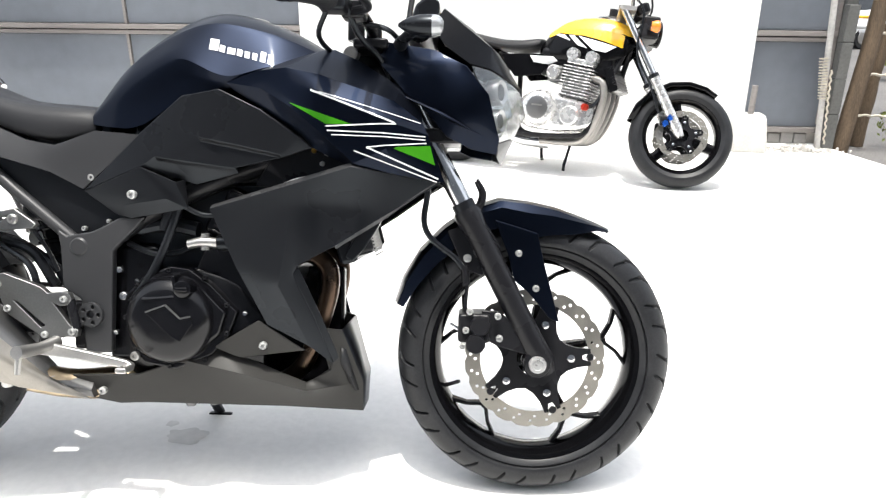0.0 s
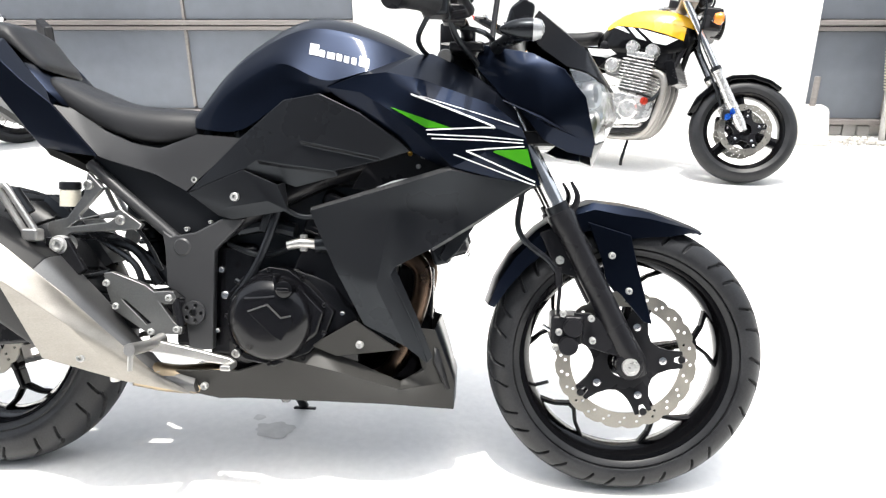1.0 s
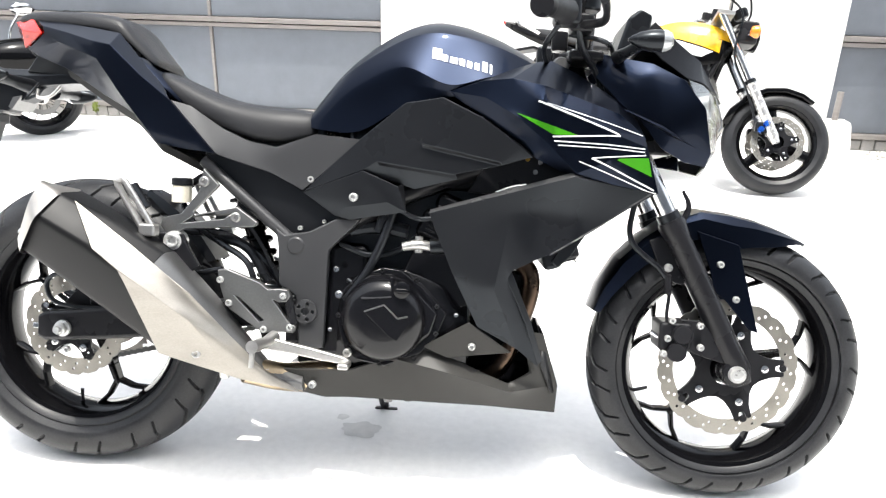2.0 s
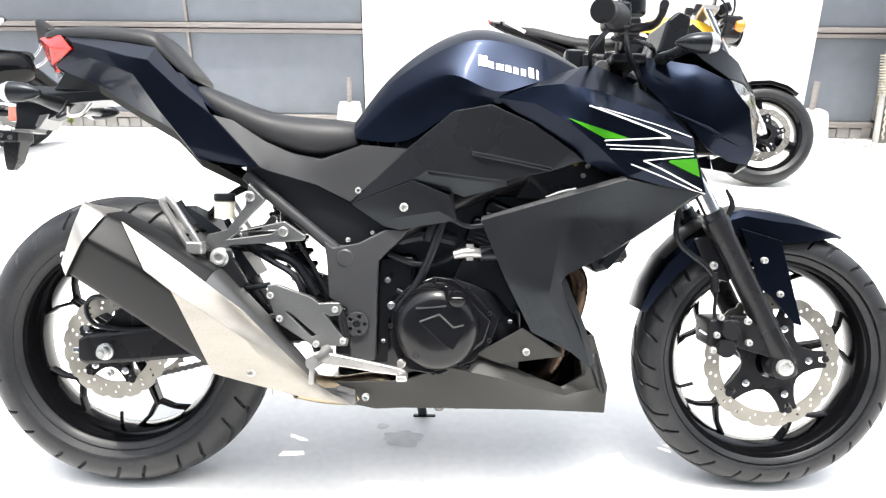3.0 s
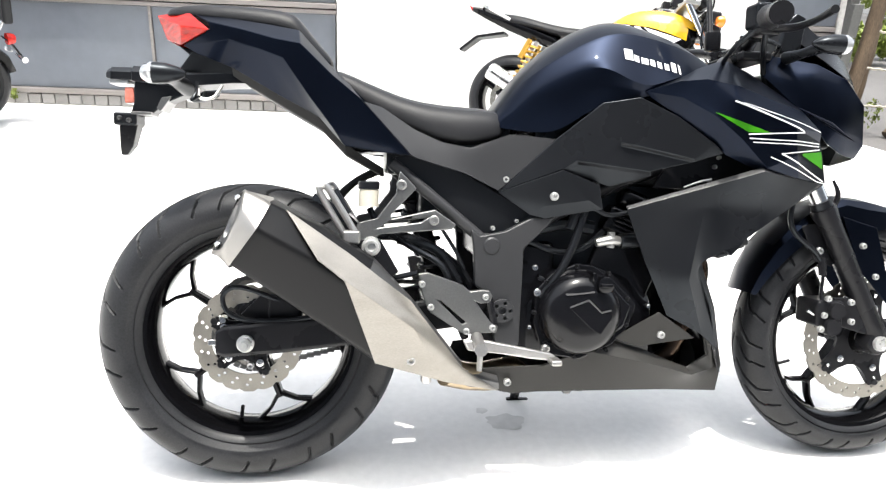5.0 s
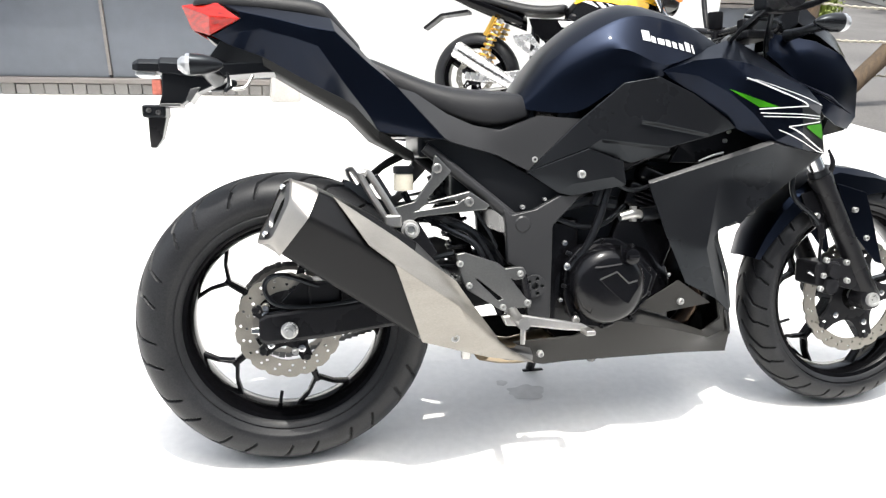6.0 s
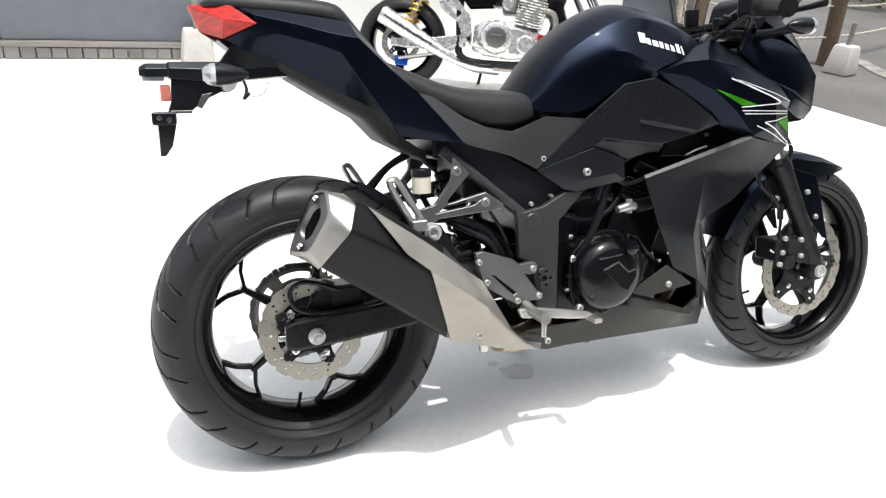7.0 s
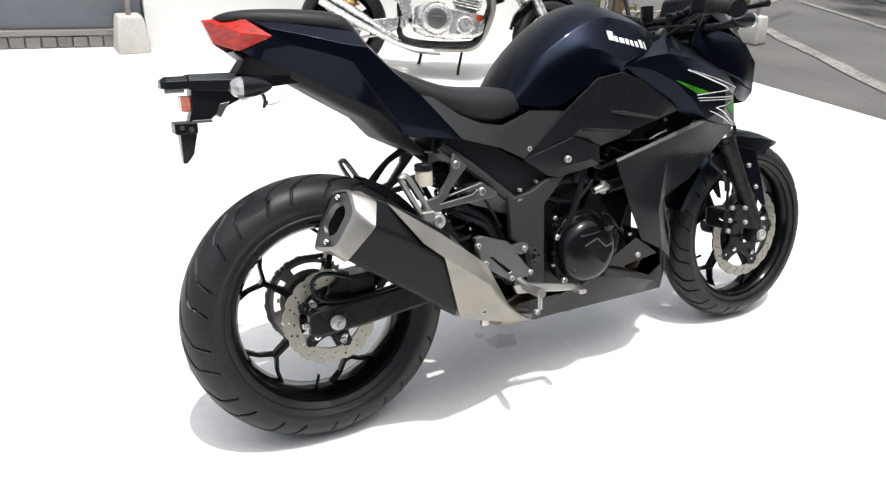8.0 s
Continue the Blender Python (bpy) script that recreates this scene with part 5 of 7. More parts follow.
# two header pipes into a collector, then the silencer
for s in (-1, 1):
    part("header_pipe", tube([(0.875, s * 0.055, 0.47), (0.93, s * 0.065, 0.505), (0.975, s * 0.07, 0.485), (0.985, s * 0.07, 0.44), (0.965, s * 0.065, 0.36), (0.93, s * 0.06, 0.27), (0.87, s * 0.045, 0.225), (0.78, s * 0.03, 0.21)], 0.0195, 16), BRONZE, bike, "heat stained bronze header pipe")
part("collector", tube([(0.80, 0, 0.222), (0.66, -0.02, 0.218), (0.56, -0.06, 0.222), (0.47, -0.11, 0.228), (0.40, -0.15, 0.25)], (0.03, 0.040, 0.036, 0.03, 0.029), 16), TAN_STEEL, bike, "tanned steel collector pipe")
# silencer: a blade with one outer crease; each row is top, crease, bottom, then the inner side
S_ROWS = [[(0.051, -0.250, 0.600), (0.030, -0.288, 0.556), (-0.023, -0.250, 0.486), (-0.018, -0.165, 0.482), (0.030, -0.145, 0.550), (0.054, -0.168, 0.604)],
          [(0.150, -0.232, 0.552), (0.130, -0.282, 0.500), (0.105, -0.240, 0.398), (0.105, -0.155, 0.395), (0.130, -0.138, 0.470), (0.152, -0.155, 0.552)],
          [(0.249, -0.212, 0.489), (0.225, -0.270, 0.438), (0.250, -0.222, 0.294), (0.250, -0.145, 0.290), (0.245, -0.130, 0.400), (0.250, -0.148, 0.489)]]
S_FRONT = [S_ROWS[2], [(0.326, -0.206, 0.408), (0.320, -0.246, 0.371), (0.345, -0.205, 0.262), (0.345, -0.14, 0.262), (0.33, -0.13, 0.34), (0.328, -0.14, 0.406)], [(0.445, -0.136, 0.256), (0.448, -0.160, 0.242), (0.455, -0.150, 0.216), (0.455, -0.12, 0.216), (0.45, -0.11, 0.235), (0.447, -0.118, 0.254)],
           [(0.515, -0.125, 0.236), (0.517, -0.140, 0.222), (0.519, -0.132, 0.206), (0.519, -0.11, 0.206), (0.517, -0.104, 0.22), (0.515, -0.11, 0.234)]]
S_FACE = [(0.012, -0.236, 0.622), (0.010, -0.272, 0.578), (-0.030, -0.246, 0.500), (-0.062, -0.188, 0.494), (-0.034, -0.160, 0.548), (-0.006, -0.176, 0.612)]


def rounded(points, k=0.22, n=4):
    """A closed run of corners with each corner rounded off."""
    out = []
    for i, q in enumerate(points):
        q, before, after = Vector(q), Vector(points[i - 1]), Vector(points[(i + 1) % len(points)])
        a, b = q.lerp(before, k), q.lerp(after, k)
        out += [a.lerp(q, t).lerp(q.lerp(b, t), t) for t in np.linspace(0, 1, n)]
    return out


silencer = part("silencer", loft([rounded(r, 0.12) for r in S_ROWS], close=True), SLEEVE, bike, "matte black silencer sleeve", bevel=0.003)
part("end_pipe", loft([rounded(r, 0.16) for r in S_FRONT], close=True), ALLOY_DARK, silencer, "brushed steel link pipe")
centre = sum((Vector(p) for p in S_FACE), Vector()) / 6
back = (Vector(S_ROWS[0][1]) - Vector(S_FACE[1])).normalized()
rim = rounded([Vector(S_ROWS[0][4]).lerp(Vector(p), 1.03) for p in S_ROWS[0]], 0.14)
face = rounded(S_FACE, 0.24)
inset = [centre + (p - centre) * 0.9 - back * 0.003 for p in face]
tall, wide = (Vector(S_FACE[0]) - Vector(S_FACE[2])) * 0.27, (Vector(S_FACE[1]) - Vector(S_FACE[4])) * 0.27
hole = [centre + tall * math.cos(a) + wide * math.sin(a) for a in [math.atan2((p - centre).dot(wide) / wide.length_squared, (p - centre).dot(tall) / tall.length_squared) for p in face]]
part("silencer_cap", loft([[*r, r[0]] for r in ([p + back * 0.012 for p in rim], rim, [r.lerp(f, 0.82) for r, f in zip(rim, face)], face, inset)]), STEEL, silencer, "brushed steel silencer end cap")
part("cap_face", loft([[*r, r[0]] for r in ([p + back * 0.004 for p in inset], [p - back * 0.001 for p in hole], [p + back * 0.022 for p in hole])]), ALLOY_DARK, silencer, "grey end plate of the silencer")
# inside of the outlet, a short tapering tube in matte black
deep = [centre + (p - centre) * 0.7 + back * 0.040 for p in hole]
part("outlet", loft([[*r, r[0]] for r in ([p + back * 0.010 for p in hole], deep, [centre + back * 0.042 + (p - centre) * 0.02 for p in deep])]), OUTLET_BLACK, silencer, "black oval exhaust outlet")
for k, end in ((0.72, Vector(S_FACE[0]).lerp(Vector(S_FACE[5]), 0.5)), (0.74, Vector(S_FACE[2]).lerp(Vector(S_FACE[3]), 0.5))):
    b = part("cap_screw", lathe([(0, -0.004), (0.006, -0.004), (0.0075, 0.0), (0.0075, 0.004)], 12), CHROME, silencer)
    b.matrix_basis = Matrix.Translation(centre.lerp(end, k) - back * 0.004) @ Vector((0, -1, 0)).rotation_difference(-back).to_matrix().to_4x4()
# bright heat guard lying on the sleeve: an upper strip that widens into the whole lower side
GUARD = [(0.086, -0.247, 0.586), (0.147, -0.291, 0.498), (0.194, -0.287, 0.460), (0.253, -0.236, 0.292), (0.205, -0.252, 0.504), (0.319, -0.250, 0.416), (0.323, -0.262, 0.366), (0.440, -0.160, 0.256), (0.521, -0.142, 0.205), (0.400, -0.188, 0.238)]
GUARD_FACES = [(0, 1, 4), (1, 2, 4), (4, 2, 6, 5), (2, 3, 9, 6), (6, 9, 8, 7), (5, 6, 7)]
hg = part("heat_guard", skin(GUARD, GUARD_FACES), GUARD_STEEL, silencer, "brushed silver heat guard", bevel=0.002, solid=0.003, soft=radians(33))
bolt(0.323, -0.219, 0.293, 0.011, hg)
for x, y in ((0.36, -0.16), (0.44, -0.145)):
    part("guard_bolt", lathe([(0, -0.012), (0.009, -0.012), (0.011, -0.008), (0.011, 0.01), (0, 0.01)], 12), ALLOY, silencer).matrix_basis = pose(x, y, 0.243, 90, 0, 0)

# pillion peg brackets, pegs, rider's peg, brake pedal and master cylinder
for s in (-1, 1):
    y0, y1 = sorted((s * 0.138, s * 0.152))
    br = part("pillion_bracket", plate([[(0.300, 0.662), (0.334, 0.628), (0.282, 0.572), (0.285, 0.566), (0.372, 0.586), (0.416, 0.556), (0.408, 0.546), (0.262, 0.534), (0.230, 0.512), (0.212, 0.540), (0.216, 0.556), (0.255, 0.566), (0.292, 0.615)],
                                        [(0.262, 0.548), (0.345, 0.560), (0.355, 0.568), (0.28, 0.560)]], y0, y1), HEEL, bike, "cast alloy pillion peg bracket", bevel=0.003)
    for x, z in ((0.303, 0.634), (0.370, 0.564)):
        bolt(x, s * 0.152, z, 0.0125, br, ALLOY, out=s)
    part("peg_pivot", lathe([(0, s * 0.166), (0.007, s * 0.166), (0.009, s * 0.172), (0.013, s * 0.172), (0.015, s * 0.166), (0.019, s * 0.165), (0.020, s * 0.160), (0.020, s * 0.13), (0, s * 0.13)], 24, 0.244, 0.510), FASTENER, br, "round alloy mounting boss")
    peg = part("pillion_peg", tube([(0.214, s * 0.188, 0.536), (0.200, s * 0.19, 0.560), (0.160, s * 0.195, 0.624), (0.150, s * 0.196, 0.628), (0.144, s * 0.195, 0.618), (0.184, s * 0.19, 0.548), (0.196, s * 0.188, 0.528)], 0.0068, 10, steps=3), ALLOY, br, "folded alloy pillion peg")
    part("peg_knuckle", box(0.188, 0.222, min(s * 0.172, s * 0.200), max(s * 0.172, s * 0.200), 0.518, 0.544), ALLOY, br, bevel=0.005)
    if s < 0:
        part("peg_rubber", tube([(0.196, s * 0.180, 0.575), (0.168, s * 0.184, 0.620)], 0.011, 10, steps=1), PLASTIC, br)
    y0, y1 = sorted((s * 0.150, s * 0.166))
    fb = part("peg_bracket", plate([[(0.340, 0.456), (0.358, 0.459), (0.430, 0.434), (0.446, 0.421), (0.470, 0.424), (0.486, 0.423), (0.493, 0.411), (0.487, 0.398), (0.468, 0.396), (0.457, 0.401), (0.490, 0.358), (0.506, 0.349), (0.502, 0.335), (0.470, 0.335), (0.438, 0.331), (0.366, 0.377), (0.357, 0.392), (0.347, 0.42)],
                                    [(0.378, 0.404), (0.386, 0.402), (0.440, 0.357), (0.431, 0.353)]], y0, y1), HEEL, bike, "grey alloy rider peg bracket", bevel=0.002)
    part("bracket_link", tube([(0.486, s * 0.157, 0.408), (0.498, s * 0.157, 0.352)], 0.009, 10, steps=1), SATIN, fb)
    for x, z in ((0.347, 0.436), (0.366, 0.389), (0.478, 0.410), (0.494, 0.346), (0.440, 0.339)):
        bolt(x, s * 0.166, z, 0.0085, fb, FASTENER, out=s)
    part("rider_peg", tube([(0.462, s * 0.165, 0.325), (0.458, s * 0.215, 0.322), (0.452, s * 0.275, 0.326)], (0.013, 0.011, 0.0125), 12), ALLOY, fb, "cast alloy rider peg")
    part("peg_feeler", tube([(0.452, s * 0.268, 0.325), (0.450, s * 0.270, 0.285)], (0.006, 0.005), 8, steps=1), ALLOY, fb)
pedal = part("brake_pedal", plate([[(0.430, 0.325), (0.470, 0.326), (0.540, 0.313), (0.612, 0.298), (0.626, 0.290), (0.625, 0.281), (0.568, 0.287), (0.500, 0.298), (0.440, 0.304)]], -0.192, -0.178), ALLOY, bike, "silver brake pedal", bevel=0.004)
part("pedal_toe", box(0.606, 0.628, -0.225, -0.185, 0.279, 0.291), ALLOY, pedal, bevel=0.004)
mc = part("rear_master_cylinder", tube([(0.405, -0.145, 0.40), (0.43, -0.147, 0.355), (0.44, -0.15, 0.32)], (0.012, 0.013, 0.008), 12), SATIN, bike, "black rear master cylinder")
part("reservoir_hose", tube([(0.240, -0.105, 0.585), (0.265, -0.108, 0.545), (0.33, -0.115, 0.505), (0.39, -0.13, 0.47), (0.415, -0.14, 0.41)], 0.007, 8), PLASTIC, mc, "black reservoir hose")
res = part("fluid_reservoir", lathe([(0, -0.022), (0.016, -0.022), (0.0205, -0.018), (0.0205, 0.016), (0, 0.016)], 20), RESERVOIR, bike, "milky brake fluid reservoir with black lid")
res.matrix_basis = pose(0.239, -0.112, 0.604, -90, 0, 0)
part("lid", lathe([(0, -0.036), (0.019, -0.036), (0.022, -0.033), (0.022, -0.02), (0, -0.02)], 20), PLASTIC, res, "black screw lid")
for pts, r in (([(0.20, -0.14, 0.44), (0.27, -0.13, 0.44), (0.34, -0.14, 0.455)], 0.006), ([(0.24, -0.10, 0.53), (0.34, -0.105, 0.52), (0.42, -0.10, 0.47), (0.46, -0.1, 0.42)], 0.010), ([(0.38, -0.12, 0.56), (0.42, -0.118, 0.50), (0.44, -0.118, 0.46)], 0.004), ([(0.30, -0.10, 0.52), (0.38, -0.11, 0.50), (0.43, -0.11, 0.43)], 0.010)):
    part("rear_cable", tube(pts, r, 8), PLASTIC, bike, "black cable by the swingarm")
part("silencer_hanger", plate([[(0.215, 0.525), (0.262, 0.525), (0.30, 0.46), (0.275, 0.44), (0.22, 0.48)]], -0.165, -0.150), SATIN, bike, bevel=0.003)

# rear mudguard arm, indicators, plate holder
arm_rows = [[Vector((x, y * w, z + q * h)) for y, q in ((-1, -0.5), (-1, 0.1), (-0.7, 0.5), (0.7, 0.5), (1, 0.1), (1, -0.5))] for x, z, w, h in ((0.03, 0.850, 0.05, 0.03), (-0.04, 0.850, 0.05, 0.034), (-0.150, 0.843, 0.043, 0.040), (-0.243, 0.847, 0.038, 0.032), (-0.245, 0.847, 0.033, 0.026), (-0.285, 0.847, 0.033, 0.026), (-0.297, 0.845, 0.026, 0.016))]
holder = part("plate_holder", loft(arm_rows, close=True), PLASTIC, bike, "black plastic tail arm", bevel=0.004)
web = [[Vector((x, y, z)) for x, y in ((a, -w), (b, -w), (b, w), (a, w))] for z, a, b, w in ((0.836, -0.240, -0.098, 0.032), (0.815, -0.242, -0.125, 0.030), (0.790, -0.243, -0.180, 0.027), (0.764, -0.252, -0.212, 0.024))]
part("holder_web", loft(web, close=True), PLASTIC, holder, bevel=0.004)
WEDGE = [(-0.122, -0.044, 0.896), (-0.152, -0.040, 0.856), (-0.030, -0.048, 0.846), (-0.030, -0.066, 0.872), (-0.085, -0.060, 0.900)]
part("tail_wedge", skin(WEDGE + [(x, -y, z) for x, y, z in WEDGE], [(0, 1, 2, 3, 4), (5, 9, 8, 7, 6), (0, 5, 6, 1), (1, 6, 7, 2), (2, 7, 8, 3), (3, 8, 9, 4), (4, 9, 5, 0)]), PLASTIC, holder, bevel=0.004)
part("lamp_tab", plate([[(-0.150, 0.905), (-0.118, 0.897), (-0.100, 0.889), (-0.128, 0.887)]], -0.036, 0.036), PLASTIC, holder, bevel=0.002)
part("lamp_bracket", plate([[(-0.166, 0.804), (-0.186, 0.800), (-0.196, 0.778), (-0.188, 0.772)]], -0.0355, 0.0355), HEEL, holder, "grey steel lamp bracket", bevel=0.001)
part("plate_clip", box(-0.282, -0.236, -0.036, 0.030, 0.742, 0.768), PLASTIC, holder, "black plate clamp", bevel=0.005)
part("clip_plate", box(-0.246, -0.206, -0.038, 0.024, 0.764, 0.770, None, None), HEEL, holder, "grey steel clamp plate", bevel=0.001)
for x, y, z in ((-0.268, -0.036, 0.756), (-0.250, -0.036, 0.752)):
    bolt(x, y, z, 0.006, holder, ALLOY_DARK)
part("plate_leg", loft([[Vector((x, y, z)) for x, y in ((a, -w - 0.006), (b, -w), (b, w - 0.006), (a, w - 0.006))] for z, a, b, w in ((0.748, -0.272, -0.236, 0.024), (0.700, -0.272, -0.248, 0.019), (0.681, -0.272, -0.262, 0.012))], close=True), SATIN, holder, "dark steel plate leg", bevel=0.002)
for s in (-1, 1):
    part("indicator_stem", tube([(-0.135, s * 0.03, 0.822), (-0.145, s * 0.10, 0.828), (-0.148, s * 0.146, 0.831)], (0.018, 0.012, 0.013), 12), PLASTIC, holder)
    ind = part("rear_indicator", loft([[Vector((x + 0.0 * r, s * (0.165 + 0.020 * r * math.cos(a)), 0.832 + 0.020 * r * math.sin(a))) for a in np.linspace(0, math.tau, 13)[:-1]] for x, r in ((-0.108, 0.25), (-0.120, 0.62), (-0.142, 0.95), (-0.166, 1.05))], close=True), PLASTIC, holder, "indicator in a black housing")
    part("lens", loft([[Vector((x, s * (0.165 + 0.020 * r * math.cos(a)), 0.832 + 0.020 * r * math.sin(a))) for a in np.linspace(0, math.tau, 10)[:-1]] for x, r in ((-0.164, 1.02), (-0.172, 1.0), (-0.182, 0.82), (-0.188, 0.5))], close=True), CLEAR_LENS, ind, "clear indicator lens")
part("plate_lamp", box(-0.292, -0.252, -0.026, 0.026, 0.826, 0.838), CLEAR_LENS, holder, "clear number plate lamp", bevel=0.003)
part("reflector", box(-0.262, -0.243, -0.024, 0.020, 0.788, 0.820), PINK_LENS, holder, "small faded red reflector", bevel=0.003)
part("wire", tube([(-0.11, -0.06, 0.83), (-0.105, -0.09, 0.808), (-0.112, -0.10, 0.79), (-0.10, -0.085, 0.80)], 0.003, 6), PLASTIC, holder, "loose black wire")
part("helmet_hook", tube([(-0.06, -0.06, 0.825), (-0.075, -0.075, 0.80), (-0.10, -0.078, 0.797), (-0.105, -0.07, 0.815)], 0.0035, 6), ALLOY, holder)
# side stand on the far side, reaching down to the ground
part("side_stand", tube([(0.64, 0.10, 0.25), (0.64, 0.19, 0.13), (0.645, 0.255, 0.062)], (0.013, 0.012, 0.012), 10), SATIN, bike, "black side stand")
part("stand_foot", box(0.62, 0.68, 0.235, 0.285, 0.0555, 0.0655), SATIN, bike, bevel=0.003)
for x, y, z in ((0.69, -0.06, 0.186), (0.73, -0.03, 0.182)):
    part("drain_bolt", lathe([(0, -0.012), (0.009, -0.012), (0.011, -0.008), (0.011, 0.01), (0, 0.01)], 12), ALLOY_DARK, bike).matrix_basis = pose(x, y, z, 90, 0, 0)

# ---- the yellow and black roadster beside the wall ----
def three_spoke(name, bead, half, turn):
    h = half * 0.78
    bm = lathe([(bead, -h), (bead + 0.006, -h), (bead - 0.012, -h * 0.6), (bead - 0.012, h * 0.6), (bead + 0.006, h), (bead, h), (bead - 0.022, h * 0.6), (bead - 0.026, 0), (bead - 0.022, -h * 0.6), (bead, -h)], 64)
    ob = part(name, bm, GLOSS, road, "black three spoke cast wheel")
    bm = lathe([(0.012, -0.05), (0.045, -0.05), (0.05, -0.03), (0.05, 0.03), (0.045, 0.05), (0.012, 0.05), (0.012, -0.05)], 28)
    part("hub", bm, GLOSS, ob)
    for i in range(3):
        a = turn + i * math.tau / 3
        bm = bmesh.new()
        spoke_bar(bm, 0.035, a, bead - 0.014, a + 0.10, 0.055, 0.060, 0.05, 0.04)
        part("spoke", bm, GLOSS, ob)
    return ob


def plain_tyre(radius, half, bead, parent):
    c = half * 0.86
    prof = [(bead - 0.004, -half * 0.7), (bead + 0.01, -half * 0.85)] + [(radius - c + c * math.cos(a), half * math.sin(a)) for a in np.linspace(radians(-92), radians(92), 15)] + [(bead + 0.01, half * 0.85), (bead - 0.004, half * 0.7), (bead - 0.004, -half * 0.7)]
    return part("tyre", lathe(prof, 80), RUBBER, parent, "black road tyre")


HEAD = radians(-27)
base = Matrix.Translation((1.202, 3.174, 0)) @ Matrix.Rotation(HEAD, 4, "Z") @ Matrix.Rotation(radians(-12), 4, "X") @ Matrix.Diagonal((0.923, 0.923, 0.923, 1))
road = thing("motorcycle", "yellow and black roadster motorcycle with polished four cylinder engine", "motorcycle", base)
Y_R, Y_F = Vector((0, 0, 0.305)), Vector((1.5, 0, 0.298))
rw2 = three_spoke("rear_wheel", 0.222, 0.085, 0.4)
rw2.location = Y_R
plain_tyre(0.312, 0.085, 0.222, rw2)
wave_disc(0.135, 0.095, 12, -0.08, rw2, "round drilled rear disc", 18, 5, 0.2)
# steered front end
axis = Vector((-0.52, 0, 0.853)).normalized()
pivot = Vector((1.13, 0, 0.85))
steer = Matrix.Translation(pivot) @ Matrix.Rotation(radians(21.7), 4, axis) @ Matrix.Translation(-pivot)
upper = steer @ Matrix.Translation((-0.06, 0, 0))
fw2 = three_spoke("front_wheel", 0.222, 0.06, 1.75)
fw2.matrix_basis = steer @ Matrix.Translation(Y_F)
plain_tyre(0.302, 0.06, 0.222, fw2)
for s in (-1, 1):
    d2 = wave_disc(0.149, 0.112, 12, s * 0.07, fw2, "drilled steel front disc", 22, 5, 0.3)
fork2 = []
for s in (-1, 1):
    y = s * 0.105
    lo = Vector((1.475, y, 0.298))
    leg = part("fork_slider", tube([lo - axis * 0.02, lo + axis * 0.03, lo + axis * 0.34, lo + axis * 0.36], (0.022, 0.031, 0.029, 0.034), 16, steps=1), POLISHED, road, "silver fork slider")
    leg.matrix_basis = steer
    fork2.append(leg)
    part("fork_tube", tube([lo + axis * 0.35, lo + axis * 0.82], 0.0215, 16, steps=1), CHROME, leg, "chrome fork tube")
    part("fork_gaiter", tube([lo + axis * 0.355, lo + axis * 0.385], 0.032, 16, steps=1), PLASTIC, leg)
    cb = part("front_caliper", box(1.355, 1.435, min(y * 0.7, y * 1.15), max(y * 0.7, y * 1.15), 0.33, 0.39), SATIN, leg, "black caliper with blue caps", bevel=0.01)
    for q in (0.345, 0.382):
        part("caliper_cap", lathe([(0, s * 0.135), (0.016, s * 0.135), (0.019, s * 0.130), (0.019, s * 0.11), (0, s * 0.11)], 16, 1.385 + (q - 0.345) * 0.7, q), BLUE, leg, "blue anodised caliper cap")
rows = []
for a, r, w in ((168, 0.330, 0.05), (150, 0.335, 0.062), (130, 0.338, 0.066), (110, 0.338, 0.066), (90, 0.336, 0.064), (72, 0.333, 0.058), (58, 0.330, 0.045)):
    c, s_ = math.cos(radians(a)), math.sin(radians(a))
    rows.append([Vector((Y_F.x + (r - q) * c, y, Y_F.z + (r - q) * s_)) for y, q in ((-w, 0.035), (-w * 0.9, 0.008), (-w * 0.4, 0), (w * 0.4, 0), (w * 0.9, 0.008), (w, 0.035))])
part("front_mudguard", loft(rows), GLOSS, road, "gloss black front mudguard", solid=0.004).matrix_basis = steer
hl = part("headlight", lathe([(0, -0.09), (0.05, -0.085), (0.085, -0.05), (0.09, 0.0), (0.092, 0.01), (0.08, 0.02), (0.05, 0.028), (0, 0.03)], 32), GLOSS, road, "round black headlight")
hl.matrix_basis = upper @ pose(1.335, 0, 0.90, 0, 0, -90) @ Matrix.Diagonal((0.86, 0.86, 0.86, 1))
part("headlight_bracket", box(1.22, 1.33, -0.13, 0.13, 0.83, 0.97), SATIN, road, bevel=0.02).matrix_basis = upper
for s in (-1, 1):
    it = part("indicator", lathe([(0, -0.03), (0.025, -0.028), (0.036, 0), (0.034, 0.015), (0.02, 0.024), (0, 0.026)], 16), AMBER, road, "amber front indicator")
    it.matrix_basis = upper @ pose(1.30, s * 0.19, 0.88, 0, 0, -90)
    part("indicator_stem", tube([(1.26, s * 0.10, 0.875), (1.28, s * 0.18, 0.88)], 0.012, 10, steps=1), CHROME, road).matrix_basis = upper
    part("clock", lathe([(0, -0.03), (0.035, -0.03), (0.042, -0.02), (0.044, 0.02), (0.04, 0.025), (0, 0.026)], 20), SATIN, road, "round clock").matrix_basis = upper @ pose(1.22, s * 0.06, 1.02, 60, 0, 90)
bar2 = part("handlebar", tube([(0.98, -0.38, 1.06), (1.06, -0.28, 1.10), (1.14, -0.14, 1.08), (1.16, 0, 1.02), (1.14, 0.14, 1.08), (1.06, 0.28, 1.10), (0.98, 0.38, 1.06)], 0.0115, 10), CHROME, road, "chrome handlebar")
bar2.matrix_basis = upper
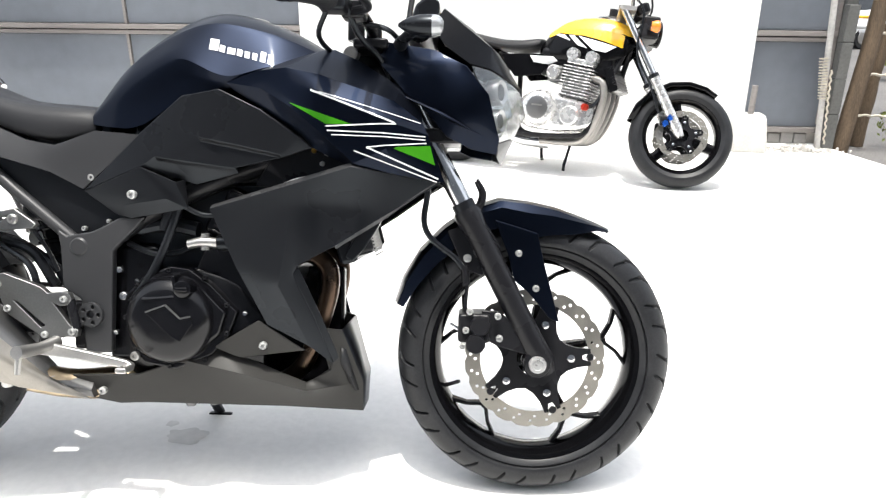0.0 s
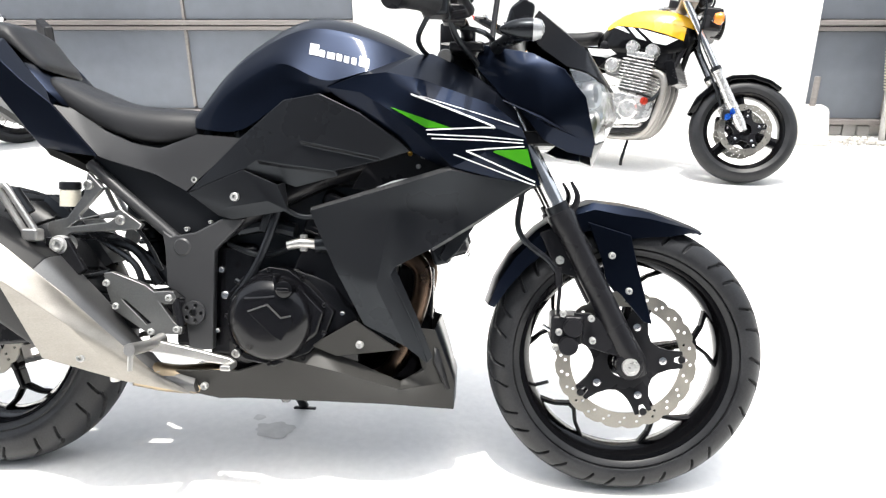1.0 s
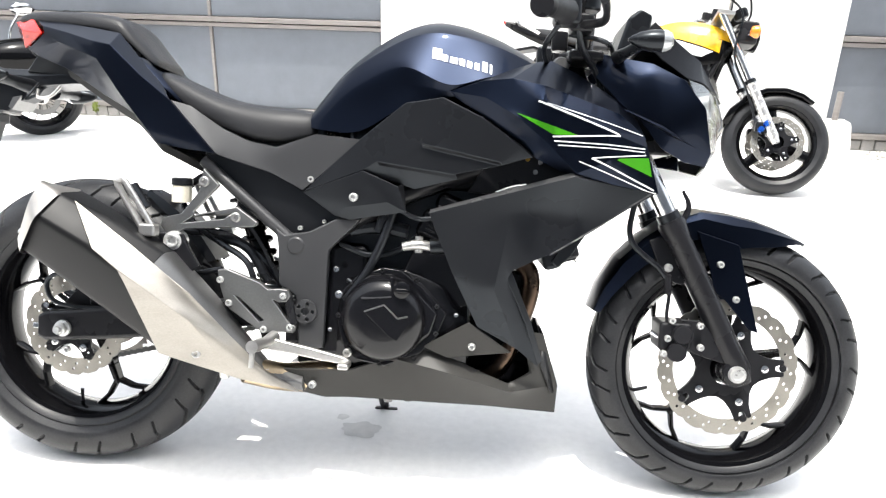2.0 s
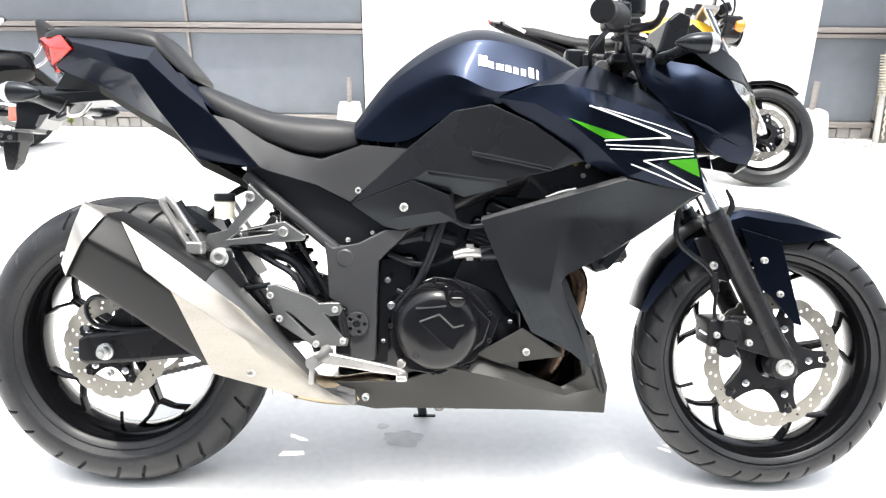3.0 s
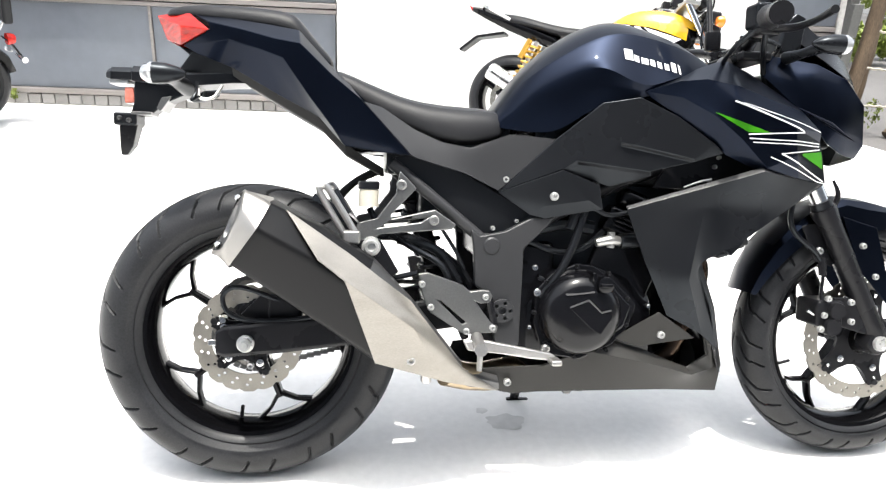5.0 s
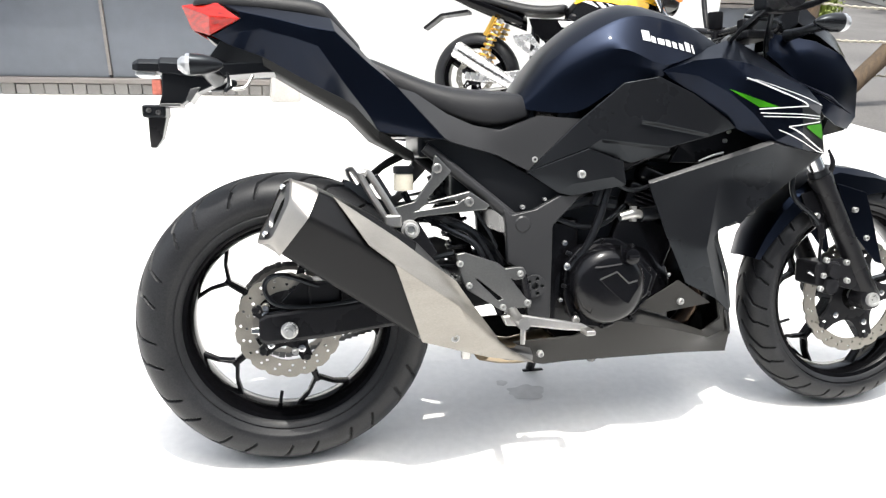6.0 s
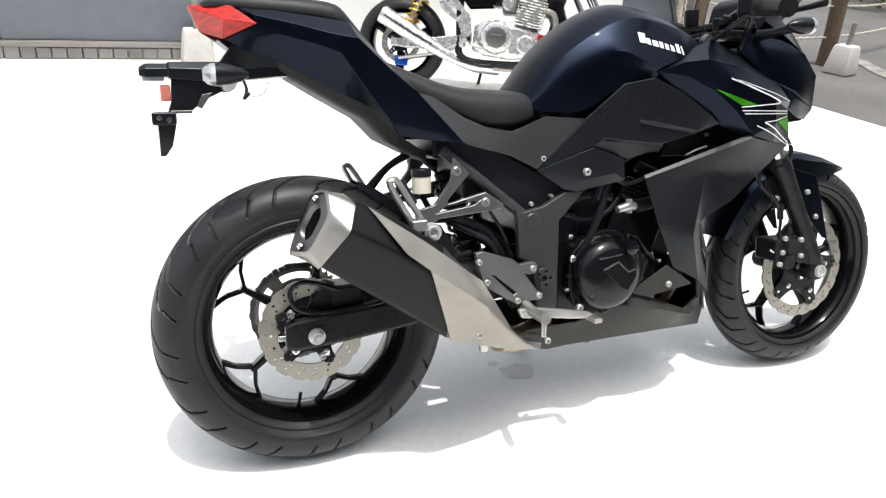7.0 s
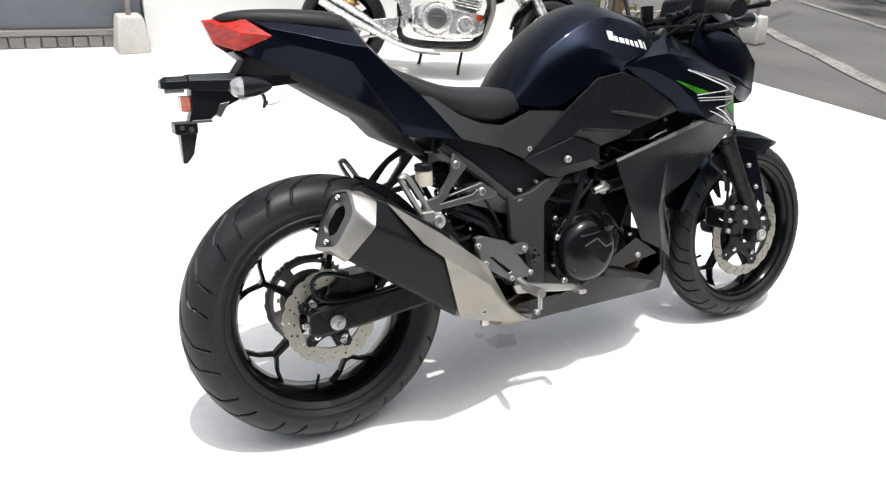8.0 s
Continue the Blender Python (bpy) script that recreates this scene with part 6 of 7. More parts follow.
for s in (-1, 1):
    part("grip", tube([(0.97, s * 0.39, 1.055), (1.03, s * 0.315, 1.088)], 0.018, 12, steps=1), VINYL, bar2, "black rubber grip")
    part("lever", tube([(1.10, s * 0.22, 1.08), (1.12, s * 0.30, 1.07), (1.06, s * 0.40, 1.05)], 0.007, 8), ALLOY, bar2, "silver lever")
    part("switch_housing", box(1.04, 1.09, min(s * 0.22, s * 0.27), max(s * 0.22, s * 0.27), 1.07, 1.12), SATIN, bar2, bevel=0.006)
    part("master_cylinder", box(1.09, 1.16, min(s * 0.17, s * 0.23), max(s * 0.17, s * 0.23), 1.07, 1.13), SATIN, bar2, bevel=0.006)
for pts in ([(1.10, -0.2, 1.07), (1.22, -0.15, 0.98), (1.22, -0.12, 0.75), (1.33, -0.12, 0.55), (1.40, -0.12, 0.40)], [(1.1, 0.2, 1.07), (1.28, 0.1, 1.05), (1.24, 0.05, 0.85), (1.1, 0.05, 0.8)], [(1.08, -0.24, 1.08), (1.2, -0.18, 1.14), (1.27, -0.1, 1.0), (1.18, -0.07, 0.86)]):
    part("control_cable", tube(pts, 0.0065, 8), PLASTIC, bar2, "black cable")
part("top_yoke", box(1.08, 1.18, -0.13, 0.13, 0.985, 1.012), ALLOY, road, bevel=0.006).matrix_basis = upper


def tank_rows(k0, k1, grow=0.0):
    """Rows of the roadster's tank between two heights of its side (0: lower edge, 1: ridge)."""
    rows = []
    for x, w, zt, zb in ((0.555, 0.07, 0.80, 0.725), (0.61, 0.12, 0.875, 0.705), (0.70, 0.155, 0.945, 0.70), (0.82, 0.165, 0.972, 0.70), (0.94, 0.165, 0.970, 0.70), (1.04, 0.145, 0.952, 0.705), (1.11, 0.10, 0.915, 0.74), (1.14, 0.05, 0.88, 0.79)):
        line = [(math.cos(a) ** 0.6 if a < 1.57 else 0.0, math.sin(a)) for a in np.linspace(0, math.pi / 2, 9)]
        pts = []
        for c, s_ in line:
            pts.append((w * (0.9 + 0.1 * min(1, s_ * 4)) * c, zb + (zt - zb) * s_ ** 1.15))
        sel = pts[int(k0 * 8):int(k1 * 8) + 1]
        rows.append((x, sel))
    return rows


full = [[Vector((x, -y, z)) for y, z in sel] + [Vector((x, y, z)) for y, z in sel[::-1][1:]] for x, sel in tank_rows(0, 1)]
tank2 = part("fuel_tank", loft(full), GLOSS, road, "yellow fuel tank with black and white flashes", subsurf=1)
tank2.location = (-0.04, 0, 0)
for s in (-1, 1):
    rows = [[Vector((x, s * y * 1.02, z + 0.004)) for y, z in sel] for x, sel in tank_rows(0.5, 1.0)[1:]]
    part("tank_flash", loft(rows), YELLOW, tank2, "yellow top of the tank", subsurf=1)
dg = bpy.context.evaluated_depsgraph_get()
dg.update()
roadster_tree = BVHTree.FromObject(tank2, dg)
decal("tank_flash", [(0.645, 0.865), (0.74, 0.855), (0.86, 0.845), (0.98, 0.818), (1.09, 0.785)], [(0.645, 0.87), (0.74, 0.90), (0.86, 0.90), (0.98, 0.90), (1.09, 0.86)], YELLOW, roadster_tree, tank2, "yellow side of the tank", 20, 0.004)
for lower, upper in (([(0.655, 0.852), (0.775, 0.812)], [(0.650, 0.860), (0.725, 0.852)]), ([(0.755, 0.849), (0.825, 0.786)], [(0.790, 0.847), (0.885, 0.772)]), ([(0.820, 0.844), (0.925, 0.762)], [(1.060, 0.790), (1.000, 0.752)])):
    decal("tank_bar", lower, upper, WHITE, roadster_tree, tank2, "slanting white bar", 12, 0.004)
part("fuel_cap", lathe([(0, 0), (0.03, 0), (0.038, -0.006), (0.038, -0.02)], 20), CHROME, tank2).matrix_basis = pose(0.92, 0, 0.985, 90, 0, 0)
seat_rows = []
for x, w, zt, zb in ((-0.22, 0.06, 0.86, 0.82), (-0.15, 0.10, 0.885, 0.81), (0.0, 0.125, 0.87, 0.80), (0.14, 0.13, 0.84, 0.77), (0.30, 0.135, 0.815, 0.74), (0.45, 0.12, 0.82, 0.745), (0.56, 0.085, 0.85, 0.765)):
    seat_rows.append([Vector((x, y * w, zb + q * (zt - zb))) for y, q in ((-0.9, 0), (-1, 0.4), (-0.8, 0.9), (-0.3, 1), (0.3, 1), (0.8, 0.9), (1, 0.4), (0.9, 0))])
part("air_box", box(0.60, 1.06, -0.125, 0.125, 0.60, 0.775), SATIN, road, "black air box and frame under the tank", bevel=0.03)
part("seat", loft(seat_rows, close=True), VINYL, road, "black vinyl dual seat", subsurf=2)
tail_rows = [[Vector((x, y * w, z + q * h)) for y, q in ((-1, 0), (-0.9, 0.7), (-0.4, 1), (0.4, 1), (0.9, 0.7), (1, 0))] for x, w, z, h in ((0.30, 0.13, 0.66, 0.09), (0.10, 0.12, 0.72, 0.09), (-0.12, 0.10, 0.79, 0.08), (-0.28, 0.06, 0.85, 0.06), (-0.36, 0.03, 0.885, 0.03))]
tail2 = part("tail_cowl", loft(tail_rows), GLOSS, road, "gloss black tail cowl with a white flash", solid=0.004)
part("tail_light", skin([(-0.36, -0.03, 0.885), (-0.36, 0.03, 0.885), (-0.395, 0, 0.925), (-0.30, -0.05, 0.87), (-0.30, 0.05, 0.87)], [(0, 1, 2), (3, 0, 2), (1, 4, 2)]), RED_LENS, tail2, "red tail light", solid=0.004)
part("grab_rail", tube([(-0.05, -0.12, 0.83), (-0.22, -0.10, 0.90), (-0.28, 0, 0.92), (-0.22, 0.10, 0.90), (-0.05, 0.12, 0.83)], 0.011, 10), CHROME, road, "chrome grab rail")
part("rear_mudguard", skin([(-0.10, -0.07, 0.76), (-0.30, -0.06, 0.72), (-0.42, -0.05, 0.62), (-0.10, 0.07, 0.76), (-0.30, 0.06, 0.72), (-0.42, 0.05, 0.62)], [(0, 1, 4, 3), (1, 2, 5, 4)]), SATIN, road, "black rear mudguard with plate holder", solid=0.02, bevel=0.006)
for s in (-1, 1):
    part("side_panel", skin([(0.22, s * 0.13, 0.72), (0.50, s * 0.135, 0.73), (0.58, s * 0.13, 0.70), (0.50, s * 0.14, 0.60), (0.33, s * 0.14, 0.58), (0.25, s * 0.135, 0.66)], [(0, 1, 2, 3, 4, 5)]), GLOSS, road, "gloss black side panel", solid=0.006, bevel=0.003)
    part("side_flash", skin([(0.40, s * 0.145, 0.715), (0.55, s * 0.142, 0.715), (0.585, s * 0.138, 0.69), (0.53, s * 0.145, 0.665), (0.43, s * 0.147, 0.675)], [(0, 1, 2, 3, 4)]), WHITE, road, "white flash", solid=0.003)
    part("frame_tube", tube([(1.12, s * 0.05, 0.80), (1.05, s * 0.12, 0.55), (0.98, s * 0.14, 0.30), (0.86, s * 0.14, 0.24), (0.45, s * 0.14, 0.24), (0.40, s * 0.13, 0.40), (0.38, s * 0.11, 0.70)], 0.017, 10), SATIN, road, "black cradle frame tube")
    shock = part("rear_shock", tube([(0.02, s * 0.14, 0.36), (0.16, s * 0.13, 0.70)], 0.016, 10, steps=1), ALLOY, road, "rear shock with a gold spring")
    coil = [Vector((0.035 + 0.11 * t, s * 0.138, 0.40 + 0.27 * t)) + 0.032 * Vector((math.cos(t * 50) * 0.93, math.sin(t * 50), -math.cos(t * 50) * 0.38)) for t in np.linspace(0, 1, 90)]
    part("spring", tube(coil, 0.007, 6, steps=1), GOLD, shock, "gold coil spring")
    part("reservoir", tube([(0.115, s * 0.145, 0.71), (0.06, s * 0.145, 0.585)], 0.02, 12, steps=1), GOLD, shock)
    arm_pts = [[Vector((x, s * 0.125 + q * 0.022, z + r * h)) for q, r in ((-1, -1), (1, -1), (1, 1), (-1, 1))] for x, z, h in ((-0.06, 0.305, 0.025), (0.04, 0.305, 0.032), (0.24, 0.325, 0.036), (0.44, 0.36, 0.04))]
    part("swingarm", loft(arm_pts, close=True), POLISHED, road, "polished alloy swingarm", bevel=0.008)
    part("torque_arm", tube([(0.0, s * 0.14, 0.20), (0.28, s * 0.14, 0.26), (0.42, s * 0.14, 0.34)], 0.010, 8, steps=1), ALLOY, road)
part("rear_caliper", box(-0.03, 0.06, -0.115, -0.04, 0.15, 0.22), BLUE, road, "blue rear caliper", bevel=0.012)
part("peg_bracket", plate([[(0.20, 0.60), (0.32, 0.62), (0.42, 0.52), (0.45, 0.36), (0.40, 0.34), (0.34, 0.47), (0.22, 0.55)], [(0.28, 0.57), (0.36, 0.54), (0.34, 0.50)]], -0.165, -0.145), POLISHED, road, "polished alloy peg bracket", bevel=0.004)
part("rider_peg", tube([(0.42, -0.16, 0.36), (0.42, -0.27, 0.37)], 0.014, 10, steps=1), PLASTIC, road)
part("brake_pedal", tube([(0.42, -0.17, 0.34), (0.52, -0.18, 0.32), (0.60, -0.19, 0.325)], 0.011, 8), ALLOY, road, "silver brake pedal")
# air cooled engine
eng = [[Vector((x, y * w, z0 + (z1 - z0) * q)) for y, q in ((-0.9, 0), (-1, 0.15), (-1, 0.85), (-0.9, 1), (0.9, 1), (1, 0.85), (1, 0.15), (0.9, 0))] for x, w, z0, z1 in ((0.44, 0.11, 0.30, 0.46), (0.52, 0.16, 0.27, 0.50), (0.70, 0.19, 0.26, 0.50), (0.86, 0.19, 0.28, 0.46), (0.94, 0.15, 0.31, 0.42))]
engine2 = part("engine", loft(eng, close=True), POLISHED, road, "polished air cooled four cylinder engine", bevel=0.012)
part("clutch_cover", lathe([(0, -0.232), (0.085, -0.232), (0.098, -0.226), (0.108, -0.21), (0.112, -0.18)], 40, 0.60, 0.395), POLISHED, engine2, "round polished clutch cover")
part("cover_inset", lathe([(0, -0.236), (0.062, -0.236), (0.07, -0.232), (0.07, -0.226)], 36, 0.60, 0.395), ALLOY_DARK, engine2, "grey inset of the cover with a plain bar")
part("cover_bar", box(0.565, 0.635, -0.239, -0.235, 0.405, 0.415), STEEL, engine2)
part("pickup_cover", lathe([(0, -0.21), (0.05, -0.21), (0.06, -0.2), (0.062, -0.17)], 28, 0.80, 0.365), POLISHED, engine2)
me = Matrix.Translation((0.80, 0, 0.47)) @ Matrix.Rotation(radians(8), 4, "Y")
part("cylinder_block", box(-0.075, 0.075, -0.19, 0.19, 0, 0.19, None, me), ALLOY_DARK, engine2)
for i in range(10):
    part("cooling_fin", box(-0.098, 0.098, -0.205, 0.205, 0.012 + i * 0.0185, 0.018 + i * 0.0185, None, me), POLISHED, engine2, bevel=0.002)
part("cylinder_head", box(-0.085, 0.085, -0.2, 0.2, 0.198, 0.235, None, me), POLISHED, engine2, bevel=0.01)
for s in (-1, 1):
    for q in (-0.05, 0.05):
        part("cam_cover", tube([me @ Vector((q * 1.2, s * 0.21, 0.255)), me @ Vector((q * 1.2, 0, 0.255))], 0.036, 14, steps=1), POLISHED, engine2, "rounded cam cover end")
part("carburettors", box(0.62, 0.72, -0.18, 0.18, 0.56, 0.66), ALLOY_DARK, engine2, "bank of carburettors", bevel=0.02)
part("carburettor_top", lathe([(0, -0.195), (0.035, -0.195), (0.045, -0.18), (0.045, -0.1)], 20, 0.66, 0.62), POLISHED, engine2)
part("oil_cap", lathe([(0, -0.222), (0.018, -0.222), (0.022, -0.215), (0.022, -0.19)], 16, 0.895, 0.42), RED, engine2, "red anodised cap")
part("oil_pipe", tube([(0.90, -0.18, 0.42), (0.94, -0.17, 0.44), (0.97, -0.14, 0.50), (1.0, -0.1, 0.58)], 0.012, 10), PLASTIC, engine2, "black oil hose")
mo = pose(1.07, 0, 0.60, 0, -22, 0)
oc = part("oil_cooler", box(-0.025, 0.025, -0.13, 0.13, -0.075, 0.075, None, mo), SATIN, road, "black finned oil cooler", bevel=0.004)
for i in range(9):
    part("cooler_fin", box(-0.03, 0.03, -0.138, 0.138, -0.07 + i * 0.0165, -0.063 + i * 0.0165, None, mo), SATIN, oc)
for i, y in enumerate((-0.15, -0.055, 0.055, 0.15)):
    part("header_pipe", tube([(0.90, y, 0.60), (0.985, y * 1.02, 0.575), (1.005, y, 0.48), (0.965, y * 0.9, 0.32), (0.90, y * 0.75, 0.225), (0.80, y * 0.6, 0.20), (0.62, y * 0.5 - 0.03, 0.195)], 0.021, 12), STEEL, road, "bright steel header pipe")
part("collector", tube([(0.66, -0.03, 0.195), (0.50, -0.06, 0.195), (0.38, -0.12, 0.215), (0.28, -0.16, 0.25)], (0.05, 0.045, 0.03, 0.028), 14), CHROME, road, "chrome collector")
sil2 = part("silencer", tube([(0.36, -0.15, 0.225), (0.26, -0.175, 0.27), (0.08, -0.185, 0.36), (-0.14, -0.19, 0.47), (-0.15, -0.19, 0.475)], (0.028, 0.038, 0.054, 0.060, 0.054), 20, steps=2), POLISHED, road, "brushed steel megaphone silencer")
part("silencer_seam", tube([(0.20, -0.222, 0.312), (0.06, -0.243, 0.372), (-0.13, -0.250, 0.470)], 0.006, 8, steps=2), SATIN, sil2, "dark seam along the silencer")
part("side_stand", tube([(0.52, 0.14, 0.22), (0.50, 0.24, 0.1), (0.49, 0.30, 0.06)], 0.012, 8), SATIN, road, "black side stand")
part("stand_leg", tube([(0.62, -0.08, 0.20), (0.60, -0.10, 0.06), (0.60, -0.10, 0.02)], 0.010, 8, steps=1), SATIN, road)

# engine, tank and panels set to their places along the frame
FORWARD = {"engine": 0.06, "header_pipe": 0.04, "collector": 0.04, "silencer": 0.03, "fuel_tank": 0.06, "side_stand": 0.06, "stand_leg": 0.24, "side_panel": 0.12, "side_flash": 0.14, "seat": 0.03, "peg_bracket": 0.05, "rider_peg": 0.06, "brake_pedal": 0.06}
for ob in road.children:
    ob.matrix_basis = Matrix.Translation((FORWARD.get(ob.name.split(".")[0], 0.0), 0, 0)) @ ob.matrix_basis

# ---- the dark cruiser parked beside the steel panels ----
base = Matrix.Translation((-2.68, 4.25, 0)) @ Matrix.Rotation(radians(222), 4, "Z") @ Matrix.Rotation(radians(-9), 4, "X")
cruiser = thing("motorcycle", "dark grey cruiser motorcycle with chrome bars and a backrest", "motorcycle", base)
for p, r, w in ((Vector((0, 0, 0.31)), 0.315, 0.075), (Vector((1.62, 0, 0.32)), 0.32, 0.055)):
    wl = part("wheel", lathe([(r - 0.10, -w * 0.7), (r - 0.085, -w * 0.8), (r - 0.10, 0), (r - 0.085, w * 0.8), (r - 0.10, w * 0.7), (r - 0.12, 0), (r - 0.10, -w * 0.7)], 56), GLOSS, cruiser, "dark spoked wheel")
    wl.location = p
    plain_tyre(r, w, r - 0.09, wl)
    part("hub", lathe([(0, -0.06), (0.05, -0.06), (0.055, -0.04), (0.055, 0.04), (0.05, 0.06), (0, 0.06)], 20), ALLOY, wl)
    for i in range(20):
        a = i * math.tau / 20
        b = a + (0.25 if i % 2 else -0.25)
        part("spoke", tube([(0.05 * math.cos(b), 0.03 * (1 if i % 4 < 2 else -1), 0.05 * math.sin(b)), ((r - 0.11) * math.cos(a), 0, (r - 0.11) * math.sin(a))], 0.004, 5, steps=1), ALLOY_DARK, wl)
    part("brake_disc", plate([circle(0, 0, 0.13, 40), circle(0, 0, 0.09, 32)], 0.072, 0.077), ALLOY_DARK, wl, "steel brake disc", smooth=False)
rows = []
for a, w in ((30, 0.085), (60, 0.09), (90, 0.09), (120, 0.09), (150, 0.085), (168, 0.07)):
    c, s_ = math.cos(radians(a)), math.sin(radians(a))
    rows.append([Vector(((0.36 - q) * c, y, 0.31 + (0.36 - q) * s_)) for y, q in ((-w, 0.06), (-w * 0.9, 0.01), (-w * 0.4, 0), (w * 0.4, 0), (w * 0.9, 0.01), (w, 0.06))])
part("rear_mudguard", loft(rows), GLOSS, cruiser, "gloss dark rear mudguard", solid=0.005)
cl = part("tail_light", lathe([(0, -0.04), (0.03, -0.036), (0.042, -0.01), (0.042, 0.02), (0, 0.03)], 20), RED_LENS, cruiser, "round red tail light")
cl.matrix_basis = pose(-0.34, 0, 0.60, 0, 0, -90)
part("lamp_bracket", skin([(-0.30, -0.03, 0.62), (-0.36, -0.03, 0.56), (-0.42, -0.03, 0.46), (-0.30, 0.03, 0.62), (-0.36, 0.03, 0.56), (-0.42, 0.03, 0.46)], [(0, 1, 4, 3), (1, 2, 5, 4)]), SATIN, cruiser, solid=0.01)
for s in (-1, 1):
    part("indicator", tube([(-0.36, s * 0.04, 0.50), (-0.37, s * 0.12, 0.49), (-0.375, s * 0.16, 0.488)], (0.008, 0.012, 0.022), 12), CHROME, cruiser, "chrome rear indicator")
    part("backrest_bar", tube([(0.10, s * 0.11, 0.60), (-0.16, s * 0.11, 0.64), (-0.26, s * 0.11, 0.72), (-0.29, s * 0.10, 0.86)], 0.010, 8), CHROME, cruiser, "chrome backrest bar")
    part("rear_shock", tube([(0.02, s * 0.12, 0.34), (0.18, s * 0.12, 0.62)], 0.026, 12, steps=1), CHROME, cruiser, "chrome shock")
    part("swingarm", tube([(0, s * 0.115, 0.31), (0.45, s * 0.11, 0.36)], 0.022, 10, steps=1), SATIN, cruiser)
    part("fork_leg", tube([(1.62, s * 0.10, 0.32), (1.20, s * 0.10, 1.02)], 0.026, 12, steps=1), CHROME, cruiser, "chrome fork leg")
    part("exhaust", tube([(0.75, s * 0.12, 0.45), (0.82, s * 0.15, 0.30), (0.70, s * 0.16, 0.25), (0.60, s * 0.17, 0.24), (0.42, s * 0.17, 0.24)], (0.022, 0.024, 0.024, 0.03, 0.03), 12), CHROME, cruiser, "chrome exhaust pipe")
part("backrest", box(-0.33, -0.265, -0.165, 0.165, 0.74, 0.93), VINYL, cruiser, "black padded backrest", bevel=0.022, segments=4)
rows = [[Vector((x, y * w, zb + q * (zt - zb))) for y, q in ((-0.9, 0), (-1, 0.4), (-0.75, 0.9), (0, 1), (0.75, 0.9), (1, 0.4), (0.9, 0))] for x, w, zt, zb in ((-0.20, 0.09, 0.73, 0.66), (-0.05, 0.12, 0.74, 0.64), (0.12, 0.13, 0.75, 0.62), (0.25, 0.15, 0.72, 0.60), (0.45, 0.15, 0.70, 0.58), (0.60, 0.09, 0.70, 0.62))]
part("seat", loft(rows, close=True), VINYL, cruiser, "black stepped dual seat", subsurf=2)
rows = [[Vector((x, y * w, zb + q * (zt - zb))) for y, q in ((-0.5, 0), (-1, 0.35), (-0.9, 0.75), (-0.4, 1), (0.4, 1), (0.9, 0.75), (1, 0.35), (0.5, 0))] for x, w, zt, zb in ((0.50, 0.04, 0.72, 0.66), (0.60, 0.11, 0.78, 0.62), (0.80, 0.15, 0.84, 0.60), (1.0, 0.15, 0.86, 0.62), (1.12, 0.10, 0.84, 0.68), (1.17, 0.04, 0.80, 0.74))]
part("fuel_tank", loft(rows, close=True), GLOSS, cruiser, "gloss dark grey teardrop tank", subsurf=2)
part("engine", box(0.50, 0.95, -0.14, 0.14, 0.26, 0.58), ALLOY_DARK, cruiser, "grey alloy engine", bevel=0.05, segments=3)
b3 = part("handlebar", tube([(0.80, -0.42, 1.0), (0.95, -0.36, 1.06), (1.12, -0.14, 1.05), (1.18, 0, 0.98), (1.12, 0.14, 1.05), (0.95, 0.36, 1.06), (0.80, 0.42, 1.0)], 0.0125, 10), CHROME, cruiser, "wide chrome handlebar")
for s in (-1, 1):
    part("grip", tube([(0.79, s * 0.425, 0.995), (0.90, s * 0.38, 1.04)], 0.019, 12, steps=1), VINYL, b3, "black grip")
    part("mirror_stalk", tube([(1.0, s * 0.33, 1.06), (0.99, s * 0.40, 1.16), (0.98, s * 0.44, 1.20)], 0.006, 8), CHROME, b3)
    part("mirror", lathe([(0, -0.012), (0.05, -0.01), (0.062, 0.002), (0.05, 0.02), (0, 0.03)], 20), CHROME, b3, "chrome oval mirror").matrix_basis = pose(0.98, s * 0.46, 1.23, 0, 0, 90) @ Matrix.Diagonal((1.3, 1, 0.75, 1))
part("headlight", lathe([(0, -0.10), (0.07, -0.08), (0.095, 0.0), (0.09, 0.02), (0, 0.035)], 24), CHROME, cruiser, "round chrome headlight").matrix_basis = pose(1.36, 0, 0.86, 0, 0, -90)
part("side_stand", tube([(0.62, 0.12, 0.24), (0.60, 0.22, 0.1), (0.60, 0.27, 0.05)], 0.012, 8), SATIN, cruiser)

at = lambda p: base.inverted() @ Vector(p)
c = at((-2.57, 4.00, 0.62))
bag = part("saddlebag", loft([[c + Vector((q * 0.235, r * 0.125 * math.cos(a), r * 0.13 * math.sin(a))) for a in np.linspace(0, math.tau, 17)[:-1]] for q, r in ((-1, 0.35), (-0.92, 0.7), (-0.7, 0.94), (-0.2, 1.04), (0.4, 1.0), (0.85, 0.75), (1, 0.35))], close=True), GLOSS, cruiser, "glossy black rounded saddlebag", subsurf=1)
part("bag_lid", tube([c + Vector((-0.16, 0.02, 0.115)), c + Vector((0, 0, 0.137)), c + Vector((0.16, -0.02, 0.118))], 0.008, 8), SATIN, bag)
m1 = part("mirror_stalk", tube([at((-2.75, 4.1, 0.62)), at((-2.74, 4.14, 0.80)), at((-2.66, 4.16, 0.93))], 0.009, 8), CHROME, cruiser, "bent chrome stalk")
mr2 = part("mirror", lathe([(0, -0.012), (0.04, -0.01), (0.055, 0.002), (0.04, 0.02), (0, 0.03)], 20), CHROME, m1, "small chrome mirror")
mr2.matrix_basis = Matrix.Translation(at((-2.63, 4.16, 0.955))) @ Matrix.Diagonal((1.5, 1, 0.8, 1))

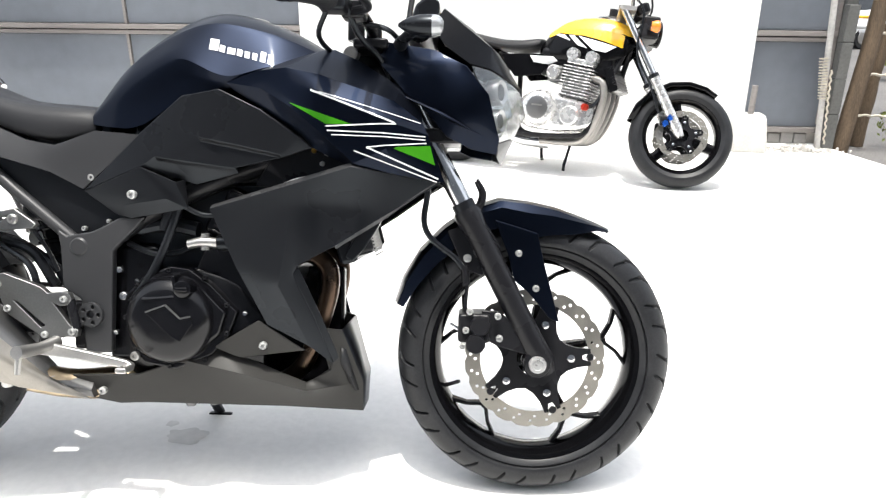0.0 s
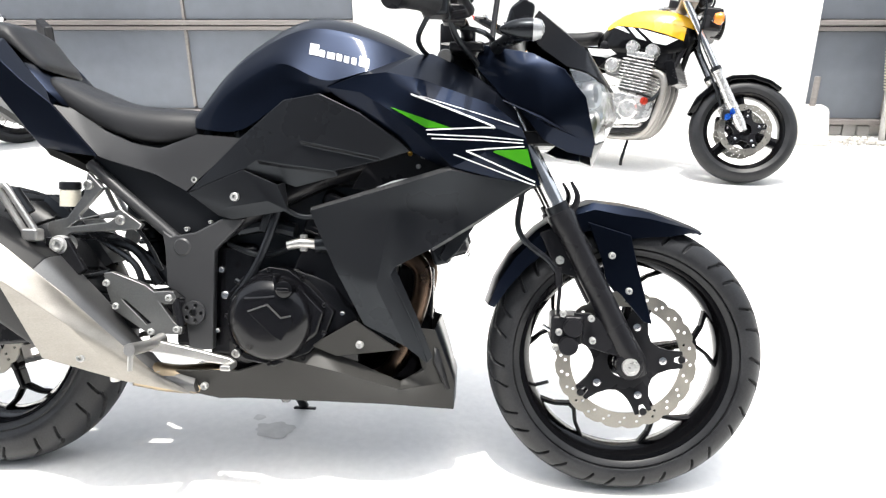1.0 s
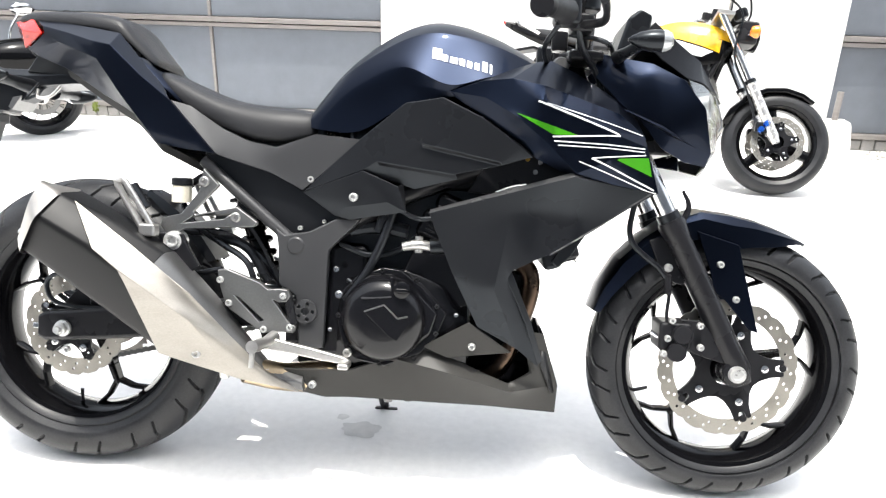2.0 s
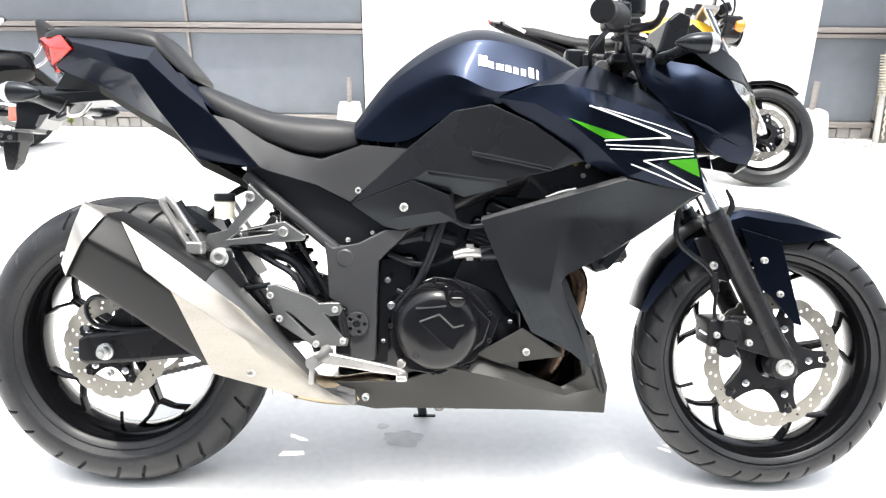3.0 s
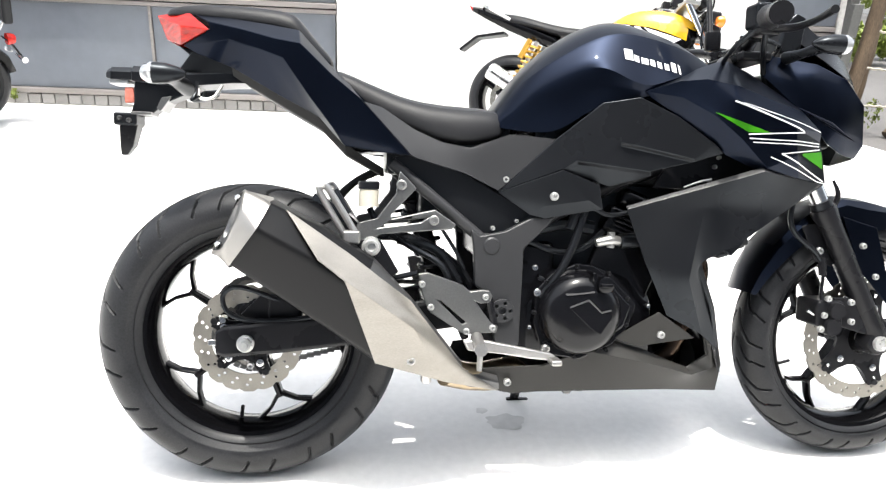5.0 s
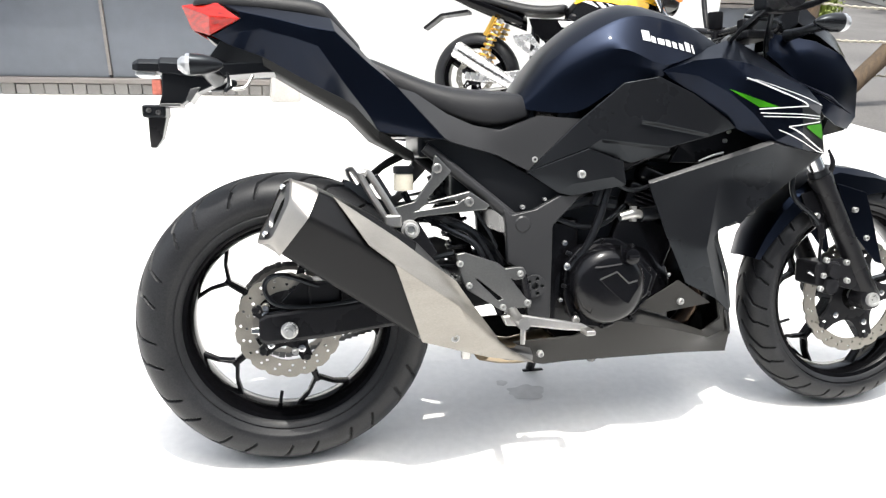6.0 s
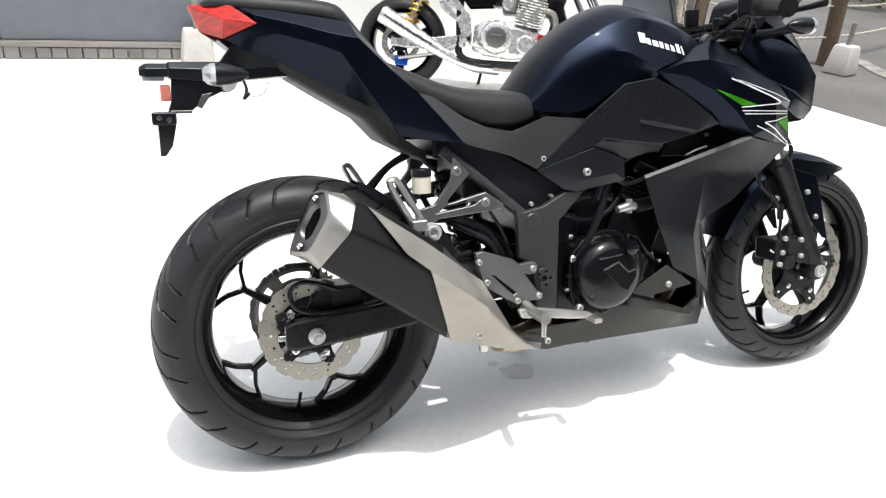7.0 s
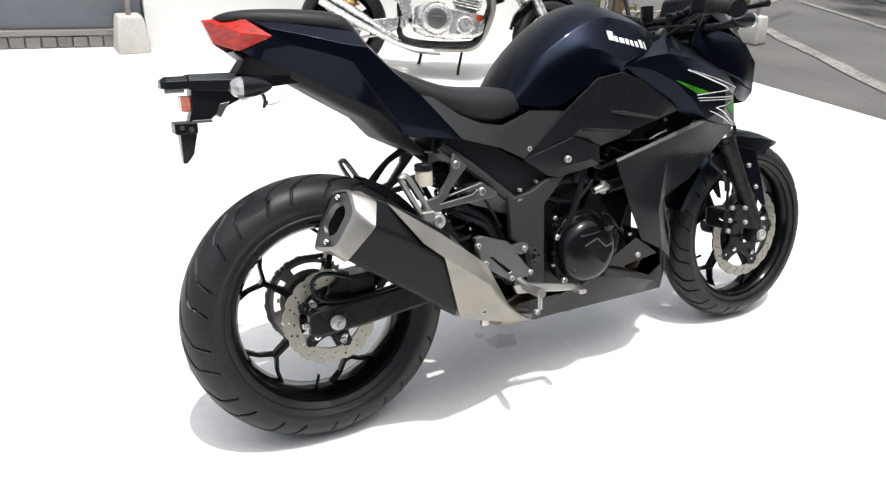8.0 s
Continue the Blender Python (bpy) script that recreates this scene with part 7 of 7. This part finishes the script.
# ---- blocks, posts, fence and plants round the forecourt ----
def sign_block(m, label):
    """A cast concrete foot with sloping sides and a cut-off steel post in it."""
    ob = thing("concrete_block", label, "concrete block", m, "concrete post feet")
    rows = []
    for z, a, b in ((0.0, 0.140, 0.130), (0.02, 0.145, 0.135), (0.27, 0.112, 0.105), (0.30, 0.100, 0.092)):
        rows.append([Vector((x * a, y * b, z)) for x, y in ((-1, -0.86), (-0.86, -1), (0.86, -1), (1, -0.86), (1, 0.86), (0.86, 1), (-0.86, 1), (-1, 0.86))])
    part("foot", loft(rows, close=True), BLOCK, ob, "pale worn concrete foot", bevel=0.008)
    part("post_stub", tube([(0, 0, 0.26), (0.004, 0, 0.53)], 0.024, 16, steps=1), RAIL, ob, "grey steel post stub")
    return ob


sign_block(pose(-0.195, 4.955, 0, 0, 0, 8) @ Matrix.Diagonal((0.88, 0.88, 0.94, 1)), "pale concrete post foot by the white wall")
sign_block(pose(3.76, 4.80, 0, 0, 0, -6), "pale concrete post foot beside the steel panel")
sign_block(pose(6.47, 4.72, -0.03, 0, 0, 20), "pale concrete post foot standing on the asphalt")

# rope-wrapped white pole, leaning a little
pole = thing("white_pole", "leaning white metal pole wrapped with pale rope", "pole")
part("pole", tube([(4.35, 4.82, 0.0), (4.30, 4.82, 0.75), (4.22, 4.82, 2.0)], 0.024, 16, steps=1), POLE, pole, "scuffed white pole")
wraps = [Vector((4.322 - 0.05 * t + 0.032 * math.cos(t * 95), 4.82 + 0.032 * math.sin(t * 95), 0.42 + 0.34 * t)) for t in np.linspace(0, 1, 160)]
part("rope_wrap", tube(wraps, 0.006, 6, steps=1), ROPE, pole, "pale rope wound round the pole")
strand = [Vector((4.385 - 0.05 * t + 0.006 * math.sin(t * 60), 4.79, 0.06 + 0.6 * t)) for t in np.linspace(0, 1, 60)]
part("rope_tail", tube(strand, 0.008, 6, steps=1), ROPE, pole)
# concrete gate post built of three blocks
gp = thing("gate_post", "grey stacked concrete gate post", "post")
for i in range(4):
    part("block", box(4.43, 4.52, 4.90, 4.99, 0.002 + i * 0.29, 0.287 + i * 0.29), GATE, gp, bevel=0.006)


def wood_post(name, a, b, r, label, material=None):
    """A weathered round timber, knotty and uneven, from a to b."""
    a, b = Vector(a), Vector(b)
    run = [a.lerp(b, t) + Vector((noise.noise(Vector((t * 4, a.x, 1))) * 0.012, noise.noise(Vector((t * 4, a.x, 7))) * 0.012, 0)) for t in np.linspace(0, 1, 14)]
    rad = [r * (1 + 0.16 * noise.noise(Vector((t * 7, a.y, 3)))) for t in np.linspace(0, 1, 14)]
    ob = part(name, tube(run, rad, 12, steps=1), material or WOOD, None, label)
    return tagged(ob, label, "post", "timber posts")


wood_post("wooden_post", (4.60, 4.95, -0.03), (4.80, 5.0, 2.1), 0.066, "leaning weathered grey brown timber post", BARK)
wood_post("wooden_post", (4.86, 5.22, -0.03), (4.93, 5.27, 1.0), 0.06, "short dark weathered timber post", BARK)
wood_post("wooden_post", (6.62, 5.10, -0.03), (6.50, 5.10, 1.9), 0.085, "upright weathered timber post with ropes", BARK)
wood_post("wooden_brace", (5.18, 5.0, -0.03), (6.25, 5.05, 1.15), 0.09, "slanting weathered timber brace", BARK)
for i, (z, sag) in enumerate(((0.28, 0.02), (0.62, 0.03), (0.95, 0.05))):
    line = [Vector((4.64 + 1.9 * t, 4.96 + 0.14 * t, z - sag * 4 * t * (1 - t) + 0.005 * math.sin(t * 120))) for t in np.linspace(0, 1, 70)]
    tagged(part("rope", tube(line, 0.011, 6, steps=1), ROPE, None, "slack pale rope"), "slack pale rope strung between timber posts", "rope", "fence ropes")
    line = [Vector((6.56 + 2.6 * t, 5.1 + 1.2 * t, z - sag * 6 * t * (1 - t) + 0.005 * math.sin(t * 120))) for t in np.linspace(0, 1, 70)]
    tagged(part("rope", tube(line, 0.011, 6, steps=1), ROPE, None, "slack pale rope"), "slack pale rope strung between timber posts", "rope", "fence ropes")

# loose gravel by the gate post
rng = random.Random(4)
bm = bmesh.new()
for i in range(260):
    x, y = 4.22 + rng.gauss(0, 0.13), 4.78 + rng.gauss(0, 0.05)
    if 4.62 > x > 3.95:
        r = rng.uniform(0.006, 0.018)
        m = Matrix.Translation((x, y, r * 0.6 + 0.035 * math.exp(-((x - 4.2) / 0.13) ** 2) * rng.random())) @ Euler([rng.uniform(0, 6) for _ in range(3)]).to_matrix().to_4x4() @ Matrix.Diagonal((r, r * 0.8, r * 0.6, 1))
        bmesh.ops.create_icosphere(bm, subdivisions=1, radius=1.0, matrix=m)
tagged(part("gravel", bm, GRAVEL, None, "", smooth=False), "small heap of pale loose gravel", "gravel", "", "stuff")


def clump(name, centre, size, count, leaf, material, label, category, seed, kind=""):
    """A mass of small leaves in an uneven outline."""
    rg = random.Random(seed)
    verts, faces = [], []
    for i in range(count):
        d = Vector((rg.gauss(0, 1), rg.gauss(0, 1), rg.gauss(0, 1))).normalized()
        lump = 0.75 + 0.45 * noise.noise(d * 2.3 + Vector((seed, 0, 0)))
        p = Vector(centre) + Vector((d.x * size[0], d.y * size[1], d.z * size[2])) * lump * rg.uniform(0.55, 1.0)
        e = Euler([rg.uniform(0, 6.3) for _ in range(3)]).to_matrix()
        k = len(verts)
        s = leaf * rg.uniform(0.6, 1.3)
        for q in ((-0.5, 0, 0), (0, -0.28, 0.06), (0.5, 0, 0), (0, 0.28, 0.06)):
            verts.append(p + e @ (Vector(q) * s))
        faces.append((k, k + 1, k + 2, k + 3))
    me = bpy.data.meshes.new(name)
    me.from_pydata(verts, [], faces)
    me.materials.append(material)
    return tagged(new(name, me), label, category, "", kind)


# weeds growing along the wall and the gate
clump("weed", (-2.84, 5.03, 0.09), (0.05, 0.03, 0.07), 60, 0.035, LEAF, "yellow green weed at the wall base", "plant", 3)
clump("weed", (4.42, 5.0, 0.36), (0.05, 0.03, 0.11), 40, 0.04, LEAF, "green creeper beside the gate post", "plant", 5)
clump("weed", (5.08, 5.2, 0.18), (0.12, 0.08, 0.2), 90, 0.04, LEAF, "thin green weed by the timber post", "plant", 8)

# across the road: retaining wall with a hedge, shrubs, rail and houses
far = Matrix.Translation((12.5, 7.0, -0.03)) @ Matrix.Rotation(radians(65), 4, "Z")
bm = box(-14, 34, 0, 0.35, 0, 0.62, None, far)
setting("wall_retaining", bm, BLOCK, "dark weathered retaining wall across the road", "wall", 0.02)
for i in range(30):
    p = far @ Vector((-11 + i * 1.35, 0.9 + 0.3 * math.sin(i * 2.1), 1.0 + 0.25 * math.sin(i * 1.7)))
    mtl = HEDGE_DARK if i % 3 == 0 else LEAF
    clump("hedge_bush", p, (1.0, 0.7, 0.75 + 0.2 * math.sin(i * 1.3)), 700, 0.13, mtl, "dense green roadside bush on the retaining wall", "bush", 20 + i)
for i in range(14):
    p = far @ Vector((-10 + i * 1.9, -0.12 + 0.1 * math.sin(i * 2.1), 0.35))
    clump("ivy", p, (0.9, 0.12, 0.35), 260, 0.10, HEDGE_DARK, "dark ivy hanging over the retaining wall", "plant", 60 + i)
for x, y, s in ((8.4, 11.0, 0.55), (9.3, 11.4, 0.65), (7.9, 10.4, 0.42), (10.2, 12.4, 0.6)):
    clump("shrub", (x, y, 0.42), (s, s * 0.8, 0.42), 900, 0.11, LEAF, "clipped yellow green shrub by the road", "bush", int(x * 10))

# faded lines on the asphalt
def road_line(a, b, w, label):
    a, b = Vector((*a, -0.026)), Vector((*b, -0.026))
    d = (b - a).normalized()
    s = Vector((-d.y, d.x, 0)) * w / 2
    bm = bmesh.new()
    n = 40
    rows = []
    for i in range(n + 1):
        p = a.lerp(b, i / n)
        rows.append([p - s * (1 + 0.35 * noise.noise(p * 2)), p + s * (1 + 0.35 * noise.noise(p * 2 + Vector((9, 0, 0))))])
    setting("road_line", loft(rows, bm), FADED, label, "road marking")


road_line((7.4, 5.4), (5.6, 1.2), 0.22, "faded worn line on the asphalt")
road_line((10.2, 7.2), (8.6, 1.5), 0.16, "faded worn line on the asphalt")

# guard rail and a parked car far across the road
gr = thing("guard_rail", "white and yellow road guard rail on posts", "guard rail")
for z, w, mtl in ((0.62, 0.10, WHITE_WALL), (0.80, 0.06, YELLOW)):
    part("rail", tube([(6.8, 15.4, z), (8.3, 14.6, z), (9.7, 13.9, z)], w * 0.5, 8), mtl, gr)
for x, y in ((7.0, 15.3), (8.3, 14.6), (9.6, 13.95)):
    part("post", tube([(x, y, -0.03), (x, y, 0.9)], 0.05, 10, steps=1), WHITE_WALL, gr)
car = thing("car", "small white hatchback parked across the road", "car", Matrix.Translation((11.2, 18.4, -0.03)) @ Matrix.Rotation(radians(25), 4, "Z"))
secs = []
for x, w, z0, z1 in ((-1.75, 0.70, 0.35, 0.75), (-1.68, 0.78, 0.28, 0.92), (-0.9, 0.82, 0.24, 0.95), (0.7, 0.82, 0.24, 0.93), (1.45, 0.78, 0.26, 0.82), (1.72, 0.66, 0.34, 0.66)):
    secs.append([Vector((x, y * w, z0 + q * (z1 - z0))) for y, q in ((-0.9, 0), (-1, 0.2), (-1, 0.7), (-0.88, 1), (0.88, 1), (1, 0.7), (1, 0.2), (0.9, 0))])
body = part("body", loft(secs, close=True), CAR_PAINT, car, bevel=0.03)
secs = [[Vector((x, y * w, z0 + q * (z1 - z0))) for y, q in ((-1, 0), (-0.82, 0.9), (-0.7, 1), (0.7, 1), (0.82, 0.9), (1, 0))] for x, w, z0, z1 in ((-1.66, 0.72, 0.90, 0.96), (-1.35, 0.74, 0.90, 1.42), (0.1, 0.74, 0.90, 1.47), (0.85, 0.72, 0.90, 0.97))]
part("cabin", loft(secs, close=True), DARK_GLASS, car, "dark windows", bevel=0.02)
part("roof", box(-1.35, 0.12, -0.6, 0.6, 1.43, 1.49), CAR_PAINT, car, bevel=0.03)
for x in (-1.1, 1.05):
    for s in (-1, 1):
        wl = part("wheel", lathe([(0, s * 0.80), (0.16, s * 0.80), (0.18, s * 0.78), (0.18, s * 0.62), (0, s * 0.62)], 20, x, 0.28), ALLOY, car)
        part("tyre", lathe([(0.18, s * 0.79), (0.27, s * 0.80), (0.28, s * 0.78), (0.28, s * 0.64), (0.18, s * 0.62), (0.18, s * 0.79)], 24, x, 0.28), RUBBER, wl)
for s in (-1, 1):
    part("headlight", box(1.55, 1.70, s * 0.55 - 0.12, s * 0.55 + 0.12, 0.60, 0.72), CLEAR_LENS, car, bevel=0.02)


def stain(x, y, rx, ry, seed, label):
    """A thin dried patch with an uneven edge on the concrete."""
    bm = bmesh.new()
    ring = []
    for i in range(40):
        a = i * math.tau / 40
        r = 1 + 0.45 * noise.noise(Vector((math.cos(a) * 1.7, math.sin(a) * 1.7, seed)))
        ring.append(bm.verts.new((x + rx * r * math.cos(a), y + ry * r * math.sin(a), 0.0012)))
    bm.faces.new(ring)
    tagged(part("stain", bm, STAIN, None, label, smooth=False), label, "stain", "", "structure")


stain(0.600, 0.153, 0.05, 0.03, 3.0, "small dried oil stain on the concrete")
stain(0.545, 0.200, 0.016, 0.012, 5.0, "small dried oil drop on the concrete")

# saw-cut joint in the concrete
bm = bmesh.new()
p, q = Vector((-2.2, 0.880, 0.0012)), Vector((-0.061, 0.762, 0.0012))
side = (q - p).normalized().cross(Vector((0, 0, 1))) * 0.004
loft([[p.lerp(q, t) - side * (1 + 0.5 * noise.noise(p.lerp(q, t) * 9)), p.lerp(q, t) + side] for t in np.linspace(0, 1, 30)], bm)
setting("pavement_joint", bm, STAIN, "thin joint line in the concrete", "joint")

# ---- single bricks of the plinth ----
def brick_course(x0, x1, parent):
    rg = random.Random(9)
    meshes = []
    for k in range(4):
        bm = box(-0.052, 0.052, -0.045, 0.0, 0.002 + 0.001 * k, 0.097 - 0.002 * k)
        bmesh.ops.bevel(bm, geom=list(bm.edges), offset=0.004 + 0.001 * k, segments=1, affect="EDGES")
        bm.normal_update()
        me = bpy.data.meshes.new("brick")
        bm.to_mesh(me)
        bm.free()
        me.materials.append(BRICK)
        meshes.append(me)
    n = int((x1 - x0) / 0.112)
    for i in range(n):
        b = new("brick", meshes[rg.randrange(4)])
        b.parent = parent
        b.location = (x0 + 0.056 + i * 0.112, WALL + 0.03 + rg.uniform(-0.002, 0.003), 0)
        b.rotation_euler = (0, 0, rg.uniform(-0.01, 0.01))


brick_course(-6.0, -0.08, bpy.data.objects["base_1"])
brick_course(3.81, 4.45, bpy.data.objects["base_2"])

# the yard and the street beyond it, set to their true size and place
YARD = pose(-0.8, 4.03, 0, 0, 0, -2.6) @ pose(0.945, -4.213, 0) @ Matrix.Diagonal((0.825, 0.825, 0.825, 1))
FIXED = {"sky", "sun", "ground", "pavement", "pavement_joint", "stain", "reflection_wall", "motorcycle"}
for ob in list(scene.objects):
    if ob.parent is None and ob.type != "CAMERA" and ob.name.split(".")[0] not in FIXED:
        ob.matrix_basis = YARD @ ob.matrix_basis
cruiser.matrix_basis = Matrix.Translation((-2.20, 3.36, 0)) @ Matrix.Rotation(radians(222), 4, "Z") @ Matrix.Rotation(radians(-9), 4, "X") @ Matrix.Diagonal((0.87, 0.87, 0.87, 1))
